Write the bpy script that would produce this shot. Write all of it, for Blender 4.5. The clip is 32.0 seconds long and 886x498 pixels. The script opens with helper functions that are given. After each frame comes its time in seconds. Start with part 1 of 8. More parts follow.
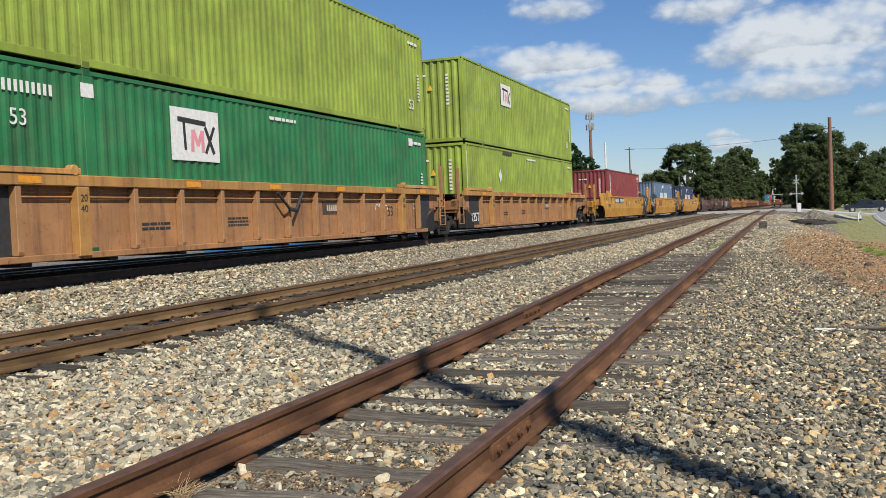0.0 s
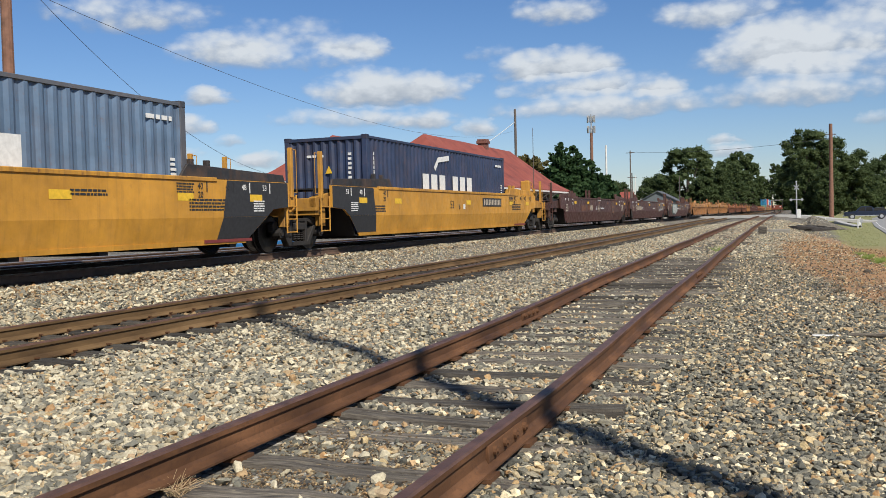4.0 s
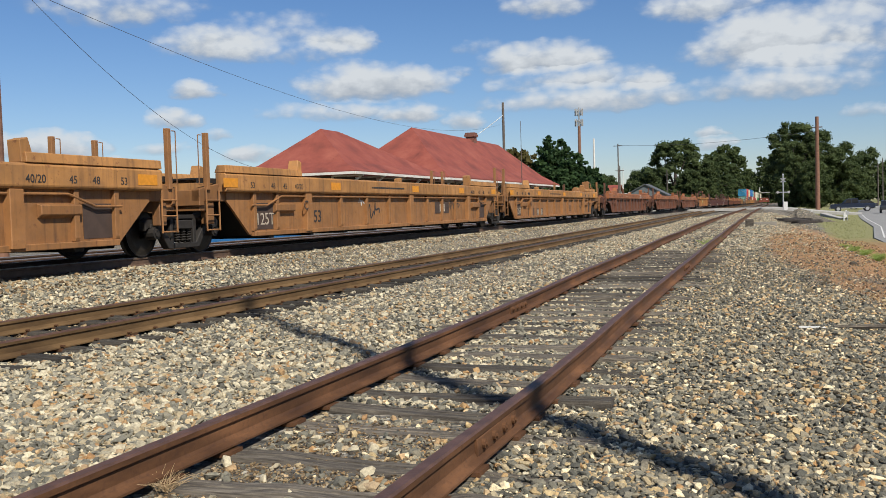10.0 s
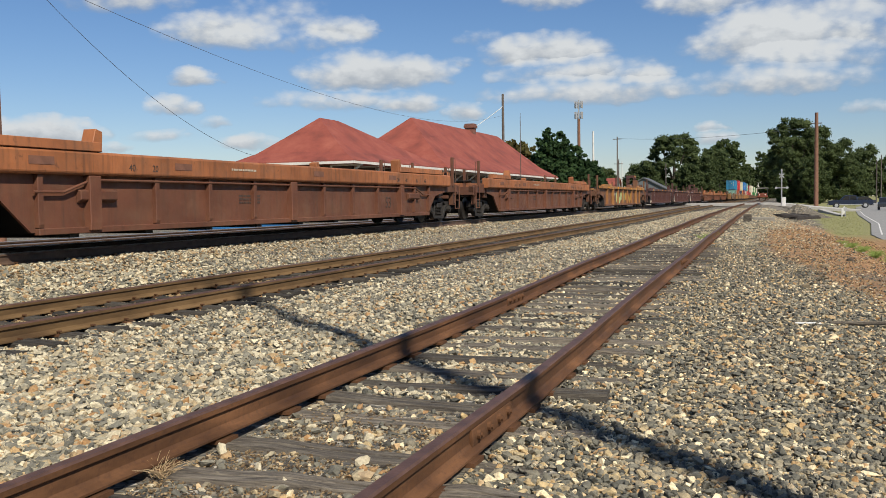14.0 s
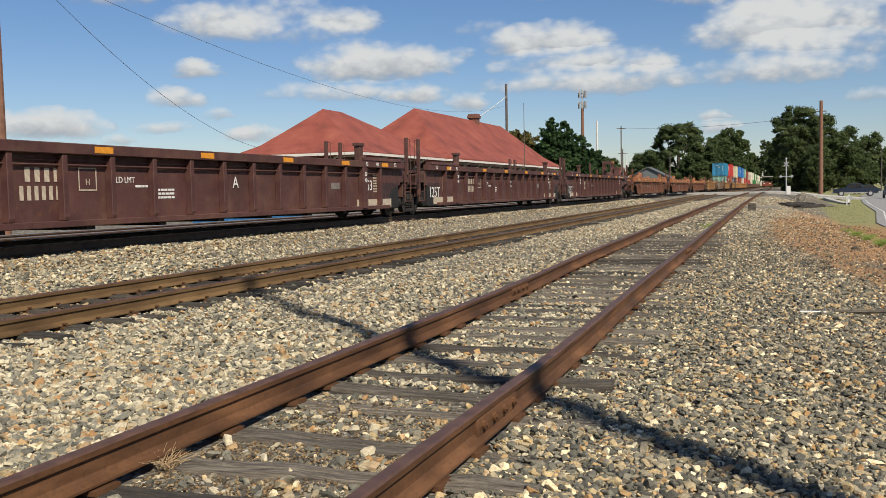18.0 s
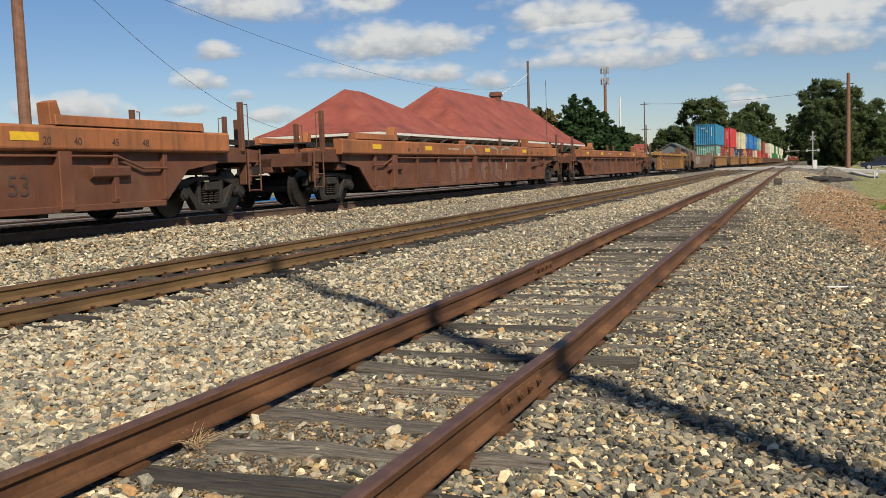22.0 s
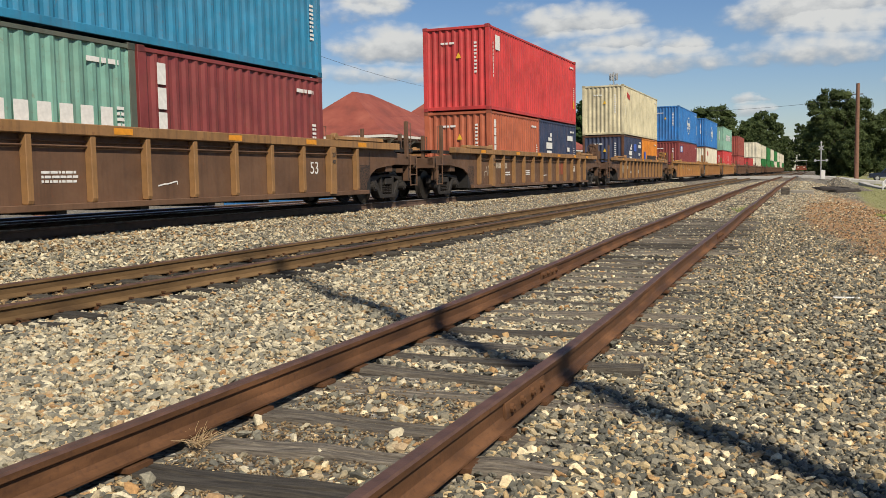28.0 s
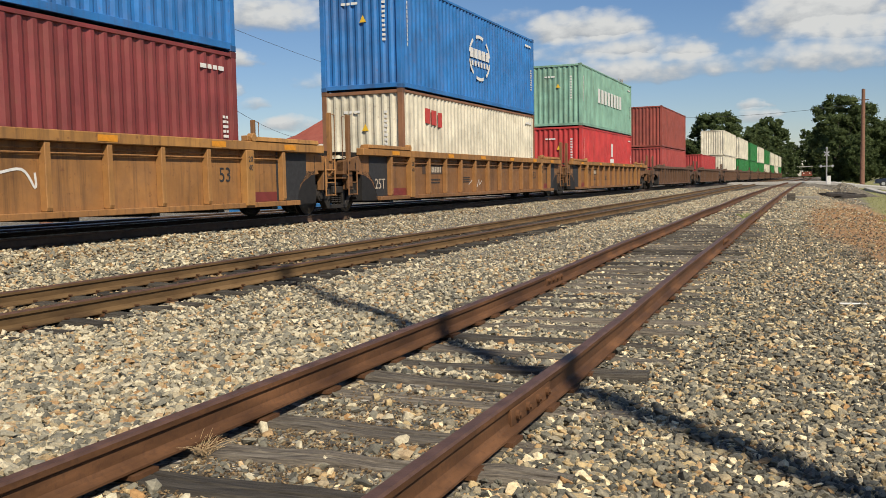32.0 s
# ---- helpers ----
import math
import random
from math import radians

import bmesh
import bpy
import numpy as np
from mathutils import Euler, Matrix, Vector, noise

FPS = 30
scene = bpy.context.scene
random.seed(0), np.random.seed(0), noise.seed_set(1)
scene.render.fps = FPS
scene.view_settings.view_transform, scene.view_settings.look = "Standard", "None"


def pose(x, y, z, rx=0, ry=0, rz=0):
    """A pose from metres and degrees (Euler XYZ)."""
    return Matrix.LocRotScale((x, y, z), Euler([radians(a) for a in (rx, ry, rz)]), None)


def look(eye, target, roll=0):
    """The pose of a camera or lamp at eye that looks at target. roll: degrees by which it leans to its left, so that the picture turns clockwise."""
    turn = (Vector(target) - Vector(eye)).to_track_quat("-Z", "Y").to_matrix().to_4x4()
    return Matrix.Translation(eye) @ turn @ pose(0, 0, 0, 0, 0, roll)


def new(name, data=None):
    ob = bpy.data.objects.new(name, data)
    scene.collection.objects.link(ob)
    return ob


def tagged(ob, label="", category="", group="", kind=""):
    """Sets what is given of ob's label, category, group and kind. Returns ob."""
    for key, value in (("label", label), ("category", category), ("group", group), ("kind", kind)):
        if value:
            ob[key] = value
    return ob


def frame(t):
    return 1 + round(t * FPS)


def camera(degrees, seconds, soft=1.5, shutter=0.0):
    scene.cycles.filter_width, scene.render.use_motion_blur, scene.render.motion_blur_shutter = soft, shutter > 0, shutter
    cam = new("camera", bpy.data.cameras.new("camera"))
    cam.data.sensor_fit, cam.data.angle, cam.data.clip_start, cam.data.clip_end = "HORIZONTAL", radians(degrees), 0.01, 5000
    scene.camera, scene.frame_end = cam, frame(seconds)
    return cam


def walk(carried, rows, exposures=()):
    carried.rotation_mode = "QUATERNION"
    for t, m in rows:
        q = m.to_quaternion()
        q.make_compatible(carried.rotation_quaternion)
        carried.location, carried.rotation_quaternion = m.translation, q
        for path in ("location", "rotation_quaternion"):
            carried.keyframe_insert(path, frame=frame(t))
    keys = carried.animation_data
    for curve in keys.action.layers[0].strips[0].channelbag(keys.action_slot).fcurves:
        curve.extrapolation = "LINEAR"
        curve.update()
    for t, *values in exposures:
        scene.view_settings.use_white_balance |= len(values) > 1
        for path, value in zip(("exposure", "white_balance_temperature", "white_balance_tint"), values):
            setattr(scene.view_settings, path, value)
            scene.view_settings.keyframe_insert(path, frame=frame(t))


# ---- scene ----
from functools import lru_cache
from itertools import product

EYE = Vector((0.0, 0.0, 1.166))
cam = camera(51.72, 32.0, soft=0.5)


def aim(yaw, pitch, roll):
    """The camera's pose, turned from the line of the tracks (+y): degrees to the right, upwards, and of lean."""
    a, b = radians(yaw), radians(pitch)
    return look(EYE, EYE + Vector((math.sin(a) * math.cos(b), math.cos(a) * math.cos(b), math.sin(b))), roll)


walk(cam, [
    (0.0, aim(-20.87, -1.98, -2.35)), (0.5, aim(-20.73, -1.87, -2.22)), (1.0, aim(-20.69, -1.82, -1.94)),
    (1.5, aim(-20.77, -1.77, -1.93)), (2.0, aim(-20.87, -1.80, -1.90)), (2.5, aim(-20.93, -1.84, -1.81)),
    (3.0, aim(-20.92, -1.87, -1.75)), (3.5, aim(-20.88, -1.91, -1.61)), (5.5, aim(-20.73, -2.20, -1.28)),
    (6.0, aim(-20.76, -2.37, -1.28)), (6.5, aim(-20.75, -2.52, -1.22)), (7.0, aim(-20.74, -2.60, -1.21)),
    (7.5, aim(-20.69, -2.62, -1.21)), (8.0, aim(-20.58, -2.59, -1.27)), (8.5, aim(-20.43, -2.53, -1.36)),
    (9.0, aim(-20.28, -2.51, -1.45)), (9.5, aim(-20.18, -2.43, -1.57)), (10.0, aim(-20.11, -2.37, -1.65)),
    (10.5, aim(-20.08, -2.32, -1.59)), (11.0, aim(-20.02, -2.28, -1.48)), (11.5, aim(-19.94, -2.32, -1.32)),
    (12.0, aim(-19.87, -2.41, -1.26)), (12.5, aim(-19.83, -2.58, -1.11)), (13.0, aim(-19.89, -2.78, -1.01)),
    (13.5, aim(-19.95, -2.90, -0.86)), (14.0, aim(-19.98, -2.95, -0.84)), (14.5, aim(-19.93, -2.95, -0.70)),
    (16.5, aim(-19.78, -3.01, -0.81)), (17.0, aim(-19.80, -3.07, -0.83)), (17.5, aim(-19.98, -3.23, -1.00)),
    (18.0, aim(-20.25, -3.53, -1.18)), (18.5, aim(-20.64, -3.91, -1.38)), (19.0, aim(-21.03, -4.23, -1.67)),
    (19.5, aim(-21.33, -4.48, -1.83)), (20.0, aim(-21.52, -4.65, -1.89)), (20.5, aim(-21.58, -4.76, -1.88)),
    (21.0, aim(-21.63, -4.86, -1.89)), (21.5, aim(-21.70, -4.87, -1.96)), (22.0, aim(-21.74, -4.80, -1.95)),
    (22.5, aim(-21.73, -4.73, -1.86)), (23.0, aim(-21.71, -4.64, -1.86)), (23.5, aim(-21.76, -4.59, -1.86)),
    (24.0, aim(-21.80, -4.58, -1.84)), (24.5, aim(-21.84, -4.62, -1.83)), (25.0, aim(-21.86, -4.71, -1.68)),
    (25.5, aim(-21.88, -4.79, -1.57)), (27.5, aim(-22.02, -4.77, -0.98)), (28.0, aim(-22.10, -4.56, -0.98)),
    (28.5, aim(-22.13, -4.28, -0.92)), (29.0, aim(-22.16, -4.12, -0.85)), (29.5, aim(-22.17, -4.06, -0.88)),
    (30.0, aim(-22.23, -4.12, -0.87)), (30.5, aim(-22.28, -4.24, -0.78)), (31.0, aim(-22.34, -4.26, -0.85)),
    (31.5, aim(-22.40, -4.29, -0.90)), (32.0, aim(-22.42, -4.14, -1.11)),
], [(0.0, 0.38, 6060, 9), (9.0, 0.33, 6160, 9), (14.0, 0.32, 6380, 9), (20.0, 0.31, 6600, 9), (32.0, 0.28, 6660, 9)])

# ---------------------------------------------------------------- light
SUN_EL, SUN_AZ = 44.0, 134.0   # height; bearing clockwise from +y
sun = new("sun", bpy.data.lights.new("sun", "SUN"))
sun.data.energy, sun.data.angle, sun.data.color = 4.9, radians(0.7), (1.0, 0.91, 0.77)
sun_dir = Vector((math.sin(radians(SUN_AZ)) * math.cos(radians(SUN_EL)),
                  math.cos(radians(SUN_AZ)) * math.cos(radians(SUN_EL)), math.sin(radians(SUN_EL))))
sun.matrix_world = look(sun_dir * 300, (0, 0, 0))

# clouds: bearing, height, half width, half height, density
CLOUDS = [(0.014, 0.158, 0.080, 0.028, 1), (-0.008, 0.170, 0.048, 0.019, 1), (0.003, 0.117, 0.075, 0.014, .75), (-0.235, 0.157, 0.057, 0.017, 1), (-0.134, 0.128, 0.026, 0.011, 1),
          (-0.179, 0.114, 0.101, 0.012, .75), (-0.419, 0.138, 0.067, 0.019, 1), (-0.388, 0.138, 0.049, 0.015, 1), (-0.447, 0.109, 0.082, 0.010, .65), (-0.386, 0.105, 0.028, 0.009, .9),
          (-0.577, 0.179, 0.056, 0.017, .9), (-0.458, 0.182, 0.033, 0.014, .85), (-0.524, 0.190, 0.066, 0.020, .55), (-0.611, 0.133, 0.022, 0.009, .9), (-0.634, 0.103, 0.024, 0.010, .85),
          (-0.595, 0.086, 0.013, 0.006, .7), (-0.644, 0.072, 0.027, 0.006, .6), (-0.759, 0.074, 0.047, 0.014, 1), (-0.557, 0.066, 0.027, 0.007, .8), (-0.689, 0.061, 0.015, 0.005, .7),
          (-0.681, 0.212, 0.069, 0.017, .6), (-0.234, 0.214, 0.045, 0.012, .7), (-0.071, 0.201, 0.059, 0.014, .7), (0.076, 0.182, 0.040, 0.025, .65), (-0.310, 0.174, 0.026, 0.007, .45),
          (-0.329, 0.149, 0.017, 0.006, .4), (-0.325, 0.098, 0.021, 0.009, .85), (-0.066, 0.073, 0.012, 0.006, .8), (-0.061, 0.063, 0.016, 0.006, .7), (-0.293, 0.132, 0.012, 0.006, .4),
          (0.086, 0.087, 0.020, 0.007, .6), (-0.195, 0.135, 0.075, 0.013, .8), (-0.225, 0.12, 0.04, 0.012, .6), (0.03, 0.137, 0.06, 0.016, .6), (-0.52, 0.172, 0.08, 0.012, .5)]


def build_sky():
    world = bpy.data.worlds.new("sky")
    scene.world = world
    world.use_nodes = True
    nt = world.node_tree
    nt.nodes.clear()
    add = lambda kind: nt.nodes.new(kind)
    link = nt.links.new

    def m(op, a, b=None, c=None, clamp=False):
        n = add("ShaderNodeMath")
        n.operation, n.use_clamp = op, clamp
        for i, v in enumerate((a, b, c)):
            if v is None:
                continue
            if isinstance(v, (int, float)):
                n.inputs[i].default_value = v
            else:
                link(v, n.inputs[i])
        return n.outputs[0]

    sky = add("ShaderNodeTexSky")
    sky.sky_type, sky.sun_disc = "NISHITA", False
    sky.sun_elevation, sky.sun_rotation = radians(SUN_EL), radians(SUN_AZ)
    sky.air_density, sky.dust_density, sky.ozone_density = 1.0, 0.2, 3.0
    tc = add("ShaderNodeTexCoord")
    sep = add("ShaderNodeSeparateXYZ")
    link(tc.outputs["Generated"], sep.inputs[0])
    x, y, z = sep.outputs
    # wispy edges: push the direction about with noise
    def noise_at(scale, detail, rough):
        n = add("ShaderNodeTexNoise")
        mp = add("ShaderNodeMapping")
        mp.inputs["Scale"].default_value = (1, 1, 1.9)
        link(tc.outputs["Generated"], mp.inputs[0])
        link(mp.outputs[0], n.inputs["Vector"])
        n.inputs["Scale"].default_value, n.inputs["Detail"].default_value, n.inputs["Roughness"].default_value = scale, detail, rough
        return n
    def billow(scale):
        """Rounded heaps, as on the tops of fair-weather clouds: high in the middle of each cell."""
        n, mp = add("ShaderNodeTexVoronoi"), add("ShaderNodeMapping")
        mp.inputs["Scale"].default_value = (1, 1, 1.5)
        link(tc.outputs["Generated"], mp.inputs[0])
        link(mp.outputs[0], n.inputs["Vector"])
        n.feature = "SMOOTH_F1"
        n.inputs["Scale"].default_value, n.inputs["Smoothness"].default_value = scale, 0.6
        return n.outputs["Distance"]

    big, fine = noise_at(20, 6, 0.6), noise_at(60, 6, 0.6)
    heaps = m("ADD", m("MULTIPLY", m("SUBTRACT", 0.42, billow(34)), 0.5), m("MULTIPLY", m("SUBTRACT", 0.42, billow(85)), 0.3))
    az = m("ARCTAN2", x, y)
    el = m("ARCSINE", z)
    sb = add("ShaderNodeSeparateColor")
    link(big.outputs["Color"], sb.inputs[0])
    azw = m("ADD", az, m("MULTIPLY", m("SUBTRACT", sb.outputs[0], 0.5), 0.05))
    elw = m("ADD", el, m("MULTIPLY", m("SUBTRACT", sb.outputs[1], 0.5), 0.018))
    total, low = None, None
    for a, e, w, h, dens in CLOUDS:
        u = m("MULTIPLY", m("SUBTRACT", azw, a), 1 / (w * 1.55))
        v = m("MULTIPLY", m("SUBTRACT", elw, e), 1 / (h * 1.65))
        # flat bases: falls off faster below
        vv = m("MAXIMUM", v, m("MULTIPLY", v, -1.35))
        d = m("SUBTRACT", 1.0, m("ADD", m("MULTIPLY", u, u), m("MULTIPLY", vv, vv)))
        d = m("MULTIPLY", m("MAXIMUM", d, 0.0), dens)
        lit = m("MULTIPLY", m("MULTIPLY", d, 3.0, clamp=True), m("ADD", m("MULTIPLY", v, 0.55), 0.55, clamp=True))
        total = d if total is None else m("MAXIMUM", total, d)
        low = lit if low is None else m("MAXIMUM", low, lit)
    # the rest of the sky has clouds of its own, away from the stretch above the tracks
    far = noise_at(5, 4, 0.5)
    away = m("MULTIPLY", m("SUBTRACT", m("ABSOLUTE", m("ADD", az, 0.33)), 0.62), 4.0, clamp=True)
    up = m("MULTIPLY", m("SUBTRACT", el, 0.235), 14.0, clamp=True)
    rest = m("MULTIPLY", m("MAXIMUM", away, up), m("MULTIPLY", m("SUBTRACT", far.outputs["Fac"], 0.47), 3.2, clamp=True))
    total = m("MAXIMUM", total, rest)
    low = m("MAXIMUM", low, m("MULTIPLY", rest, 0.6))
    dens = m("ADD", m("ADD", total, heaps), m("MULTIPLY", m("SUBTRACT", fine.outputs["Fac"], 0.5), 0.45))
    ramp = add("ShaderNodeMapRange")
    ramp.interpolation_type = "SMOOTHSTEP"
    link(dens, ramp.inputs["Value"])
    ramp.inputs["From Min"].default_value, ramp.inputs["From Max"].default_value = 0.03, 0.85
    mask = m("MULTIPLY", ramp.outputs[0], m("MULTIPLY", total, 4.5, clamp=True))
    # bright tops, grey bases
    bright = add("ShaderNodeMapRange")
    link(m("ADD", m("ADD", low, m("MULTIPLY", heaps, 0.5)), m("MULTIPLY", m("SUBTRACT", fine.outputs["Fac"], 0.5), 0.5)), bright.inputs["Value"])
    bright.inputs["From Min"].default_value, bright.inputs["From Max"].default_value = 0.2, 0.68
    cc = add("ShaderNodeMix")
    cc.data_type = "RGBA"
    link(bright.outputs[0], cc.inputs["Factor"])
    cc.inputs[6].default_value, cc.inputs[7].default_value = (4.3, 4.8, 5.5, 1), (8.9, 9.1, 9.2, 1)
    deep = add("ShaderNodeHueSaturation")
    deep.inputs["Saturation"].default_value = 1.16
    deep.inputs["Value"].default_value = 1.06
    link(sky.outputs[0], deep.inputs["Color"])
    mix = add("ShaderNodeMix")
    mix.data_type = "RGBA"
    link(mask, mix.inputs["Factor"])
    tint = add("ShaderNodeMix")
    tint.data_type, tint.blend_type = "RGBA", "MULTIPLY"
    tint.inputs["Factor"].default_value = 1.0
    link(deep.outputs[0], tint.inputs[6])
    tint.inputs[7].default_value = (1.0, 0.985, 1.1, 1)
    link(tint.outputs[2], mix.inputs[6])
    link(cc.outputs[2], mix.inputs[7])
    bg = add("ShaderNodeBackground")
    bg.inputs["Strength"].default_value = 0.061
    link(mix.outputs[2], bg.inputs["Color"])
    out = add("ShaderNodeOutputWorld")
    link(bg.outputs[0], out.inputs[0])


build_sky()

# ---------------------------------------------------------------- materials
class Nodes:
    """A small writer of node materials."""

    def __init__(self, name, rough=0.6, metal=0.0):
        self.mat = bpy.data.materials.new(name)
        self.mat.use_nodes = True
        self.nt = self.mat.node_tree
        self.bsdf = self.nt.nodes["Principled BSDF"]
        self.bsdf.inputs["Roughness"].default_value, self.bsdf.inputs["Metallic"].default_value = rough, metal
        self.tc = self.nt.nodes.new("ShaderNodeTexCoord")

    def put(self, sock, v):
        if isinstance(v, (int, float)):
            sock.default_value = v
        elif isinstance(v, (tuple, list)):
            sock.default_value = v if len(v) == 4 or sock.type == "VECTOR" else (*v, 1)
        else:
            self.nt.links.new(v, sock)

    def noise(self, scale, detail=3, rough=0.55, stretch=(1, 1, 1), space="Object", color=False):
        mp, n = self.nt.nodes.new("ShaderNodeMapping"), self.nt.nodes.new("ShaderNodeTexNoise")
        mp.inputs["Scale"].default_value = stretch
        self.nt.links.new(self.tc.outputs[space], mp.inputs[0])
        self.nt.links.new(mp.outputs[0], n.inputs["Vector"])
        for k, v in (("Scale", scale), ("Detail", detail), ("Roughness", rough)):
            n.inputs[k].default_value = v
        return n.outputs["Color" if color else "Fac"]

    def voronoi(self, scale, feature="F1", out="Distance", stretch=(1, 1, 1), space="Object"):
        mp, n = self.nt.nodes.new("ShaderNodeMapping"), self.nt.nodes.new("ShaderNodeTexVoronoi")
        mp.inputs["Scale"].default_value = stretch
        self.nt.links.new(self.tc.outputs[space], mp.inputs[0])
        self.nt.links.new(mp.outputs[0], n.inputs["Vector"])
        n.feature = feature
        n.inputs["Scale"].default_value = scale
        return n.outputs[out]

    def span(self, v, a, b, lo=0.0, hi=1.0):
        n = self.nt.nodes.new("ShaderNodeMapRange")
        self.put(n.inputs["Value"], v)
        for k, w in (("From Min", a), ("From Max", b), ("To Min", lo), ("To Max", hi)):
            n.inputs[k].default_value = w
        return n.outputs[0]

    def math(self, op, a, b=0.0):
        n = self.nt.nodes.new("ShaderNodeMath")
        n.operation = op
        self.put(n.inputs[0], a), self.put(n.inputs[1], b)
        return n.outputs[0]

    def mix(self, f, a, b, how="MIX"):
        n = self.nt.nodes.new("ShaderNodeMix")
        n.data_type, n.blend_type = "RGBA", how
        self.put(n.inputs["Factor"], f), self.put(n.inputs[6], a), self.put(n.inputs[7], b)
        return n.outputs[2]

    def ramp(self, f, stops, constant=False):
        n = self.nt.nodes.new("ShaderNodeValToRGB")
        if constant:
            n.color_ramp.interpolation = "CONSTANT"
        els = n.color_ramp.elements
        while len(els) < len(stops):
            els.new(0.5)
        for e, (p, c) in zip(els, stops):
            e.position, e.color = p, (*c, 1)
        self.put(n.inputs[0], f)
        return n.outputs[0]

    def info(self, what):
        n = self.nt.nodes.new("ShaderNodeObjectInfo")
        return n.outputs[what]

    def island(self):
        return self.nt.nodes.new("ShaderNodeNewGeometry").outputs["Random Per Island"]

    def done(self, color, rough=None, bump=None, strength=0.3, depth=0.02):
        self.put(self.bsdf.inputs["Base Color"], color)
        if rough is not None:
            self.put(self.bsdf.inputs["Roughness"], rough)
        if bump is not None:
            n = self.nt.nodes.new("ShaderNodeBump")
            n.inputs["Strength"].default_value, n.inputs["Distance"].default_value = strength, depth
            self.put(n.inputs["Height"], bump)
            self.nt.links.new(n.outputs[0], self.bsdf.inputs["Normal"])
        return self.mat


def paint_material(name, rust, dirt, rough=0.55, streak=0.5):
    """Weathered paint in the object's own colour, with rust patches, run-down streaks and dust."""
    k = Nodes(name, rough)
    base = k.info("Color")
    tone = k.span(k.noise(0.9, 5, 0.65), 0.3, 0.7, 0.5, 0.93)
    shade = k.mix(1.0, base, k.mix(0.0, (1, 1, 1), (1, 1, 1)), "MULTIPLY")
    n = k.nt.nodes.new("ShaderNodeHueSaturation")
    k.put(n.inputs["Color"], shade), k.put(n.inputs["Value"], tone)
    col = n.outputs[0]
    runs = k.span(k.noise(4.2, 5, 0.65, (1, 2.2, 0.1)), 0.5, 0.72, 0, streak)
    col = k.mix(runs, col, (0.055, 0.03, 0.018))
    dust = k.span(k.noise(1.7, 5, 0.65), 0.45, 0.8, 0, dirt)
    col = k.mix(dust, col, (0.15, 0.085, 0.048))
    spots = k.span(k.noise(9, 6, 0.7), 0.6, 0.68, 0, rust)
    col = k.mix(spots, col, (0.13, 0.05, 0.022))
    return k.done(col, k.span(k.noise(5, 3), 0.3, 0.7, rough - 0.1, rough + 0.25), k.noise(40, 4, 0.6), 0.12, 0.01)


def plain(name, color, rough=0.6, metal=0.0, vary=0.25, scale=6, bump=0.15):
    k = Nodes(name, rough, metal)
    f = k.span(k.noise(scale, 5, 0.6), 0.3, 0.7, 0, 1)
    color = [c * 0.78 for c in color]
    lo, hi = [c * (1 - vary) for c in color], [min(1, c * (1 + vary)) for c in color]
    return k.done(k.mix(f, lo, hi), None, k.noise(scale * 8, 4, 0.6), bump, 0.01)


CAR_PAINT = paint_material("car_paint", 0.75, 0.55, 0.6, 0.6)
BOX_PAINT = paint_material("container_paint", 0.35, 0.2, 0.5, 0.3)
CLEAN_PAINT = paint_material("bright_paint", 0.2, 0.2, 0.45, 0.2)
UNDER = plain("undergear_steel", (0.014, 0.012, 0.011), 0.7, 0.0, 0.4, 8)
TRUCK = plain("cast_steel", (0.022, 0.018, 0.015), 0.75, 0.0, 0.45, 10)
WHEEL = plain("wheel_steel", (0.03, 0.025, 0.021), 0.45, 0.3, 0.3, 10)
MARK_WHITE = plain("white_marking", (0.78, 0.77, 0.73), 0.7, 0, 0.12, 12, 0.05)
MARK_BLACK = plain("black_marking", (0.03, 0.03, 0.032), 0.7, 0, 0.3, 12, 0.05)
MARK_RED = plain("red_marking", (0.55, 0.06, 0.05), 0.7, 0, 0.15, 12, 0.05)
MARK_ORANGE = plain("orange_marking", (0.75, 0.3, 0.02), 0.6, 0, 0.15, 12, 0.05)
MARK_BLUE = plain("blue_marking", (0.05, 0.12, 0.5), 0.6, 0, 0.15, 12, 0.05)
MARK_PALE = plain("faded_marking", (0.5, 0.42, 0.32), 0.8, 0, 0.25, 9, 0.05)
MARK_YELLOW = plain("yellow_marking", (0.82, 0.5, 0.03), 0.6, 0, 0.15, 12, 0.05)


def rail_rust():
    k = Nodes("rusty_rail", 0.7)
    k.bsdf.inputs["Specular IOR Level"].default_value = 0.2
    f = k.noise(4, 6, 0.65, (1, 0.25, 1))
    col = k.ramp(f, [(0.3, (0.045, 0.022, 0.012)), (0.5, (0.1, 0.048, 0.023)), (0.72, (0.19, 0.09, 0.042))])
    col = k.mix(k.span(k.noise(30, 4), 0.5, 0.75, 0, 0.5), col, (0.05, 0.026, 0.018))
    return k.done(col, k.span(f, 0.3, 0.7, 0.55, 0.85), k.noise(90, 4, 0.6), 0.2, 0.005)


def rail_worn():
    k = Nodes("running_rail", 0.55)
    k.bsdf.inputs["Specular IOR Level"].default_value = 0.2
    f = k.noise(4, 6, 0.65, (1, 0.25, 1))
    col = k.ramp(f, [(0.3, (0.065, 0.038, 0.018)), (0.55, (0.14, 0.085, 0.038)), (0.75, (0.2, 0.125, 0.06))])
    return k.done(col, 0.75, k.noise(90, 4, 0.6), 0.2, 0.005)


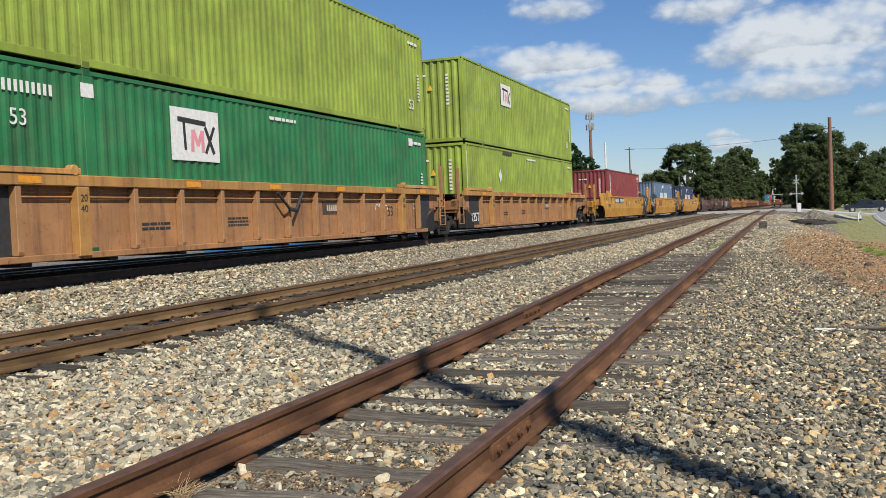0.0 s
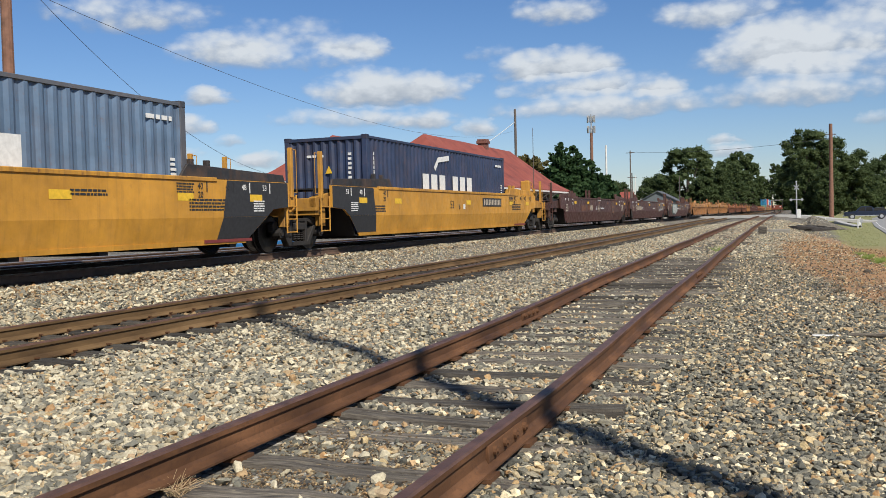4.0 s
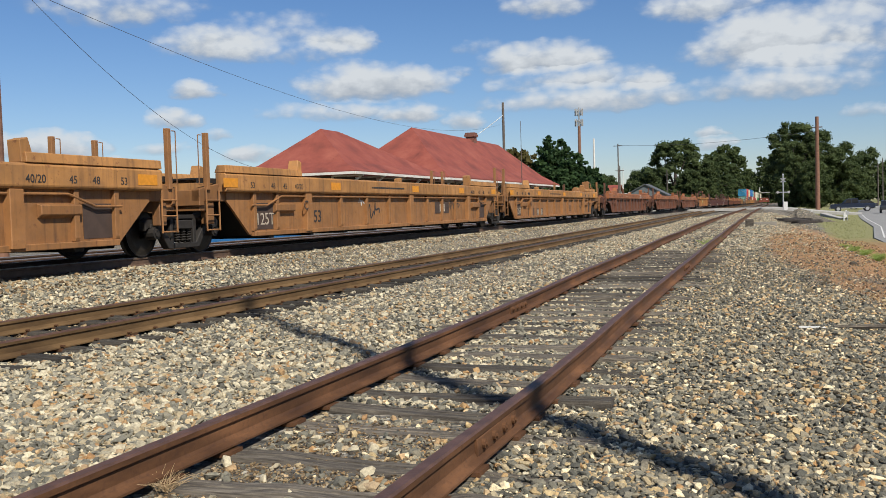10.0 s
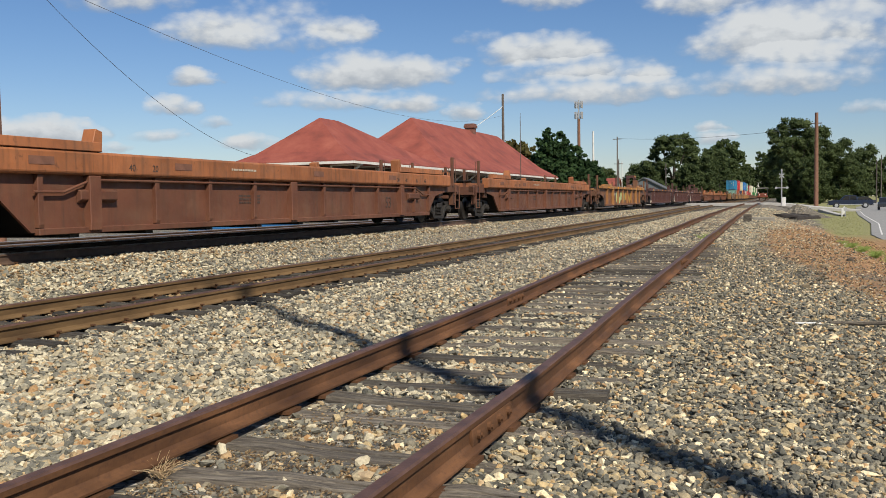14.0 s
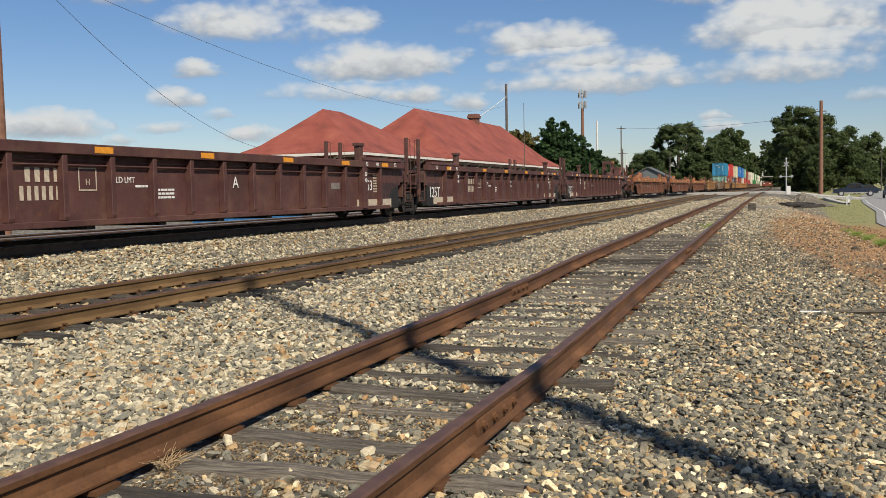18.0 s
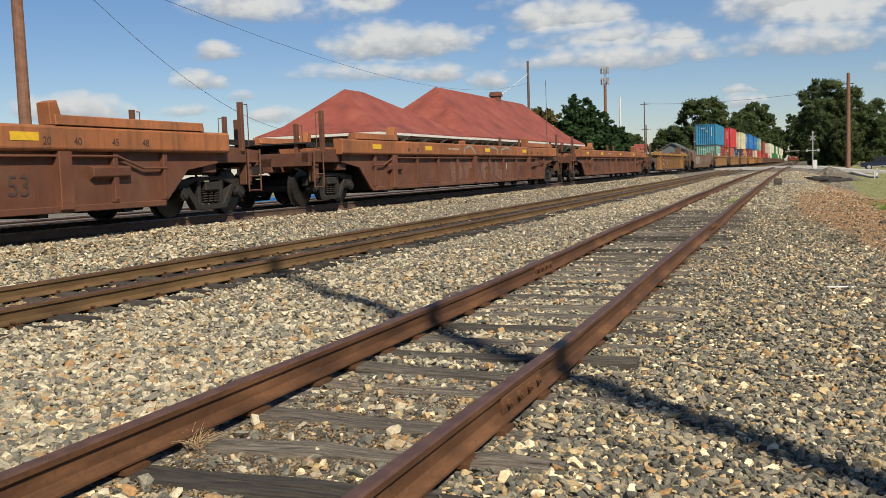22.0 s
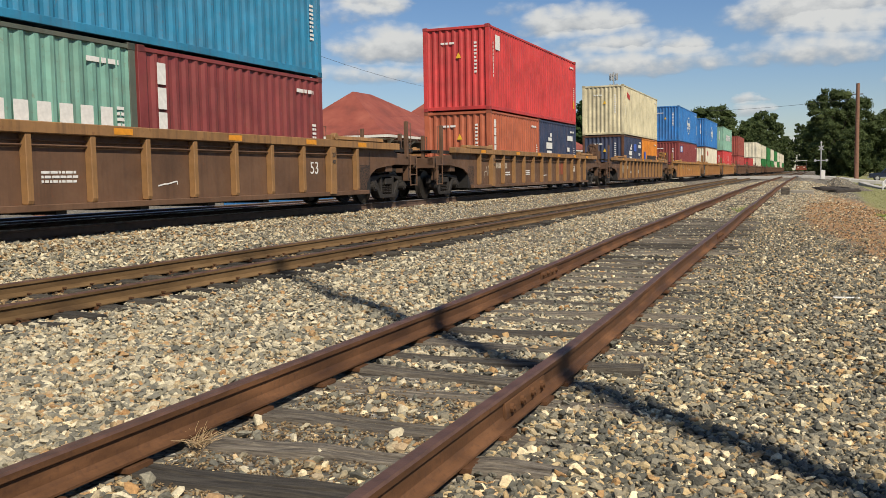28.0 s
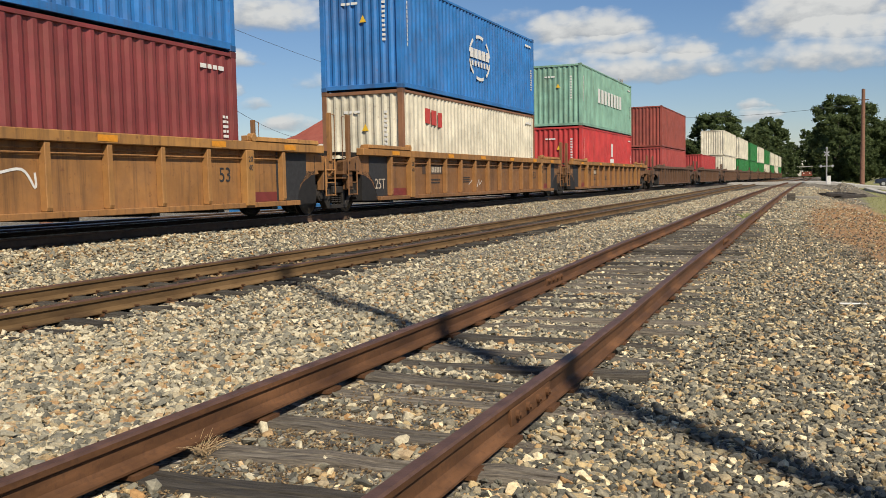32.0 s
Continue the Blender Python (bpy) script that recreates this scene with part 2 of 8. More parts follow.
RAIL_RUST, RAIL_WORN = rail_rust(), rail_worn()
RAIL_DARK = plain("oily_rail", (0.11, 0.065, 0.042), 0.7, 0, 0.4, 6)
RAIL_SHINY = plain("polished_rail_head", (0.6, 0.58, 0.55), 0.35, 0.8, 0.15, 7, 0.05)
RAIL_TOP = plain("rail_head", (0.115, 0.06, 0.042), 0.55, 0.1, 0.35, 7)


def tie_wood(name, shade):
    k = Nodes(name, 0.9)
    grain = k.noise(9, 6, 0.7, (0.35, 6, 6))
    col = k.ramp(grain, [(0.3, (0.02, 0.016, 0.012)), (0.48, (0.105, 0.088, 0.068)), (0.72, (0.26, 0.225, 0.17))])
    n = k.nt.nodes.new("ShaderNodeHueSaturation")
    k.put(n.inputs["Color"], col), k.put(n.inputs["Value"], k.span(k.info("Random"), 0, 1, 0.35 * shade, 1.2 * shade))
    return k.done(n.outputs[0], 0.92, grain, 0.7, 0.03)


TIE, TIE_DARK = tie_wood("weathered_tie", 1.0), tie_wood("tarred_tie", 0.38)


def stone_material(name, stops, value):
    """Crushed stone: every stone its own tint, freckled and dusty."""
    k = Nodes(name, 0.88)
    col = k.ramp(k.island(), stops)
    col = k.mix(0.75, col, k.mix(k.span(k.noise(55, 6, 0.72), 0.3, 0.7), (0.35, 0.34, 0.33), (1.12, 1.1, 1.06)), "MULTIPLY")
    n = k.nt.nodes.new("ShaderNodeHueSaturation")
    k.put(n.inputs["Color"], col)
    n.inputs["Value"].default_value = value
    warm = k.mix(1.0, n.outputs[0], (1.06, 1.0, 0.815), "MULTIPLY")
    return k.done(warm, 0.88, k.noise(90, 5, 0.65), 0.6, 0.012)


STONE = stone_material("pale_stone", [(0.0, (0.13, 0.133, 0.133)), (0.2, (0.22, 0.222, 0.215)), (0.36, (0.32, 0.315, 0.29)), (0.5, (0.42, 0.395, 0.34)), (0.62, (0.47, 0.39, 0.28)),
                                      (0.7, (0.4, 0.24, 0.12)), (0.76, (0.52, 0.49, 0.43)), (0.95, (0.7, 0.66, 0.57))], 0.94)
STONE_DARK = stone_material("slate_stone", [(0.0, (0.055, 0.057, 0.057)), (0.34, (0.12, 0.123, 0.12)), (0.55, (0.18, 0.175, 0.16)), (0.72, (0.27, 0.245, 0.2)), (0.84, (0.42, 0.34, 0.22)),
                                            (0.91, (0.33, 0.2, 0.1)), (0.96, (0.7, 0.63, 0.5))], 1.27)
STONE_RED = stone_material("clay_stone", [(0.0, (0.06, 0.035, 0.024)), (0.25, (0.16, 0.088, 0.046)), (0.6, (0.38, 0.235, 0.12)), (0.85, (0.5, 0.35, 0.2)), (0.98, (0.55, 0.48, 0.38))], 1.0)
STONE_RUST = stone_material("rust_stone", [(0.0, (0.07, 0.05, 0.035)), (0.4, (0.2, 0.14, 0.085)), (0.75, (0.34, 0.24, 0.14)), (0.95, (0.45, 0.38, 0.28))], 0.85)
STONE_CINDER = stone_material("cinder_stone", [(0.0, (0.025, 0.021, 0.018)), (0.5, (0.06, 0.05, 0.042)), (0.8, (0.12, 0.1, 0.08)), (0.96, (0.3, 0.26, 0.2))], 1.3)


def ground_material():
    """Ballast between the rails, dirt and clay to the east, grass further off: one sheet, blended by place."""
    k = Nodes("ground", 0.95)
    sep = k.nt.nodes.new("ShaderNodeSeparateXYZ")
    k.nt.links.new(k.tc.outputs["Object"], sep.inputs[0])
    x, y = sep.outputs[0], sep.outputs[1]
    wob = k.math("MULTIPLY", k.math("SUBTRACT", k.noise(0.5, 4, 0.6), 0.5), 3.0)
    cell = k.voronoi(17, "F1", "Color")
    sc = k.nt.nodes.new("ShaderNodeSeparateColor")
    k.put(sc.inputs[0], cell)
    gravel = k.ramp(sc.outputs[0], [(0.0, (0.07, 0.068, 0.063)), (0.3, (0.155, 0.148, 0.132)), (0.55, (0.24, 0.22, 0.175)), (0.75, (0.25, 0.19, 0.12)), (0.95, (0.43, 0.405, 0.35))])
    # gaps between stones: their mutual shade and dark soil, both put into the colour
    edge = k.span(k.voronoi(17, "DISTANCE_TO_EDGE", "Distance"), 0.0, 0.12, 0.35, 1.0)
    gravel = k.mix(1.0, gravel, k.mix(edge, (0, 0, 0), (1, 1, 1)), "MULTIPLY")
    fines = k.ramp(k.noise(14, 6, 0.7), [(0.3, (0.045, 0.038, 0.03)), (0.7, (0.13, 0.105, 0.08))])
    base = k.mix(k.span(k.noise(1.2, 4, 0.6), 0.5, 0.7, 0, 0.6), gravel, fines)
    clay = k.ramp(k.noise(6, 6, 0.7), [(0.25, (0.12, 0.062, 0.033)), (0.5, (0.34, 0.19, 0.088)), (0.75, (0.52, 0.34, 0.175))])
    xe = k.math("ADD", x, k.math("MULTIPLY", wob, 0.5))
    brink = k.math("ADD", k.span(y, 4, 11, 1.9, 1.35), k.span(y, 11, 24, 0.0, -1.85))
    east = k.math("MULTIPLY", k.span(k.math("SUBTRACT", xe, brink), -0.1, 0.5), k.span(y, 54.0, 46.0))
    col = k.mix(east, base, clay)
    dark = k.math("MULTIPLY", k.span(k.noise(0.35, 4, 0.6), 0.5, 0.62), k.math("MULTIPLY", k.span(xe, -1.2, 0.2), k.span(y, 24, 17)))
    col = k.mix(k.math("MULTIPLY", dark, 0.65), col, k.ramp(k.noise(25, 5, 0.7), [(0.3, (0.05, 0.045, 0.04)), (0.7, (0.2, 0.18, 0.15))]))
    grass = k.ramp(k.noise(5, 6, 0.7), [(0.3, (0.16, 0.17, 0.065)), (0.5, (0.26, 0.26, 0.11)), (0.8, (0.38, 0.35, 0.18))])
    ge = k.math("SUBTRACT", xe, k.span(y, 40, 130, 2.0, 3.4))
    col = k.mix(k.math("MULTIPLY", k.span(ge, 0.0, 0.7), k.span(y, 34, 46)), col, grass)
    west = k.span(k.math("ADD", x, wob), -24.0, -28.0)
    col = k.mix(west, col, grass)
    col = k.mix(1.0, col, (0.85, 0.83, 0.78), "MULTIPLY")
    return k.done(col, 0.95, k.voronoi(17, "F1", "Distance"), 0.6, 0.05)


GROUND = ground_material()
DRY_GRASS = plain("dry_grass", (0.34, 0.34, 0.15), 0.9, 0, 0.4, 3)
ASPHALT = plain("asphalt", (0.3, 0.295, 0.28), 0.9, 0, 0.2, 3)
# ballast under the train: the train's shade is put into this dark colour
BED_SHADE = plain("oily_ballast", (0.075, 0.055, 0.042), 0.9, 0, 0.5, 9, 0.6)
APRON = plain("worn_apron", (0.11, 0.1, 0.085), 0.9, 0, 0.25, 1.5)
APRON_PALE = plain("old_concrete", (0.26, 0.24, 0.2), 0.9, 0, 0.25, 2)
CONCRETE = plain("concrete", (0.5, 0.48, 0.44), 0.9, 0, 0.15, 3)


def roof_material():
    k = Nodes("red_roof", 0.75)
    f = k.noise(0.6, 6, 0.65)
    col = k.ramp(f, [(0.3, (0.13, 0.033, 0.023)), (0.5, (0.22, 0.052, 0.034)), (0.75, (0.29, 0.085, 0.055))])
    col = k.mix(k.span(k.noise(2.5, 5, 0.7, (1, 1, 3)), 0.6, 0.72, 0, 0.6), col, (0.14, 0.03, 0.025))
    return k.done(col, 0.8, k.noise(6, 4, 0.6, (1, 1, 6)), 0.4, 0.03)


ROOF = roof_material()
TRIM = plain("white_trim", (0.75, 0.72, 0.66), 0.7, 0, 0.15, 2)
DARK_WOOD = plain("dark_wall", (0.09, 0.075, 0.06), 0.8, 0, 0.3, 2)
BRICK = plain("chimney_brick", (0.2, 0.085, 0.06), 0.85, 0, 0.3, 8)
POLE_WOOD = plain("pole_wood", (0.22, 0.11, 0.068), 0.85, 0, 0.3, 5)
POLE_GREY = plain("grey_pole", (0.12, 0.1, 0.085), 0.85, 0, 0.3, 5)
GALV = plain("galvanised", (0.5, 0.5, 0.5), 0.5, 0.4, 0.15, 5)
BLACK = plain("black_cable", (0.09, 0.09, 0.1), 0.6)


def leaf_material(name, dark, light):
    k = Nodes(name, 0.7)
    col = k.mix(k.island(), dark, light)
    col = k.mix(k.span(k.noise(0.25, 3), 0.35, 0.65, 0, 0.5), col, [c * 0.75 for c in dark])
    k.bsdf.inputs["Specular IOR Level"].default_value = 0.2
    k.done(col)
    thin, both = k.nt.nodes.new("ShaderNodeBsdfTranslucent"), k.nt.nodes.new("ShaderNodeMixShader")
    k.put(thin.inputs["Color"], col)
    both.inputs[0].default_value = 0.5
    k.nt.links.new(k.bsdf.outputs[0], both.inputs[1])
    k.nt.links.new(thin.outputs[0], both.inputs[2])
    k.nt.links.new(both.outputs[0], k.nt.nodes["Material Output"].inputs["Surface"])
    return k.mat


LEAF = leaf_material("oak_leaves", (0.06, 0.088, 0.034), (0.125, 0.16, 0.06))
LEAF_DRY = leaf_material("dry_leaves", (0.06, 0.06, 0.02), (0.2, 0.16, 0.05))
NEEDLE = leaf_material("cedar_needles", (0.025, 0.055, 0.022), (0.075, 0.13, 0.045))
BARK = plain("bark", (0.07, 0.055, 0.045), 0.9, 0, 0.3, 4)

# ---------------------------------------------------------------- shapes
def box(bm, x0, x1, y0, y1, z0, z1):
    v = [bm.verts.new(p) for p in product((x0, x1), (y0, y1), (z0, z1))]
    for f in ((0, 1, 3, 2), (4, 6, 7, 5), (0, 4, 5, 1), (2, 3, 7, 6), (0, 2, 6, 4), (1, 5, 7, 3)):
        bm.faces.new([v[i] for i in f])


def prism(bm, outline, axis, a, b):
    """The outline, in the two other axes in order, drawn out along one axis from a to b."""
    def at(p, c):
        q = list(p)
        q.insert("xyz".index(axis), c)
        return q
    lo, hi = [bm.verts.new(at(p, a)) for p in outline], [bm.verts.new(at(p, b)) for p in outline]
    n = len(outline)
    bm.faces.new(lo), bm.faces.new(hi[::-1])
    for i in range(n):
        bm.faces.new((lo[i], hi[i], hi[(i + 1) % n], lo[(i + 1) % n]))


def tube(bm, p, q, r, n=8, r2=None):
    p, q = Vector(p), Vector(q)
    r2 = r if r2 is None else r2
    m = (q - p).to_track_quat("Z", "Y").to_matrix()
    ends = [[bm.verts.new(c + m @ Vector((rr * math.cos(2 * math.pi * i / n), rr * math.sin(2 * math.pi * i / n), 0))) for i in range(n)] for c, rr in ((p, r), (q, r2))]
    bm.faces.new(ends[0][::-1]), bm.faces.new(ends[1])
    for i in range(n):
        bm.faces.new((ends[0][i], ends[0][(i + 1) % n], ends[1][(i + 1) % n], ends[1][i]))


def sweep(bm, pts, r, n=5):
    """One unbroken tube along a line of points."""
    pts = [Vector(p) for p in pts]
    rings = []
    for i, p in enumerate(pts):
        m = (pts[min(i + 1, len(pts) - 1)] - pts[max(i - 1, 0)]).to_track_quat("Z", "Y").to_matrix()
        rings.append([bm.verts.new(p + m @ Vector((r * math.cos(2 * math.pi * j / n), r * math.sin(2 * math.pi * j / n), 0))) for j in range(n)])
    bm.faces.new(rings[0][::-1]), bm.faces.new(rings[-1])
    for a, b in zip(rings, rings[1:]):
        for j in range(n):
            bm.faces.new((a[j], a[(j + 1) % n], b[(j + 1) % n], b[j]))


def beam(bm, p, q, w, h):
    """A square bar from p to q."""
    p, q = Vector(p), Vector(q)
    m = (q - p).to_track_quat("Z", "Y").to_matrix()
    ring = [Vector(c) for c in ((-w, -h, 0), (w, -h, 0), (w, h, 0), (-w, h, 0))]
    ends = [[bm.verts.new(c + m @ (d / 2)) for d in ring] for c in (p, q)]
    bm.faces.new(ends[0][::-1]), bm.faces.new(ends[1])
    for i in range(4):
        bm.faces.new((ends[0][i], ends[0][(i + 1) % 4], ends[1][(i + 1) % 4], ends[1][i]))


def soften(bm, width=0.01):
    bmesh.ops.recalc_face_normals(bm, faces=bm.faces)
    bmesh.ops.bevel(bm, geom=[e for e in bm.edges if e.calc_face_angle(0) > 0.5], offset=width, segments=1, affect="EDGES", clamp_overlap=True)


MESHES = {}


def mesh_of(key, material, draw, bevel=0.0, smooth=False):
    """The mesh of that name, drawn once by draw(bm) and shared by all that ask for it."""
    if key not in MESHES:
        bm = bmesh.new()
        draw(bm)
        if bevel:
            soften(bm, bevel)
        else:
            bmesh.ops.recalc_face_normals(bm, faces=bm.faces)
        me = bpy.data.meshes.new(key)
        bm.to_mesh(me)
        bm.free()
        me.materials.append(material)
        if smooth:
            for p in me.polygons:
                p.use_smooth = True
        MESHES[key] = me
    return MESHES[key]


def part(name, me, parent, at=None, label="", color=None):
    ob = new(name, me)
    ob.parent = parent
    if at is not None:
        ob.matrix_basis = at if isinstance(at, Matrix) else Matrix.Translation(at)
    if color is not None:
        ob.color = (*color, 1)
    if label:
        ob["label"] = label
    return ob


def thing(name, at, label, category, group="", kind=""):
    ob = new(name)
    ob.empty_display_size = 0.3
    ob.matrix_basis = at if isinstance(at, Matrix) else Matrix.Translation(at)
    return tagged(ob, label, category, group, kind)


def raw(name, verts, faces, material):
    """A mesh from arrays; faces all of one size."""
    me = bpy.data.meshes.new(name)
    verts, faces = np.asarray(verts, np.float32), np.asarray(faces, np.int32)
    k = faces.shape[1]
    me.vertices.add(len(verts)), me.loops.add(faces.size), me.polygons.add(len(faces))
    me.vertices.foreach_set("co", verts.ravel())
    me.loops.foreach_set("vertex_index", faces.ravel())
    me.polygons.foreach_set("loop_start", np.arange(0, faces.size, k, dtype=np.int32))
    me.update(calc_edges=True)
    me.shade_flat()
    me.materials.append(material)
    return me


def lettering(text, size, material, parent, at, label="", name="lettering"):
    """Readable words as a flat part, reading along local x, up along local y of the pose given."""
    cu = bpy.data.curves.new("lettering", "FONT")
    cu.body, cu.size, cu.align_x, cu.align_y, cu.extrude = text, size, "CENTER", "CENTER", 0.002
    cu.materials.append(material)
    return part(name, cu, parent, at, label)


SIDE = Matrix(((0, 0, 1, 0), (1, 0, 0, 0), (0, 1, 0, 0), (0, 0, 0, 1)))   # lays a flat sign on a car's side, facing +x

# ---------------------------------------------------------------- lie of the land
TRAIN_X, TRAIN_Z = -11.49, 0.50     # centre line and rail top of the main track
MID_X, SID_X = -7.89, -2.30         # the empty main track and the rusty siding
GAUGE = 1.505                       # between the rails' middles


def bend(y, knots):
    return float(np.interp(y, [k[0] for k in knots], [k[1] for k in knots]))


def mid_z(y):
    return bend(y, ((0, 0.01), (25, 0.02), (56, 0.1), (91, 0.25), (131, 0.38), (170, 0.45), (400, 0.5)))


def sid_z(y):
    return bend(y, ((0, 0.0), (7, 0.0), (16, 0.1), (25, 0.19), (45, 0.34), (70, 0.43), (100, 0.47), (150, 0.5), (400, 0.5)))


def sid_x(y):
    return SID_X - 0.0038 * (y - 6) * (y < 200) - (0.0038 * 194 if y >= 200 else 0)


def land(x, y):
    """Height of the ground."""
    zs, zm, zt = sid_z(y) - 0.22, mid_z(y) - 0.225, TRAIN_Z - 0.2
    east = bend(y, ((0, -0.24), (15, -0.24), (28, -0.4), (45, -0.6), (110, -0.6), (150, -0.62), (260, 0.1), (400, 0.6)))
    z = bend(x, ((-60, 0.3), (-15, 0.28), (-13.4, zt), (-9.75, zt), (-8.95, zm), (-6.4, zm), (-5.2, (zm + zs) / 2 - 0.03), (-4.0, zs), (-0.4, zs),
                 (1.2, (zs + east) / 2), (2.6, east), (60, east)))
    return z


def bumps(x, y):
    """Small unevenness of the ground beside and between the tracks."""
    if not (-17 < x < 4 and 0 < y < 50):
        return 0.0
    z = 0.022 * noise.noise(Vector((x * 2.2, y * 2.2, 0))) + 0.03 * noise.noise(Vector((x * 0.6, y * 0.6, 3)))
    return z + (0.05 * noise.noise(Vector((x * 0.9, y * 0.35, 7))) if x > 0.3 else 0.0)


def build_ground():
    xs = [-3000, -1200, -500, -200, -100, -60, -40, -25, -20] + [-17 + 0.25 * i for i in range(84)] + [4.5, 5, 6, 7, 8, 10, 13, 17, 25, 40, 80, 200, 500, 1200, 3000]
    ys = [-3000, -1000, -300, -100, -40, -20, -10, -5, -2] + [0.25 * i for i in range(72)] + [18 + 0.5 * i for i in range(60)] + [48 + 2 * i for i in range(60)] + [170, 185, 200, 230, 270, 320, 400, 600, 1000, 2000, 4000]
    verts, faces = [], []
    for y in ys:
        for x in xs:
            verts.append((x, y, land(x, y) + bumps(x, y)))
    n = len(xs)
    for j in range(len(ys) - 1):
        for i in range(n - 1):
            a = j * n + i
            faces.append((a, a + 1, a + n + 1, a + n))
    me = raw("ground", verts, faces, GROUND)
    for p in me.polygons:
        p.use_smooth = True
    tagged(new("ground", me), "gravel trackside ground with orange clay and dry grass", "ground", kind="structure")


build_ground()

# ---------------------------------------------------------------- tracks
RAIL_SHAPE = [(-0.07, -0.17), (0.07, -0.17), (0.07, -0.158), (0.028, -0.14), (0.017, -0.12), (0.017, -0.05), (0.034, -0.04), (0.036, -0.012), (0.028, 0.0),
              (-0.028, 0.0), (-0.036, -0.012), (-0.034, -0.04), (-0.017, -0.05), (-0.017, -0.12), (-0.028, -0.14), (-0.07, -0.158)]


def rail_mesh(name, line, material, head):
    """A rail drawn along a line of points; its running surface takes the second material."""
    verts, faces = [], []
    n = len(RAIL_SHAPE)
    for x, y, z in line:
        verts += [(x + a, y, z + b) for a, b in RAIL_SHAPE]
    for j in range(len(line) - 1):
        for i in range(n):
            a, b = j * n + i, j * n + (i + 1) % n
            faces.append((a, b, b + n, a + n))
    me = raw(name, verts, faces, material)
    me.materials.append(head)
    for k, p in enumerate(me.polygons):
        if k % n in (7, 8, 9):
            p.material_index = 1
    return me


def tie_draw(seed):
    """A split, rounded old tie, about 2.6 m long."""
    def draw(bm):
        r = random.Random(seed)
        n = 9
        ring = []
        for i in range(n):
            x = -1.28 + 2.56 * i / (n - 1) + r.uniform(-.05, .05)
            w, h = r.uniform(0.085, 0.118), r.uniform(-0.022, 0.006)
            crack = r.uniform(-0.03, 0.03)
            ring.append([bm.verts.new((x, a + r.uniform(-.006, .006), b)) for a, b in ((-w, -0.16), (w, -0.16), (w, h - 0.03), (w * .78, h), (crack + 0.014, h), (crack, h - 0.02), (crack - 0.014, h), (-w * .78, h - 0.004), (-w, h - 0.035))])
        bm.faces.new(ring[0]), bm.faces.new(ring[-1][::-1])
        for a, b in zip(ring, ring[1:]):
            for i in range(9):
                bm.faces.new((a[i], a[(i + 1) % 9], b[(i + 1) % 9], b[i]))
    return draw


TIE_MESHES = [mesh_of(f"tie_{k}", TIE, tie_draw(k)) for k in range(6)]
DARK_TIES = [mesh_of(f"dark_tie_{k}", TIE_DARK, tie_draw(k)) for k in range(6)]
PLATE_MESH = mesh_of("tie_plate", RAIL_RUST, lambda bm: box(bm, -0.1, 0.1, -0.085, 0.085, -0.02, 0.004))


def spike_draw(bm):
    tube(bm, (0, 0, 0), (0, 0, 0.03), 0.011, 5)
    box(bm, -0.026, 0.018, -0.016, 0.016, 0.026, 0.042)


SPIKE_MESH = mesh_of("spike", RAIL_RUST, spike_draw)


def track(name, cx, cz, rail_mat, label, first, near, last, pitch, sink, seed):
    r = random.Random(seed)
    root = thing(name, (0, 0, 0), label, "railway track", kind="structure")
    ys = [-40, -10] + [2.0 * i for i in range(40)] + [80 + 10 * i for i in range(30)] + [400, 600]
    for s in (-0.5, 0.5):
        wob = [(cx(y) + s * GAUGE + (0.006 * math.sin(y * 0.9 + s * 4) if rail_mat is RAIL_RUST else 0), y, cz(y) + (0.01 * math.sin(y * 0.55 + s * 2) if rail_mat is RAIL_RUST else 0)) for y in ys]
        part("rail", rail_mesh("rail", wob, rail_mat, RAIL_SHINY if rail_mat is RAIL_DARK else RAIL_TOP), root)
    y, i = (first if not isinstance(first, list) else first[0]), 0
    far_v, far_f = [], []
    while y < last:
        a = r.uniform(-2.2, 2.2) if sink else r.uniform(-0.5, 0.5)
        m = pose(cx(y) + r.uniform(-.06, .06), y + r.uniform(-.05, .05), cz(y) - (0.158 if rail_mat is RAIL_WORN else 0.178) - sink * r.uniform(0, 0.7), 0, r.uniform(-.8, .8) * (sink > 0), a)
        if y < near:
            part("tie", r.choice(DARK_TIES if rail_mat is RAIL_WORN else TIE_MESHES), root, m)
            for s in (-0.5, 0.5):
                base = pose(cx(y) + s * GAUGE, m.translation.y, cz(y) - 0.178)
                part("tie_plate", PLATE_MESH, root, base)
                if y < near * 0.6 and not sink > 0.016:
                    for dx, dy, turn in ((-0.085, 0.05, 0), (0.085, -0.05, 180)):
                        part("spike", SPIKE_MESH, root, base @ pose(dx, dy, 0.0, 0, 0, turn))
        else:
            c = m.translation
            k = len(far_v)
            far_v += [(c.x + dx, c.y + dy, c.z + dz) for dx, dy, dz in product((-1.3, 1.3), (-0.11, 0.11), (-0.15, 0.0))]
            far_f += [tuple(k + q for q in f) for f in ((0, 1, 3, 2), (4, 6, 7, 5), (0, 4, 5, 1), (2, 3, 7, 6), (0, 2, 6, 4), (1, 5, 7, 3))]
        i += 1
        y = first[i] if isinstance(first, list) and i < len(first) else y + pitch * r.uniform(0.93, 1.07)
    if far_v:
        tagged(part("ties", raw("ties", far_v, far_f, TIE), root), kind="stuff")
    return root


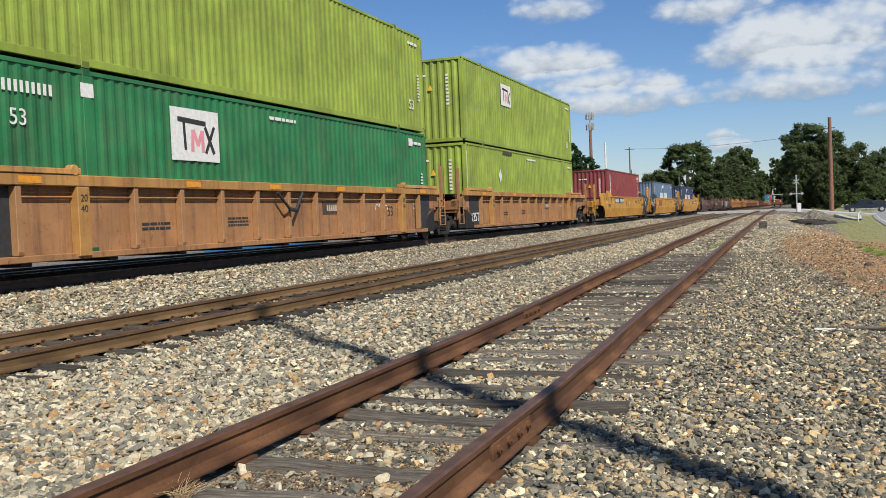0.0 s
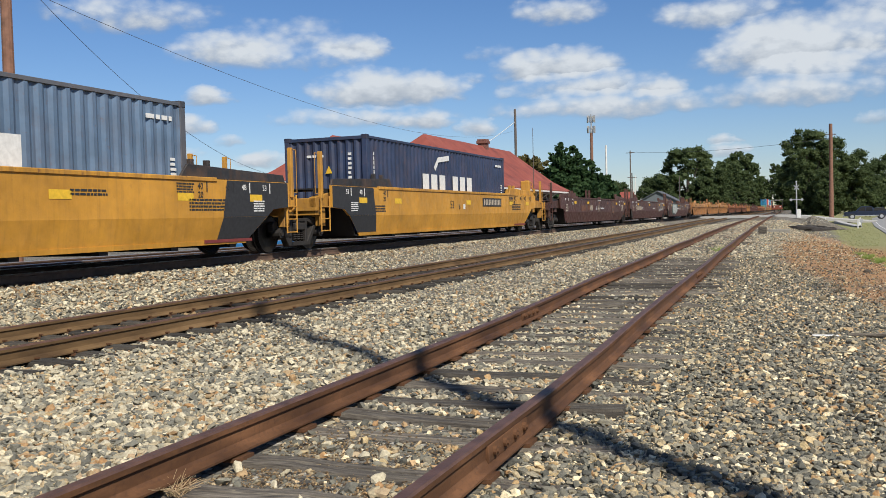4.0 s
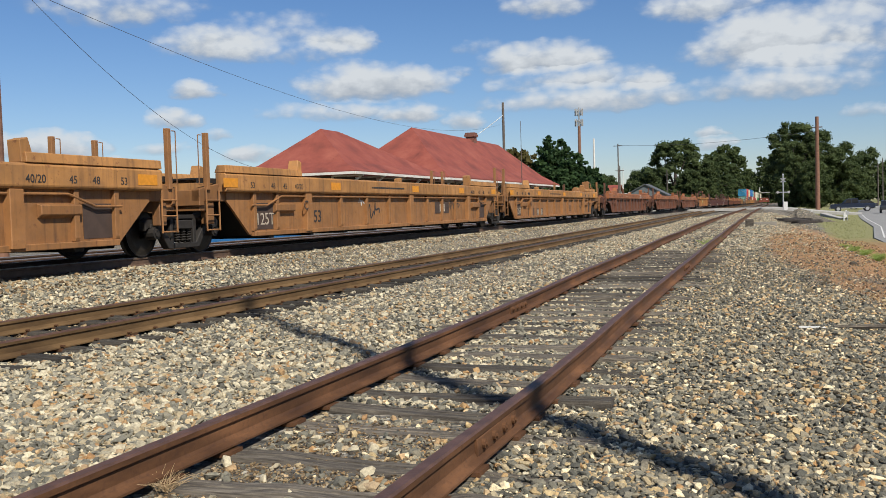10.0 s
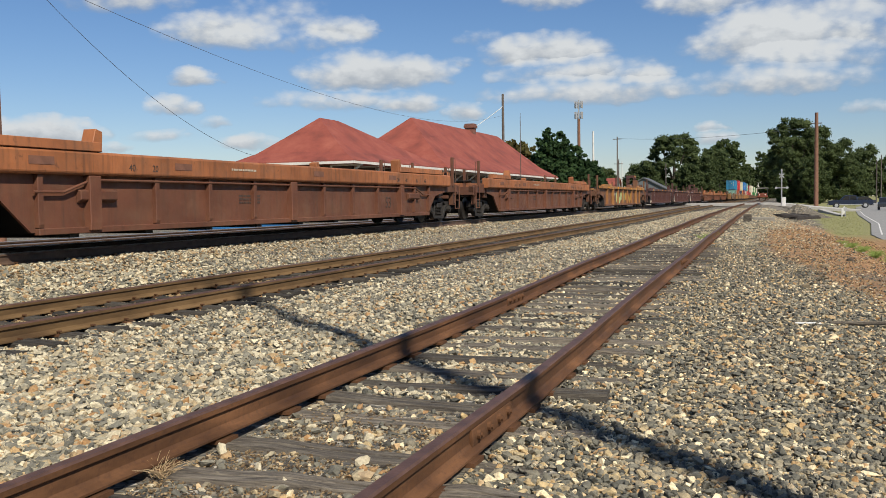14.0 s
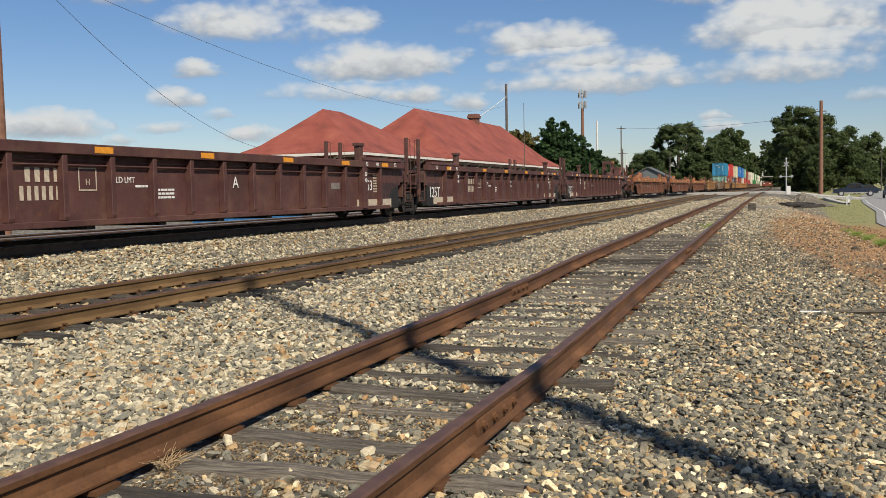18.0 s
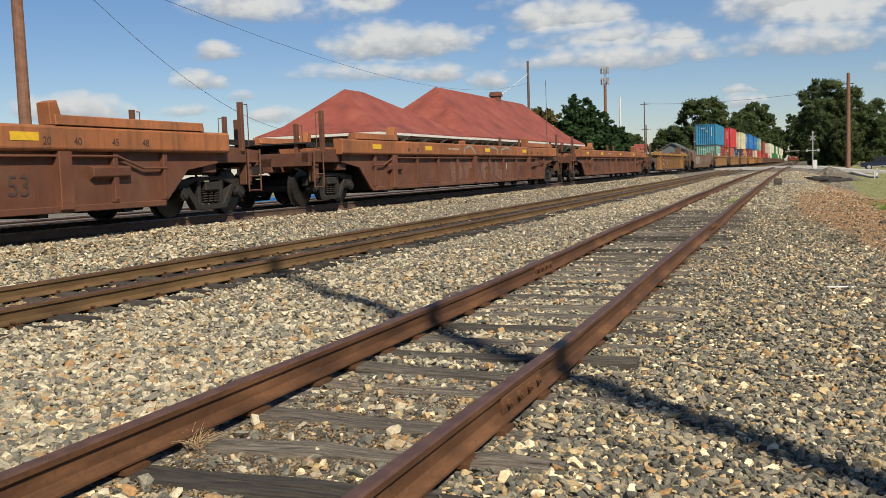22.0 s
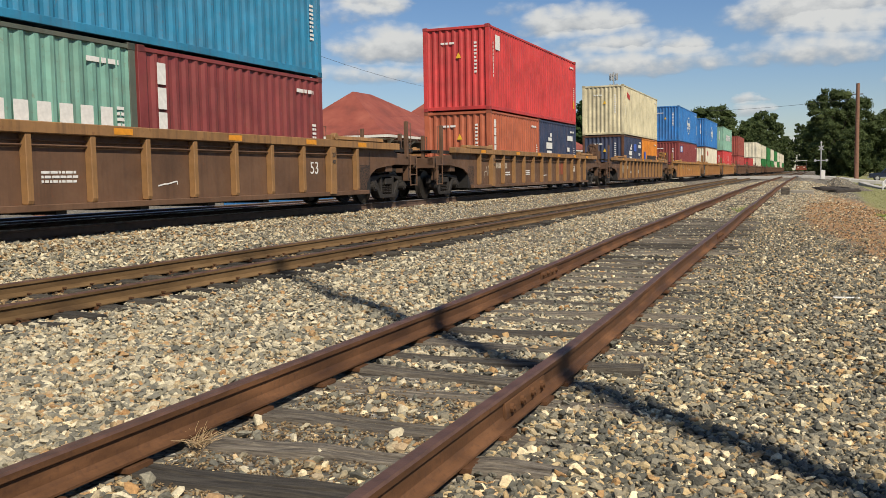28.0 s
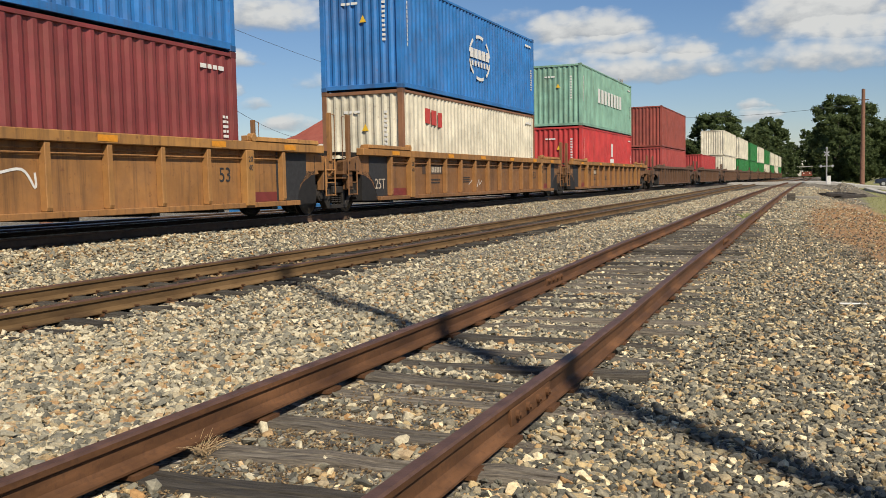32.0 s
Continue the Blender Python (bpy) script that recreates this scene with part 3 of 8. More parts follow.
SIDING = track("siding_track", sid_x, sid_z, RAIL_RUST, "rusty disused siding with weathered half-buried wooden ties", [2.3, 2.84, 3.36, 3.9, 4.43, 5.23, 5.75, 6.3, 6.9, 7.5, 8.1], 46, 120, 0.55, 0.017, 11)
MIDDLE = track("middle_track", lambda y: MID_X, mid_z, RAIL_WORN, "empty main track with brown rails and ties flush in the ballast", 5.0, 36, 120, 0.52, 0.015, 12)
track("train_track", lambda y: TRAIN_X, lambda y: TRAIN_Z, RAIL_DARK, "main track that carries the freight train", 6.0, 30, 100, 0.52, 0.0, 13)
track("rear_track", lambda y: -15.5, lambda y: 0.42, RAIL_DARK, "further track behind the train, seen under it", 6.0, 6.0, 90, 0.52, 0.0, 14)
# bed sheet in a dark colour that deepens the shadow below the cars
tagged(new("track_bed", mesh_of("track_bed", BED_SHADE, lambda bm: prism(bm, [(-13.9, 0.15), (-9.95, 0.2), (-10.15, 0.318), (-13.0, 0.318), (-13.8, 0.2)], "y", -30, 130))), "stone bed under the train, coloured dark for the shade there", "track bed", kind="structure")

# ---------------------------------------------------------------- the train: bogies
def wheel_draw(bm):
    prof = [(-0.07, 0.10), (-0.07, 0.30), (-0.055, 0.40), (-0.065, 0.42), (0.03, 0.425), (0.045, 0.46), (0.07, 0.455), (0.07, 0.40), (0.02, 0.36), (0.0, 0.20), (0.06, 0.14), (0.06, 0.10)]
    n, rings = 24, []
    for i in range(n):
        a = 2 * math.pi * i / n
        rings.append([bm.verts.new((-x, r * math.cos(a), r * math.sin(a))) for x, r in prof])
    for a, b in zip(rings, rings[1:] + rings[:1]):
        for i in range(len(prof)):
            j = (i + 1) % len(prof)
            bm.faces.new((a[i], a[j], b[j], b[i]))


WHEEL_MESH = mesh_of("wheel", WHEEL, wheel_draw, smooth=False)
AXLE_MESH = mesh_of("axle", UNDER, lambda bm: tube(bm, (-0.72, 0, 0), (0.72, 0, 0), 0.09, 10))


def bearing_draw(bm):
    tube(bm, (-0.1, 0, 0), (0.1, 0, 0), 0.115, 12)
    tube(bm, (0.1, 0, 0), (0.125, 0, 0), 0.07, 8)
    for i in range(3):
        a = 2 * math.pi * i / 3
        tube(bm, (0.1, 0.065 * math.cos(a), 0.065 * math.sin(a)), (0.14, 0.065 * math.cos(a), 0.065 * math.sin(a)), 0.015, 6)


BEARING_MESH = mesh_of("bearing", TRUCK, bearing_draw)


def sideframe_draw(bm):
    top = [(-1.12, 0.62), (-1.05, 0.68), (-0.62, 0.7), (-0.42, 0.74), (0.42, 0.74), (0.62, 0.7), (1.05, 0.68), (1.12, 0.62)]
    prism(bm, top + [(1.1, 0.46), (1.0, 0.52), (0.78, 0.54), (0.42, 0.66), (-0.42, 0.66), (-0.78, 0.54), (-1.0, 0.52), (-1.1, 0.46)], "x", -0.07, 0.07)
    prism(bm, [(-0.8, 0.56), (-0.66, 0.58), (-0.36, 0.22), (0.36, 0.22), (0.66, 0.58), (0.8, 0.56), (0.46, 0.12), (-0.46, 0.12)], "x", -0.08, 0.08)
    for s in (-1, 1):
        prism(bm, [(s * 0.30, 0.2), (s * 0.38, 0.2), (s * 0.4, 0.68), (s * 0.29, 0.68)], "x", -0.07, 0.07)
        box(bm, -0.09, 0.09, *sorted((s * 0.98, s * 0.8)), 0.5, 0.58)


SIDEFRAME_MESH = mesh_of("sideframe", TRUCK, sideframe_draw, 0.012)


def spring_draw(bm):
    sweep(bm, [(0.065 * math.cos(1.05 * i), 0.065 * math.sin(1.05 * i), 0.23 + 0.235 * i / 30) for i in range(31)], 0.017, 4)


SPRING_MESH = mesh_of("spring", WHEEL, spring_draw)
BOLSTER_MESH = mesh_of("bolster", TRUCK, lambda bm: box(bm, -1.12, 1.12, -0.22, 0.22, 0.47, 0.64), 0.02)


def bogie(parent, y):
    at = Matrix.Translation((0, y, 0))
    b = part("bogie", BOLSTER_MESH, parent, at, "greasy cast-steel two-axle truck")
    for s in (-1, 1):
        part("sideframe", SIDEFRAME_MESH, b, (s * 1.0, 0, 0))
        for dy in (-0.17, 0.0, 0.17):
            part("spring", SPRING_MESH, b, (s * 1.02, dy, 0))
    for dy in (-0.89, 0.89):
        part("axle", AXLE_MESH, b, (0, dy, 0.425))
        for s in (-1, 1):
            part("wheel", WHEEL_MESH, b, Matrix.Translation((s * 0.75, dy, 0.425)) @ (Matrix.Rotation(math.pi, 4, "Z") if s < 0 else Matrix()))
            part("bearing", BEARING_MESH, b, Matrix.Translation((s * 1.05, dy, 0.425)) @ (Matrix.Rotation(math.pi, 4, "Z") if s < 0 else Matrix()))


# ---------------------------------------------------------------- well cars
HALF = 7.75        # half of the well's full-height side
END = 9.0          # where the sides stop, over the bogie


RIBS = {False: (-7.98, -7.06, -5.73, -3.99, -2.47, -1.0, 0.54, 1.97, 3.3, 4.6, 5.85, 7.07, 7.98), True: (-7.97, -6.87, -5.27, -3.68, -2.09, -0.53, 1.02, 2.6, 4.16, 5.75, 6.85, 8.05)}
WIDE = {False: (2, 6, 10), True: (1, 5, 9)}      # which ribs of the deep-railed cars are broad posts


def reach(kind):
    """How far the sides of a deep-railed or posted car go past its middle at a free or a shared end."""
    return 9.75 if kind == "free" else 9.0


def well_side(style, near, far):
    """Outline of one side plate in y and z: deep between the bogies, cut away over them."""
    if style != "smooth":
        out = []
        for e, kind in ((1, far), (-1, near)):
            end = reach(kind) - 0.1
            if style == "post":
                half = [(8.05 + 0.95 - 0.95 * math.cos(a), 0.3 + 0.62 * math.sin(a)) for a in [radians(d) for d in (0, 22, 45, 68, 90)]] + [(end + 0.05, 0.98), (end + 0.05, 1.36)]
            else:
                half = [(8.1, 0.3), (8.75, 0.86), (end, 0.98), (end, 1.3)]
            out += [(e * y, z) for y, z in half[::e]]
        return out
    right = [(HALF - 0.1, 0.3), (HALF + 0.75, 0.92), (END + 0.2, 0.98), (END + 0.2, 1.5)]
    return right + [(-y, z) for y, z in right[::-1]]


def side_plate(style, s, near, far):
    def draw(bm):
        if style == "smooth":
            # upright above, leaning inwards below the fold
            up = [(-END - 0.2, 0.98), (-END - 0.2, 1.5), (END + 0.2, 1.5), (END + 0.2, 0.98), (HALF + 0.82, 0.94), (HALF + 0.55, 0.78), (-HALF - 0.55, 0.78), (-HALF - 0.82, 0.94)]
            prism(bm, up, "x", s * 1.42, s * 1.37)
            v = [bm.verts.new(p) for p in ((s * 1.42, -HALF - 0.55, 0.78), (s * 1.42, HALF + 0.55, 0.78), (s * 1.33, HALF - 0.12, 0.3), (s * 1.33, -HALF + 0.12, 0.3))]
            bm.faces.new(v)
            prism(bm, [(s * 1.28, 0.27), (s * 1.345, 0.27), (s * 1.355, 0.35), (s * 1.28, 0.35)], "y", -HALF + 0.15, HALF - 0.15)
        else:
            x = {"post": 1.30, "ledge": 1.33}[style]
            prism(bm, well_side(style, near, far), "x", s * x, s * (x - 0.05))
    return mesh_of(f"{style}_side_{s}_{near}_{far}", CLEAN_PAINT if style == "smooth" else CAR_PAINT, draw)


def chord(style, s, near, far):
    def draw(bm):
        if style == "post":
            box(bm, *sorted((s * 1.25, s * 1.45)), -reach(near), reach(far), 1.36, 1.53)
        elif style == "ledge":
            prism(bm, [(s * 1.22, 1.16), (s * 1.44, 1.16), (s * 1.47, 1.2), (s * 1.47, 1.5), (s * 1.43, 1.53), (s * 1.22, 1.53)], "y", -reach(near) - 0.1, reach(far) + 0.1)
        else:
            box(bm, *sorted((s * 1.25, s * 1.445)), -HALF + 1.2, HALF - 1.2, 1.45, 1.53)
    return mesh_of(f"{style}_chord_{s}_{near}_{far}", CAR_PAINT, draw, 0.012)


def sill(s):
    return mesh_of(f"sill_{s}", CAR_PAINT, lambda bm: box(bm, *sorted((s * 1.3, s * 1.41)), -8.02, 8.02, 0.26, 0.36), 0.01)


def rib(style, s):
    def draw(bm):
        x1 = 1.43 if style == "post" else 1.41
        top = 1.355 if style == "post" else 1.155
        prism(bm, [(s * 1.302, 0.365), (s * (x1 - 0.02), 0.365), (s * x1, 0.42), (s * x1, top), (s * 1.302, top)], "y", -0.055, 0.055)
    return mesh_of(f"{style}_rib_{s}", CAR_PAINT, draw, 0.008)


def post_wide(style, s):
    top = 1.355 if style == "post" else 1.155
    return mesh_of(f"{style}_post_{s}", CAR_PAINT, lambda bm: prism(bm, [(s * 1.302, 0.30), (s * 1.45, 0.30), (s * 1.46, 0.42), (s * 1.46, top), (s * 1.302, top)], "y", -0.13, 0.13), 0.01)


def cap(style, s, e, lopsided):
    """The raised guide on top of the chord at one end."""
    def draw(bm):
        fin = 6.05 + (0.65 if e < 0 else -0.45) * lopsided
        y0, y1 = sorted((e * (fin if style == "ledge" else 6.35), e * (9.1 if style == "ledge" else 8.75)))
        h = 0.09 if style == "post" else 0.15
        prism(bm, [(s * 1.2, 1.534), (s * 1.47, 1.534), (s * 1.45, 1.534 + h), (s * 1.26, 1.534 + h)], "y", y0, y1)
        if style == "ledge":
            yb = e * (fin - 0.05)
            prism(bm, [(yb, 1.535), (yb - e * 0.02, 1.86), (yb + e * 0.14, 1.9), (yb + e * 0.26, 1.535)], "x", s * 1.18, s * 1.42)
        else:
            tube(bm, (s * 1.33, e * 6.32, 1.6), (s * 1.46, e * 6.32, 1.6), 0.09, 10)
            box(bm, *sorted((s * 1.27, s * 1.42)), *sorted((e * 6.15, e * 6.34)), 1.534, 1.64)
    return mesh_of(f"{style}_cap_{s}_{e}_{lopsided}", CAR_PAINT, draw, 0.01)


def hood(s, e):
    """Raised outward-leaning guide plate of the smooth cars, with lugs on top."""
    def draw(bm):
        y0, y1 = e * 5.5, e * 9.15
        prism(bm, [(y0, 1.5), (y1, 1.5), (y1 - e * 0.1, 1.66), (y0 + e * 0.25, 1.76)], "x", s * 1.33, s * 1.38)
        for y in (e * 6.0, e * 6.5):
            box(bm, *sorted((s * 1.2, s * 1.3)), y - 0.05, y + 0.05, 1.6, 1.86)
    return mesh_of(f"hood_{s}_{e}", CAR_PAINT, draw, 0.008)


def chain_draw(bm):
    for k in range(2):
        n = 16
        for i in range(n):
            u = i / (n - 1)
            y, z = -0.75 + 0.8 * k + 0.72 * u, 0.98 - 0.22 * 4 * u * (1 - u) - 0.02 * k
            a = 0.03 if i % 2 else 0.012
            for q in (-1, 1):
                tube(bm, (1.37 + 0.02 * q * (i % 2), y - 0.035, z + 0.016 * q * (1 - i % 2)), (1.37 + 0.02 * q * (i % 2), y + 0.035, z + 0.016 * q * (1 - i % 2)), 0.009, 4)


CHAIN_MESH = mesh_of("chain", UNDER, chain_draw)


def floor_draw(bm):
    box(bm, -1.3, 1.3, -HALF, HALF, 0.27, 0.3)
    for i in range(9):
        y = -7.2 + 1.8 * i
        box(bm, -1.3, 1.3, y - 0.1, y + 0.1, 0.2, 0.27)
    for e in (-1, 1):
        prism(bm, [(e * HALF, 0.27), (e * (HALF + 0.5), 1.15), (e * (HALF + 0.44), 1.15), (e * (HALF - 0.06), 0.27)], "x", -1.28, 1.28)


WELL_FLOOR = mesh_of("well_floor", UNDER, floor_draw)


def pipe_draw(bm):
    for s in (-1, 1):
        for y0, y1 in ((-6.9, 6.9),):
            tube(bm, (s * 1.40, y0, 1.09), (s * 1.40, y1, 1.09), 0.022, 8)
        for e in (-1, 1):
            tube(bm, (s * 1.40, e * 6.9, 1.09), (s * 1.40, e * 7.5, 0.9), 0.022, 8)
            tube(bm, (s * 1.40, e * 7.5, 0.9), (s * 1.40, e * 8.1, 0.9), 0.022, 8)


BRAKE_PIPE = mesh_of("brake_pipe", CAR_PAINT, pipe_draw)


def end_frame(kind, e):
    """Sills, deck and coupler past the well: kind 'free' ends in a coupler, 'joint' shares the next car's bogie."""
    def draw(bm):
        stop = 11.15 if kind == "free" else 9.75
        box(bm, -0.35, 0.35, *sorted((e * HALF, e * stop)), 0.78, 1.1)
        for s in (-1, 1):
            box(bm, *sorted((s * 1.1, s * 1.27)), *sorted((e * (stop - 0.5), e * (stop - 0.3))), 0.55, 1.0)
            prism(bm, [(e * 8.9, 0.98), (e * stop, 0.98), (e * stop, 1.22), (e * 8.9, 1.36)], "x", s * 1.12, s * 1.3)
        box(bm, -1.3, 1.3, *sorted((e * (stop - 0.16), e * stop)), 0.9, 1.2)
        box(bm, -1.25, 1.25, *sorted((e * 9.3, e * 9.7)), 0.8, 1.16)
    return mesh_of(f"{kind}_end_{e}", CAR_PAINT, draw, 0.012)


def deck(kind, e):
    def draw(bm):
        stop = 11.05 if kind == "free" else 9.7
        y0, y1 = sorted((e * 8.3, e * stop))
        prism(bm, [(-1.24, 1.43), (-1.24, 1.33), (-1.2, 1.33), (-1.2, 1.40), (1.2, 1.40), (1.2, 1.33), (1.24, 1.33), (1.24, 1.43)], "y", y0, y1)
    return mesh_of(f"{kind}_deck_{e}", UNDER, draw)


def coupler_draw(e):
    def draw(bm):
        box(bm, -0.12, 0.12, *sorted((e * 11.1, e * 11.5)), 0.76, 1.0)
        box(bm, -0.2, 0.2, *sorted((e * 11.42, e * 11.72)), 0.74, 1.02)
        tube(bm, (-0.35, e * 11.2, 0.78), (-0.3, e * 11.7, 0.45), 0.03, 6)
    return draw


def ladder(e, y, s):
    def draw(bm):
        for dy in (0, 0.42):
            tube(bm, (s * 1.36, e * (y + dy), 0.42), (s * 1.36, e * (y + dy), 1.25), 0.018, 6)
        for z in (0.44, 0.72, 1.0):
            tube(bm, (s * 1.36, e * y, z), (s * 1.36, e * (y + 0.42), z), 0.016, 6)
    return mesh_of(f"ladder_{e}_{y}_{s}", CAR_PAINT, draw)


def handpost(h):
    def draw(bm):
        box(bm, -0.045, 0.045, -0.05, 0.05, 1.2, h)
        tube(bm, (0.05, 0.06, 1.3), (0.05, 0.17, 1.3), 0.011, 6)
        tube(bm, (0.05, 0.17, 1.3), (0.05, 0.17, h - 0.04), 0.011, 6)
        tube(bm, (0.05, 0.06, h - 0.04), (0.05, 0.17, h - 0.04), 0.011, 6)
    return mesh_of(f"handpost_{h}", CAR_PAINT, draw, 0.008)


def brake_wheel_draw(bm):
    n, r = 20, 0.28
    pts = [Vector((r * math.cos(2 * math.pi * i / n), 0, r * math.sin(2 * math.pi * i / n))) for i in range(n)]
    for a, b in zip(pts, pts[1:] + pts[:1]):
        tube(bm, a, b, 0.016, 5)
    for i in range(0, n, 4):
        tube(bm, (0, 0, 0), pts[i], 0.012, 5)
    tube(bm, (0, -0.05, 0), (0, 0.08, 0), 0.05, 8)


BRAKE_WHEEL = mesh_of("brake_wheel", CAR_PAINT, brake_wheel_draw)
BRAKE_BOX = mesh_of("brake_box", CAR_PAINT, lambda bm: (box(bm, -0.2, 0.2, -0.12, 0.12, -0.35, 0.3), box(bm, -0.06, 0.06, -0.06, 0.06, -0.8, -0.3)), 0.03)


def holed_plate(bm, x, y0, y1, z0, z1, ny, nz, r):
    """An upright plate along the car with rows of round holes."""
    dy, dz = (y1 - y0) / ny, (z1 - z0) / nz
    for i, j in product(range(ny), range(nz)):
        cy, cz = y0 + dy * (i + 0.5), z0 + dz * (j + 0.5)
        inner, outer = [], []
        for k in range(16):
            c, q = math.cos(math.pi * k / 8), math.sin(math.pi * k / 8)
            f = 1 / max(abs(c), abs(q))
            inner.append((cy + r * c, cz + r * 1.15 * q)), outer.append((cy + dy / 2 * c * f, cz + dz / 2 * q * f))
        for k in range(16):
            m = (k + 1) % 16
            prism(bm, [inner[k], inner[m], outer[m], outer[k]], "x", x - 0.02, x + 0.02)


def tower_draw(bm):
    for x in (-0.28, 0.28):
        holed_plate(bm, x, -0.6, 0.6, 1.45, 2.5, 2, 2, 0.17)
        box(bm, x - 0.05, x + 0.05, -0.62, 0.62, 2.48, 2.66)
        for y in (-0.6, 0.0, 0.6):
            box(bm, x - 0.04, x + 0.04, y - 0.045, y + 0.045, 1.4, 2.5)
    box(bm, -0.28, 0.28, -0.62, -0.57, 2.48, 2.66)
    box(bm, -0.28, 0.28, 0.57, 0.62, 2.48, 2.66)


TOWER_MESH = mesh_of("guide_tower", CAR_PAINT, tower_draw)


def flat_sign(name, y, z, w, h, x, material, parent, label=""):
    """A thin plate or painted patch on the side that faces east."""
    me = mesh_of(f"patch_{round(w, 2)}_{round(h, 2)}_{material.name}", material, lambda bm: box(bm, 0, 0.004, -w / 2, w / 2, -h / 2, h / 2))
    return part(name, me, parent, (x, y, z), label)


CAR_LABELS = {"post": "weathered {0} container well car with outside posts", "ledge": "{0} well car with a deep top rail",
              "smooth": "{0} well car with smooth slab sides"}


def well_car(style, near, far, color, words, ribs=13, top=None, dark_ends=None, towers=False, wheel_end=0, ribs_color=None, lopsided=False):
    """One well car. near/far: 'free' or 'joint' end; color: body; top: colour of the top rail; dark_ends: colour of the end bands."""
    top = top or color
    root = thing("well_car", (0, 0, 0), CAR_LABELS[style].format(words), "freight car", "well cars of the train")
    x_out = {"post": 1.302, "ledge": 1.332, "smooth": 1.402}[style]
    for s in (-1, 1):
        part("side_panel", side_plate(style, s, near, far), root, color=color)
        part("top_rail", chord(style, s, near, far), root, color=top)
        if style != "smooth":
            part("bottom_sill", sill(s), root, color=color)
            lim = 7.4
            for i in range(ribs if style == "post" else len(RIBS[lopsided])):
                y = -lim + 2 * lim * i / (ribs - 1) if style == "post" else RIBS[lopsided][i]
                if style == "post" and i in (1, ribs - 2) or style == "ledge" and i in WIDE[lopsided]:
                    part("side_post", post_wide(style, s), root, (0, y, 0), color=top if style == "post" else ribs_color or [c * 1.15 for c in color])
                else:
                    part("rib", rib(style, s), root, (0, y, 0), color=ribs_color or color)
        for e in (-1, 1):
            part("end_guide", cap(style, s, e, lopsided) if style != "smooth" else hood(s, e), root, color=(0.03, 0.03, 0.032) if style == "smooth" and e in (dark_ends or ()) else top)
    if style == "ledge":
        for e in (-1, 1):
            part("jack_pad", mesh_of("jack_pad", CAR_PAINT, lambda bm: prism(bm, [(1.33, 0.72), (1.43, 0.78), (1.43, 0.92), (1.33, 0.95)], "y", -0.42, 0.42), 0.01), root, (0, e * 6.75, 0), color=color)
    if style == "post":
        part("brake_pipe", mesh_of("train_line", CAR_PAINT, lambda bm: (tube(bm, (1.345, -7.3, 1.2), (1.345, 7.3, 1.2), 0.018, 6), tube(bm, (1.345, -7.3, 1.27), (1.345, 7.3, 1.27), 0.012, 6))), root, color=color)
    if style == "ledge":
        part("brake_pipe", BRAKE_PIPE, root, color=color)
        if wheel_end == 1:
            part("chain", CHAIN_MESH, root, (0, 6.3, 0))
    part("well_floor", WELL_FLOOR, root)
    for e, kind in ((-1, near), (1, far)):
        part("end_frame", end_frame(kind, e), root, color=[c * 0.8 for c in color])
        part("deck", deck(kind, e), root)
        if kind == "free":
            bogie(root, e * 9.75)
            part("coupler", mesh_of(f"coupler_{e}", TRUCK, coupler_draw(e), 0.02), root)
            for s in (-1, 1):
                part("ladder", ladder(e, 10.6, s), root, color=color)
            for s, h in ((-1, 2.15 + 0.4 * towers), (1, 2.15 + 0.2 * towers)):
                part("handrail", handpost(h), root, Matrix.Translation((s * 1.3, e * 10.5, 0)) @ (Matrix.Rotation(math.pi, 4, "Z") if e < 0 else Matrix()), color=color)
            part("handrail", handpost(1.85), root, (0.9, e * 10.95, 0), color=color)
            if wheel_end == e:
                bx = part("brake_stand", BRAKE_BOX, root, (0.55, e * 10.85, 1.9), color=color)
                part("brake_wheel", BRAKE_WHEEL, bx, (0, e * 0.2, 0.05), color=color)
                part("air_tank", mesh_of("air_tank", CAR_PAINT, lambda bm: tube(bm, (0, -0.55, 0), (0, 0.55, 0), 0.2, 14), 0.03), root, (0.2, e * 10.0, 1.66), color=color)
        else:
            if e > 0:
                bogie(root, 10.2)
            for s in (-1, 1):
                part("ladder", ladder(e, 9.2, s), root, color=color)
            part("handrail", handpost(2.28), root, Matrix.Translation((1.3, e * 9.5, 0)) @ (Matrix.Rotation(math.pi, 4, "Z") if e < 0 else Matrix()), color=color)
            part("handrail", handpost(2.28), root, (-1.3, e * 9.5, 0), color=color)
    if style == "post":
        for e, kind in ((-1, near), (1, far)):
            stop = 8.25 if kind == "free" else 8.8
            # end wall and floor, plus an added black side sheet standing for arch shade
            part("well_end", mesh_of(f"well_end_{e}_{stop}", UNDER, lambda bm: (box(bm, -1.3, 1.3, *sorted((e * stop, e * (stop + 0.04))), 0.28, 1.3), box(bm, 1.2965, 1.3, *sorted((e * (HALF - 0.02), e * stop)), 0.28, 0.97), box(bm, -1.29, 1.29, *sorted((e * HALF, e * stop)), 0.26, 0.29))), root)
    if towers:
        for e in (-1, 1):
            if (near, far)[e > 0] == "free":
                tower = part("guide_tower", TOWER_MESH, root, (0.0, e * 10.55, 0), "pierced steel tower plates", color=color)
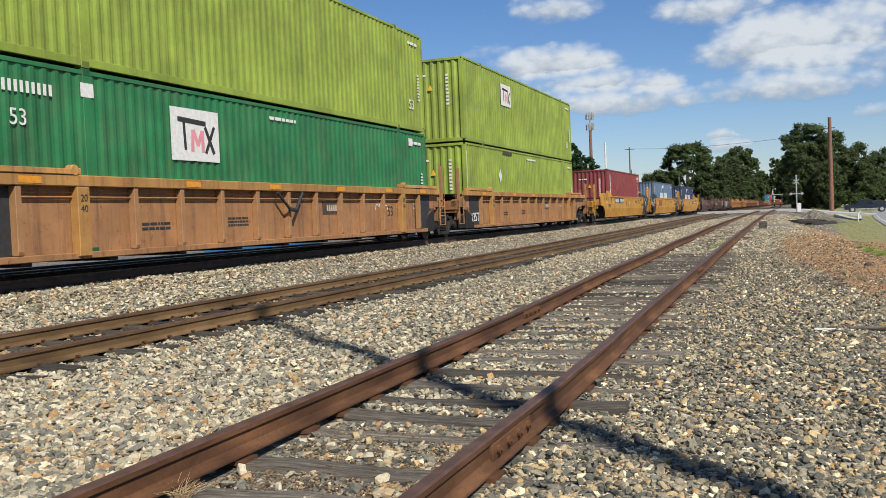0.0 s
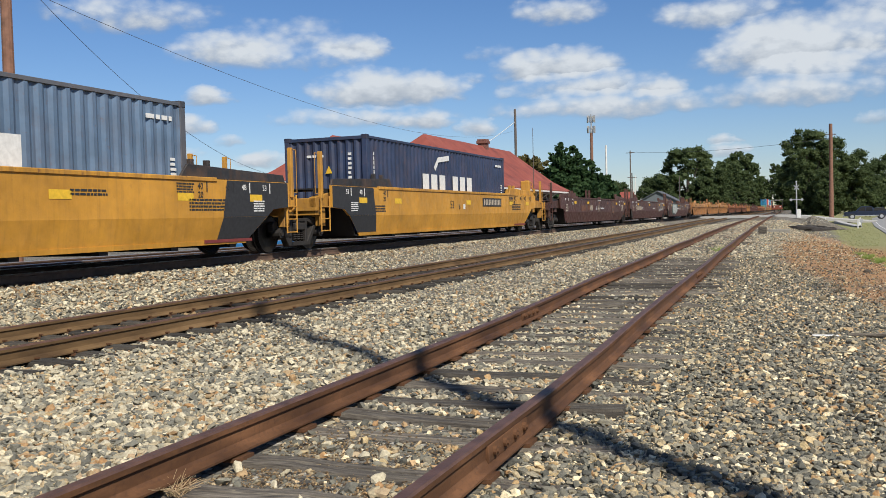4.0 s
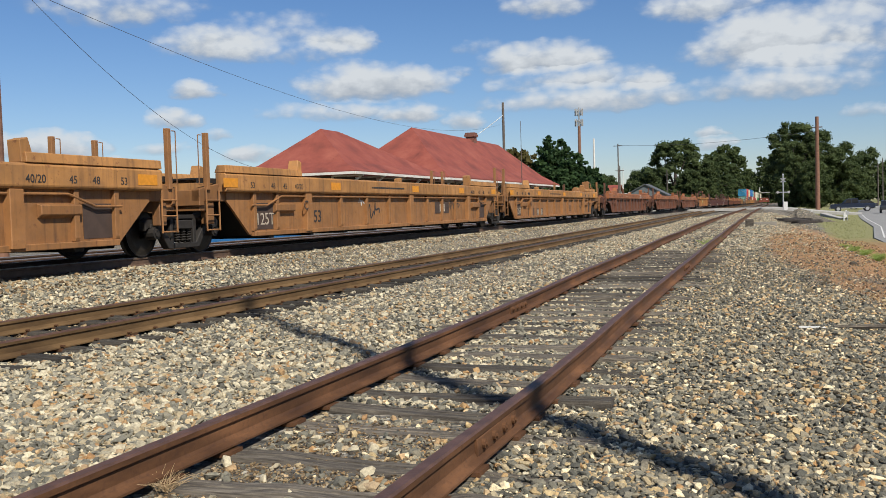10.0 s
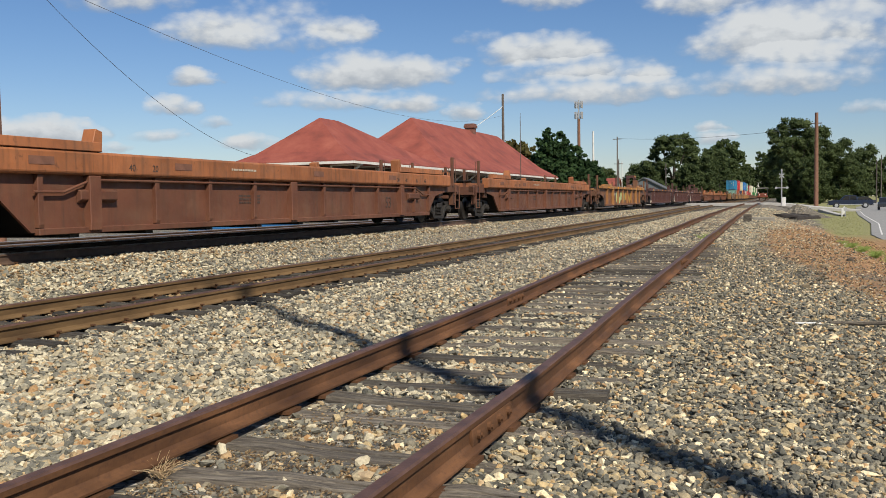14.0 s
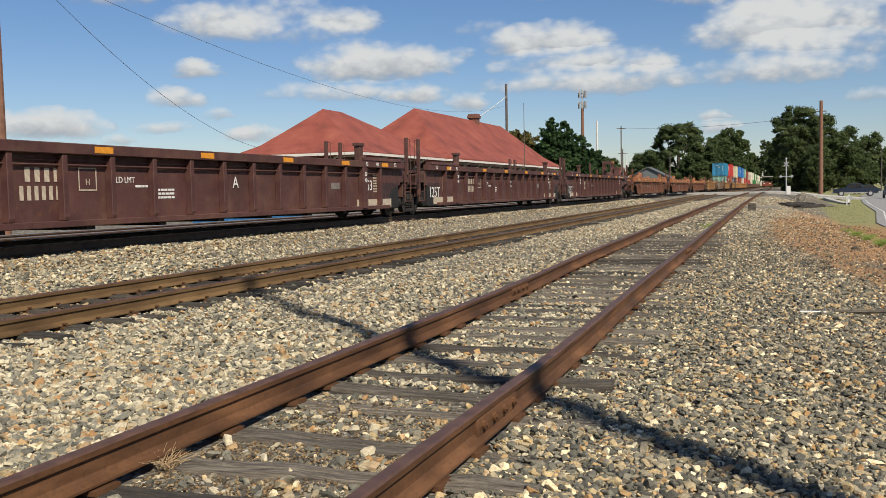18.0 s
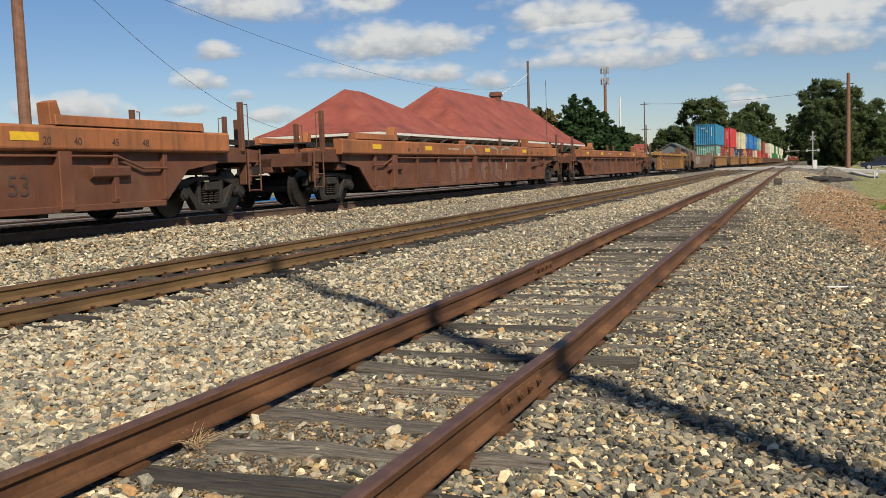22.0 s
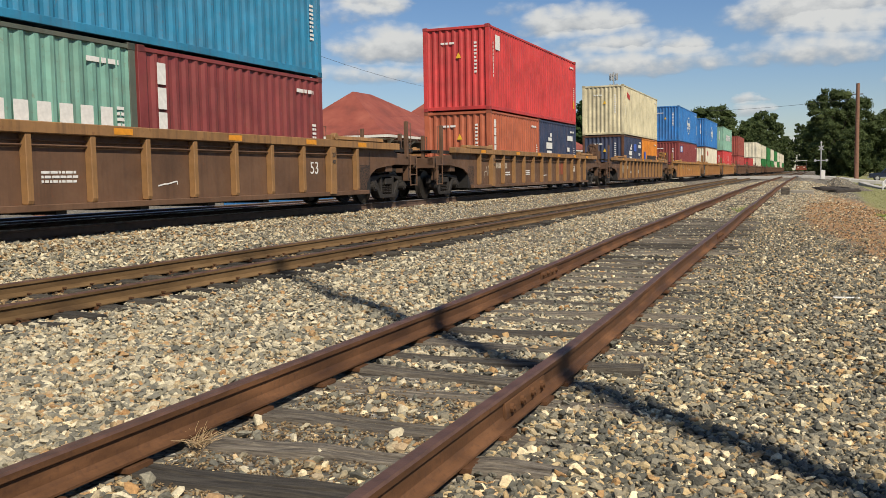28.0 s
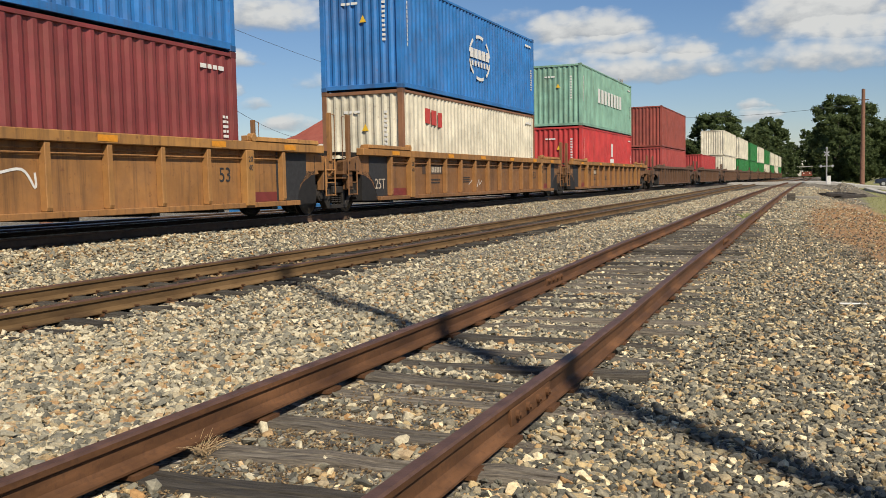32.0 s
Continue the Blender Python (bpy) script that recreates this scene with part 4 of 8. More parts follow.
                for y in (-0.35, 0.3):
                    part("orange_mark", mesh_of("tower_mark", MARK_ORANGE, lambda bm: box(bm, 0, 0.004, -0.1, 0.1, -0.06, 0.06)), tower, (0.332, y, 2.57))
            else:
                part("guide_post", mesh_of("guide_post", CAR_PAINT, lambda bm: (box(bm, -0.07, 0.07, -0.12, 0.12, 1.53, 1.95), box(bm, -0.1, 0.1, -0.16, 0.16, 1.9, 1.98)), 0.01), root, (1.34, e * 6.2, 0), color=color)
    if dark_ends is not None:
        for e in dark_ends:
            if style == "smooth":
                me = mesh_of(f"end_band_{e}", MARK_BLACK, lambda bm: prism(bm, [(e * 6.75, 0.79), (e * (HALF + 0.56), 0.79), (e * (HALF + 0.8), 0.935), (e * (END + 0.15), 0.985), (e * (END + 0.15), 1.49), (e * 6.9, 1.49)], "x", 1.421, 1.425))
                part("end_band", mesh_of(f"low_band_{e}", MARK_BLACK, lambda bm: bm.faces.new([bm.verts.new(p) for p in ((1.424, e * 6.75, 0.785), (1.424, e * (HALF + 0.54), 0.785), (1.342, e * (HALF - 0.05), 0.352), (1.342, e * 6.62, 0.352))])), root, label="black painted end band")
            else:
                me = mesh_of(f"post_band_{e}", MARK_BLACK, lambda bm: prism(bm, [(e * 7.28, 0.37), (e * 8.06, 0.37), (e * 8.2, 0.7), (e * 8.45, 0.9), (e * 8.45, 1.35), (e * 7.28, 1.35)], "x", 1.303, 1.309))
            part("end_band", me, root, label="black painted end band")
    return root


# ---------------------------------------------------------------- containers
def wave(bm, a, b, z0, z1, pitch, depth, place):
    """A corrugated sheet from a to b; place(u, d, z) puts a point u along, d inwards."""
    n = max(2, int(round((b - a) / pitch)))
    p = (b - a) / n
    us = []
    for i in range(n):
        u = a + i * p
        us += [(u, 0), (u + 0.26 * p, 0), (u + 0.5 * p, depth), (u + 0.76 * p, depth)]
    us.append((b, 0))
    lo = [bm.verts.new(place(u, d, z0)) for u, d in us]
    hi = [bm.verts.new(place(u, d, z1)) for u, d in us]
    for i in range(len(us) - 1):
        bm.faces.new((lo[i], lo[i + 1], hi[i + 1], hi[i]))


def container_meshes(length, width, height):
    key = f"{length:.1f}_{height:.1f}"
    hw, hl = width / 2, length / 2
    big = length > 14

    def side(s):
        def draw(bm):
            d = 0.036 if not big else 0.022
            wave(bm, -hl + 0.14, hl - 0.14, 0.15, height - 0.1, 0.28 if not big else 0.24, d, lambda u, q, z: (s * (hw - 0.012 - q), u, z))
        return mesh_of(f"box_side_{s}_{key}", BOX_PAINT, draw)

    def end(e):
        def draw(bm):
            if e < 0:
                wave(bm, -hw + 0.12, hw - 0.12, 0.15, height - 0.1, 0.25, 0.045, lambda u, q, z: (u, e * (hl - 0.02 - q), z))
            else:
                for x0, x1 in ((-hw + 0.1, -0.01), (0.01, hw - 0.1)):
                    box(bm, x0, x1, hl - 0.06, hl - 0.02, 0.14, height - 0.1)
                for x in (-0.9, -0.3, 0.3, 0.9):
                    tube(bm, (x, hl - 0.005, 0.12), (x, hl - 0.005, height - 0.1), 0.018, 6)
        return mesh_of(f"box_end_{e}_{key}", BOX_PAINT, draw)

    def frame_draw(bm):
        for s in (-1, 1):
            for e in (-1, 1):
                box(bm, *sorted((s * hw, s * (hw - 0.14))), *sorted((e * hl, e * (hl - 0.15))), 0.1, height - 0.1)
            box(bm, *sorted((s * hw, s * (hw - 0.06))), -hl + 0.1, hl - 0.1, 0.03, 0.16)
            box(bm, *sorted((s * hw, s * (hw - 0.06))), -hl + 0.1, hl - 0.1, height - 0.1, height - 0.03)
        for e in (-1, 1):
            box(bm, -hw + 0.1, hw - 0.1, *sorted((e * hl, e * (hl - 0.1))), 0.03, 0.15)
            box(bm, -hw + 0.1, hw - 0.1, *sorted((e * hl, e * (hl - 0.1))), height - 0.12, height - 0.03)
        if big:
            for s in (-1, 1):
                for e in (-1, 1):
                    box(bm, *sorted((s * (hw + 0.004), s * (hw - 0.05))), e * 6.1 - 0.09, e * 6.1 + 0.09, 0.05, height - 0.03)

    def roof(bm):
        wave(bm, -hl + 0.1, hl - 0.1, -hw + 0.05, hw - 0.05, 0.3, 0.02, lambda u, q, z: (z, u, height - 0.03 - q))
        box(bm, -hw + 0.05, hw - 0.05, -hl + 0.05, hl - 0.05, 0.1, 0.14)

    return (("side_wall", side(1)), ("side_wall", side(-1)), ("end_wall", end(-1)), ("door", end(1)), ("frame", mesh_of(f"box_frame_{key}", BOX_PAINT, frame_draw, 0.006)),
            ("roof", mesh_of(f"box_roof_{key}", BOX_PAINT, roof)))


SIZES = {"20": (6.058, 2.438, 2.591), "40": (12.192, 2.438, 2.591), "40h": (12.192, 2.438, 2.896), "53": (16.154, 2.591, 2.896)}


def container(size, color, words, frame_color=None, end_color=None):
    root = thing("container", (0, 0, 0), words, "shipping container", "containers on the train")
    for name, me in container_meshes(*SIZES[size]):
        c = frame_color if name in ("frame",) and frame_color else end_color if name == "end_wall" and end_color else color
        part(name, me, root, color=c)
    length, width, height = SIZES[size]
    iron = mesh_of("corner_casting", BOX_PAINT, lambda bm: box(bm, -0.083, 0.083, -0.09, 0.09, 0, 0.118), 0.01)
    yy = 6.1 if length > 14 else length / 2 - 0.085
    for s, e, z in product((-1, 1), (-1, 1), (0, height - 0.118)):
        part("corner_casting", iron, root, (s * (width / 2 - 0.076), e * yy, z), color=[q * 0.55 for q in (frame_color or color)])
    return root

# ---------------------------------------------------------------- the train's make-up
YELLOW, TAN, OLD_TAN = (0.66, 0.32, 0.036), (0.37, 0.17, 0.055), (0.36, 0.19, 0.07)
RUST, RUST_TOP, BROWN = (0.165, 0.06, 0.03), (0.41, 0.145, 0.05), (0.085, 0.03, 0.023)
MAROON, DULL = (0.095, 0.034, 0.03), (0.15, 0.078, 0.042)
LIME, GREEN, TEX = (0.3, 0.4, 0.05), (0.025, 0.2, 0.065), (0.25, 0.045, 0.045)
GREY_BLUE, NAVY, SKY, TEAL = (0.13, 0.2, 0.3), (0.03, 0.048, 0.105), (0.025, 0.24, 0.42), (0.2, 0.42, 0.34)
RED, ORANGE_RED, CREAM, WHITE = (0.62, 0.05, 0.05), (0.5, 0.13, 0.06), (0.72, 0.65, 0.43), (0.83, 0.77, 0.6)
COBALT, SEA, BRIGHT_GREEN, ORANGE = (0.025, 0.2, 0.55), (0.25, 0.47, 0.36), (0.02, 0.22, 0.05), (0.75, 0.25, 0.02)

# gap before the first car, then the end of every car, in metres along the track at 0 s
GAPS = [5.6, 27.2, 49.0, 71.0, 91.6, 112.7, 134.5, 154.8, 175.8, 198.0, 218.2, 239.4, 263.6, 287.6, 311.4, 335.2, 356.7, 376.8, 398.0, 421.8, 446.4, 469.8, 493.3,
        517.0, 540.7, 564.6, 588.2, 609.9, 630.3, 651.2]
CARS = [  # style, near end, far end, body, words, options, [containers: size, colour, words, y, layer]
    ("post", "joint", "joint", (0.42, 0.205, 0.08), "orange-tan", dict(top=(0.52, 0.27, 0.07), ribs_color=(0.46, 0.24, 0.1), dark_ends=(-1, 1)), [("53", GREEN, "dark green corrugated 53-foot container in a well", 0, 0), ("53", LIME, "lime green 53-foot container on the upper tier", 0, 1)]),
    ("post", "joint", "free", (0.42, 0.205, 0.08), "orange-tan", dict(top=(0.52, 0.27, 0.07), ribs_color=(0.46, 0.24, 0.1), dark_ends=(-1,)), [("53", LIME, "lime green corrugated 53-foot container in a well", 0, 0), ("53", LIME, "lime green 53-foot container on the upper tier", 0, 1)]),
    ("smooth", "free", "joint", YELLOW, "bright yellow", dict(dark_ends=(1,)), [("40h", TEX, "maroon corrugated 40-foot container in a well", 0, 0)]),
    ("smooth", "joint", "joint", YELLOW, "bright yellow", dict(dark_ends=(-1, 1)), [("40", GREY_BLUE, "faded grey-blue corrugated 40-foot container in a well", 0, 0)]),
    ("smooth", "joint", "free", YELLOW, "bright yellow", dict(dark_ends=(-1,), wheel_end=1), [("40", NAVY, "dark blue corrugated 40-foot container in a well", 0, 0)]),
    ("smooth", "free", "joint", BROWN, "dark brown", {}, []),
    ("smooth", "joint", "joint", BROWN, "dark brown", {}, []),
    ("smooth", "joint", "free", BROWN, "dark brown, graffiti-covered", dict(wheel_end=1), []),
    ("ledge", "free", "joint", TAN, "rusty orange-yellow", dict(top=(0.52, 0.25, 0.075)), []),
    ("ledge", "joint", "joint", TAN, "rusty orange-yellow", dict(top=(0.52, 0.25, 0.075)), []),
    ("ledge", "joint", "free", TAN, "rusty orange-yellow", dict(wheel_end=1, top=(0.52, 0.25, 0.075)), []),
    ("ledge", "free", "free", RUST, "rust-brown", dict(top=RUST_TOP, lopsided=True), []),
    ("ledge", "free", "free", RUST, "rust-brown", dict(top=RUST_TOP, lopsided=True), []),
    ("ledge", "free", "free", RUST, "rust-brown", dict(top=RUST_TOP, lopsided=True), []),
    ("post", "free", "free", (0.21, 0.088, 0.04), "dirty yellow-brown, graffiti-covered", dict(ribs=8, wheel_end=1, top=(0.46, 0.21, 0.06), ribs_color=(0.4, 0.18, 0.06)), []),
    ("post", "free", "joint", MAROON, "maroon-brown", dict(ribs=15, towers=True), []),
    ("post", "joint", "joint", MAROON, "maroon-brown", dict(ribs=15, towers=True), []),
    ("post", "joint", "free", MAROON, "maroon-brown", dict(ribs=15, towers=True, wheel_end=1), []),
    ("ledge", "free", "free", RUST, "rust-brown", dict(top=RUST_TOP, lopsided=True), []),
    ("ledge", "free", "free", RUST, "rust-brown, graffiti-covered", dict(top=RUST_TOP, lopsided=True), []),
    ("ledge", "free", "free", RUST, "rust-brown", dict(top=RUST_TOP, lopsided=True), []),
    ("post", "free", "free", DULL, "dull brown", dict(ribs=14, top=(0.44, 0.22, 0.055), ribs_color=(0.27, 0.14, 0.05), wheel_end=1), []),
    ("smooth", "free", "free", (0.24, 0.14, 0.08), "dusty tan", {}, []),
    ("post", "free", "free", DULL, "dull brown", dict(top=OLD_TAN, ribs_color=OLD_TAN), [("20", TEAL, "sea-green corrugated 20-foot container in a well", -3.06, 0), ("20", TEX, "maroon corrugated 20-foot container in a well", 3.06, 0), ("40", SKY, "weathered light blue 40-foot container on the upper tier", 0, 1)]),
    ("post", "free", "free", DULL, "dull brown", dict(top=OLD_TAN, ribs_color=OLD_TAN), [("20", ORANGE_RED, "orange-red corrugated 20-foot container in a well", -3.06, 0), ("20", NAVY, "navy blue corrugated 20-foot container in a well", 3.06, 0), ("40h", RED, "bright red 40-foot container on the upper tier", 0, 1)]),
    ("post", "free", "free", DULL, "dull brown", dict(top=OLD_TAN, ribs_color=OLD_TAN, wheel_end=-1), [("20", NAVY, "navy blue 20-foot container with blue sprayed patches", -3.06, 0), ("20", ORANGE, "orange corrugated 20-foot container in a well", 3.06, 0), ("40h", CREAM, "cream 40-foot container on the upper tier", 0, 1)]),
    ("post", "free", "joint", (0.4, 0.19, 0.06), "orange-brown", dict(top=(0.5, 0.25, 0.07), ribs_color=(0.47, 0.23, 0.07), dark_ends=(1,), wheel_end=-1), [("40h", TEX, "maroon corrugated 40-foot container in a well", 0, 0), ("40h", COBALT, "bright blue 40-foot container on the upper tier", 0, 1)]),
    ("post", "joint", "joint", (0.27, 0.125, 0.045), "orange-brown", dict(top=(0.42, 0.2, 0.055), ribs_color=(0.4, 0.19, 0.06), dark_ends=(-1, 1)), [("40h", WHITE, "rust-streaked cream corrugated 40-foot container in a well", 0, 0), ("40h", COBALT, "bright blue 40-foot container on the upper tier", 0, 1)]),
    ("post", "joint", "free", (0.27, 0.125, 0.045), "orange-brown", dict(top=(0.42, 0.2, 0.055), ribs_color=(0.4, 0.19, 0.06), dark_ends=(-1,)), [("40h", RED, "bright red corrugated 40-foot container in a well", 0, 0), ("40h", SEA, "pale sea-green 40-foot container on the upper tier", 0, 1)]),
]
for i in range(len(GAPS)):
    GAPS[i] += 0.8 if i and CARS[i - 1][2] == "free" else 0.25
FAR_CARS = [[("40", (0.45, 0.07, 0.06), "red corrugated 40-foot container in a well", 0, 0), ("40h", (0.33, 0.07, 0.05), "brick-red 40-foot container on the upper tier", 0, 1)],
            [("40", (0.5, 0.05, 0.05), "red corrugated 40-foot container in a well", 0, 0)]] + [
    [("53", c0, w0, 0, 0), ("53", c1, w1, 0, 1)] for c0, w0, c1, w1 in (
        (WHITE, "white corrugated 53-foot container in a well", WHITE, "white 53-foot container on the upper tier"),
        (BRIGHT_GREEN, "green corrugated 53-foot container in a well", WHITE, "white 53-foot container on the upper tier"),
        (BRIGHT_GREEN, "green corrugated 53-foot container in a well", BRIGHT_GREEN, "green 53-foot container on the upper tier"),
        (BRIGHT_GREEN, "green corrugated 53-foot container in a well", WHITE, "white 53-foot container on the upper tier"),
        (WHITE, "white corrugated 53-foot container in a well", BRIGHT_GREEN, "green 53-foot container on the upper tier"),
        (BRIGHT_GREEN, "green corrugated 53-foot container in a well", WHITE, "white 53-foot container on the upper tier"),
        (WHITE, "white corrugated 53-foot container in a well", WHITE, "white 53-foot container on the upper tier"),
        (BRIGHT_GREEN, "green corrugated 53-foot container in a well", WHITE, "white 53-foot container on the upper tier"))]
for cargo in FAR_CARS:
    CARS.append(("post", "free", "free", DULL, "dull brown", {}, cargo))
    GAPS.append(GAPS[-1] + (23.5 if len(CARS) < 32 else 22.0))

RUSTY = (0.12, 0.05, 0.025)
SLACK = {0: 0.6, 15: -0.15, 17: -0.25, 21: -0.3, 24: -0.3, 25: -0.3, 26: 0.35, 27: 0.2}      # how far a car stands off the middle of its stretch
FRAMES = {(27, 0, False): (0.3, 0.14, 0.07), (25, 0, True): RUSTY, (23, 0, True): (0.11, 0.13, 0.1), (3, 0, False): (0.12, 0.13, 0.15)}   # corner posts in another colour
ROLLING = []      # every thing that rolls: object, place along the track at 0 s, height over the rail, sideways
CAR, LOAD = [], []
for k, (style, near, far, color, words, options, cargo) in enumerate(CARS):
    a, b = GAPS[k], GAPS[k + 1]
    na, nb = (11.75 if near == "free" else 10.2), (11.75 if far == "free" else 10.2)
    y = a + (b - a) * na / (na + nb) + SLACK.get(k, 0)
    ob = well_car(style, near, far, color, words, **options)
    CAR.append(ob)
    ROLLING.append((ob, y, 0.0))
    floor_z = 0.31
    LOAD.append([])
    heights = [SIZES[c[0]][2] for c in cargo if c[4] == 0]
    for size, c, w, dy, layer in cargo:
        dy += {0: 0.3, 1: -0.5, 2: 0.2, 3: -0.15, 4: -0.7, 24: 0.25, 25: 0.25, 26: 0.05, 27: -0.15, 28: -0.25}.get(k, 0.05)
        z = floor_z + (max(heights) + 0.004 if layer else 0)
        box_ob = container(size, c, w, FRAMES.get((k, layer, dy < -1)))
        LOAD[-1].append(box_ob)
        ROLLING.append((box_ob, y + dy, z))

# ---------------------------------------------------------------- paint, letters and marks on the cars
FACE = {"post": 1.304, "ledge": 1.334, "smooth": 1.423}
RAIL = {"post": 1.452, "ledge": 1.472, "smooth": 1.447}


def word(k, text, size, y, z, material, lift=0.0):
    lettering(text, size, material, CAR[k], Matrix.Translation((FACE[CARS[k][0]] + 0.003 + lift, y, z)) @ SIDE)


def reflectors(k, ys, z, w=0.42, h=0.1, rail=True, material=MARK_ORANGE):
    x = (RAIL if rail else FACE)[CARS[k][0]]
    for y in ys:
        flat_sign("reflector", y, z, w, h, x, material, CAR[k], "orange-yellow reflective strip")


def small_print(parent, x, y, z, w, h, rows, material, seed=0, name="stencil"):
    """Lines of print too small to read, as thin bars."""
    r = random.Random(seed * 31 + rows)

    def draw(bm):
        step = h / rows
        for i in range(rows):
            u, zz = -w / 2, h / 2 - step * (i + 0.5)
            while u < w / 2 - 0.02:
                l = min(r.uniform(0.03, 0.12) * max(1, step / 0.05), w / 2 - u)
                box(bm, 0, 0.003, u, u + l, zz - step * 0.28, zz + step * 0.28)
                u += l + step * 0.3
    tagged(part(name, mesh_of(f"print_{w}_{h}_{rows}_{seed}_{material.name}", material, draw), parent, (x, y, z)), kind="stuff")


def big_marks(parent, x, y, z, h, n, material, name="stencil", gap=0.5, wide=0.46, turned=False):
    """A row of large characters as plain bars; turned: one under the other."""
    me = mesh_of(f"mark_{h}_{material.name}_{wide}", material, lambda bm: box(bm, 0, 0.004, -h * wide / 2, h * wide / 2, -h / 2, h / 2))
    for i in range(n):
        u = 0 if turned else (i - (n - 1) / 2) * h * (wide + gap * 0.5)
        v = -(i - (n - 1) / 2) * h * (1 + gap) if turned else 0
        ob = part(name, me, parent, (x, y + u, z + v))
    return ob


def blob(bm, cy, cz, ry, rz, seed, x0, x1, wobble=0.18, n=26):
    r = random.Random(seed)
    ph = [r.uniform(0, 6.28) for _ in range(3)]
    pts = []
    for i in range(n):
        a = 2 * math.pi * i / n
        f = 1 + wobble * (math.sin(2 * a + ph[0]) * 0.6 + math.sin(3 * a + ph[1]) * 0.5 + 0.3 * math.sin(5 * a + ph[2]))
        pts.append((cy + ry * f * math.cos(a), cz + rz * f * math.sin(a)))
    prism(bm, pts, "x", x0, x1)


STROKES = {"loop": ((.5, 0), (.15, .3), (.2, .75), (.5, 1), (.8, .75), (.85, .3), (.5, 0)), "ess": ((.85, .85), (.5, 1), (.2, .75), (.5, .52), (.8, .28), (.5, 0), (.15, .15)),
           "hook": ((.2, 1), (.15, .3), (.45, 0), (.85, .2), (.85, .62)), "arch": ((.15, 0), (.2, .7), (.5, 1), (.8, .7), (.85, 0)), "zig": ((.15, 0), (.25, 1), (.5, .2), (.75, 1), (.85, 0))}


def glide(pts, n=7):
    """Points along a smooth curve through pts."""
    out = []
    p = [np.array(q, float) for q in (pts[0], *pts, pts[-1])]
    for a, b, c, d in zip(p, p[1:], p[2:], p[3:]):
        for i in range(n):
            t = i / n
            out.append(0.5 * (2 * b + (c - a) * t + (2 * a - 5 * b + 4 * c - d) * t * t + (3 * b - a - 3 * c + d) * t ** 3))
    return out + [p[-1]]


def stroke(bm, pts, w, x0, x1, fold=0):
    """A flat painted band of width w along points in y and z; fold: it follows the lean of a smooth car's lower side."""
    left, right = [], []
    for i, q in enumerate(pts):
        d = pts[min(i + 1, len(pts) - 1)] - pts[max(i - 1, 0)]
        d = d / (np.linalg.norm(d) + 1e-9)
        nrm = np.array((-d[1], d[0])) * w / 2
        for side, e in ((left, q + nrm), (right, q - nrm)):
            back = max(0, 0.78 - e[1]) * 0.19 * fold
            side.append([bm.verts.new((x + 0.0003 * i / len(pts) - back, *e)) for x in (x0, x1)])
    for i in range(len(pts) - 1):
        bm.faces.new((left[i][1], left[i + 1][1], right[i + 1][1], right[i][1]))
        bm.faces.new((left[i][0], left[i + 1][0], left[i + 1][1], left[i][1]))
        bm.faces.new((right[i][0], right[i + 1][0], right[i + 1][1], right[i][1]))


def scrawl(k, y, z, w, h, seed, material, label="thin sprayed scrawl", n=9, r0=0.011):
    """A quick sprayed tag: one wandering painted line."""
    r = random.Random(seed)
    x = FACE[CARS[k][0]] + 0.002
    pts = [(y - w / 2 + w * (i + r.uniform(-1.1, 1.1) * (0 < i < n)) / n, z + (h / 2) * (1 if i % 2 else -1) * r.uniform(-0.2, 1)) for i in range(n + 1)]
    part("scrawl", mesh_of(f"scrawl_{seed}_{w}_{h}", material, lambda bm: stroke(bm, glide(pts, 5), r0 * 2.2, x, x + 0.001, CARS[k][0] == "smooth")), CAR[k], label=label)


PALE_GREEN = plain("spray_green", (0.5, 0.55, 0.22), 0.6, 0, 0.15, 4)
SPRAY_GREY = plain("spray_grey", (0.48, 0.47, 0.43), 0.6, 0, 0.35, 6)
SPRAY_TEAL = plain("spray_teal", (0.12, 0.3, 0.27), 0.6, 0, 0.2, 4)
SPRAY_YELLOW = plain("spray_yellow", (0.45, 0.26, 0.04), 0.6, 0, 0.3, 4)
SPRAY_RED = plain("spray_red", (0.3, 0.07, 0.03), 0.6, 0, 0.2, 4)
FADED_GREY = plain("faded_spray", (0.2, 0.17, 0.15), 0.7, 0, 0.3, 4)
PRIMER = plain("primer_patch", (0.075, 0.048, 0.036), 0.7, 0, 0.2, 4)
RED_BAND = plain("red_sill_paint", (0.2, 0.035, 0.03), 0.6, 0, 0.2, 4)
GHOST = plain("ghost_letters", (0.2, 0.09, 0.055), 0.75, 0, 0.3, 4)


def mark_post(k, dark, letters="", ghost=None):
    ink = MARK_WHITE if dark else MARK_BLACK
    reflectors(k, (-7.2, -3.4, -0.6, 2.4, 5.2, 7.6), 1.445)
    lim = 7.4
    ribs = CARS[k][5].get("ribs", 13)
    py = lim - 2 * lim / (ribs - 1)
    for e in (-1, 1):
        for t, z in (("20", 1.18), ("40", 1.02)):
            lettering(t, 0.15, MARK_BLACK if not dark or CARS[k][5].get("ribs_color") else MARK_WHITE, CAR[k], Matrix.Translation((1.464, e * py, z)) @ SIDE)
    if k != 14:
        word(k, "53", 0.38, 6.88 if k in (15, 16, 17) else lim - 3 * lim / (ribs - 1), 0.88, ink)
    if k not in (15, 16, 17):
        small_print(CAR[k], 1.304, -4.3, 0.72, 0.75, 0.16, 2, ink, k)
    small_print(CAR[k], 1.304, -1.8, 0.75, 0.7, 0.2, 3, ink, k + 50)
    if letters:
        word(k, letters, 0.32, 0.53, 0.94, ink)
    return ink


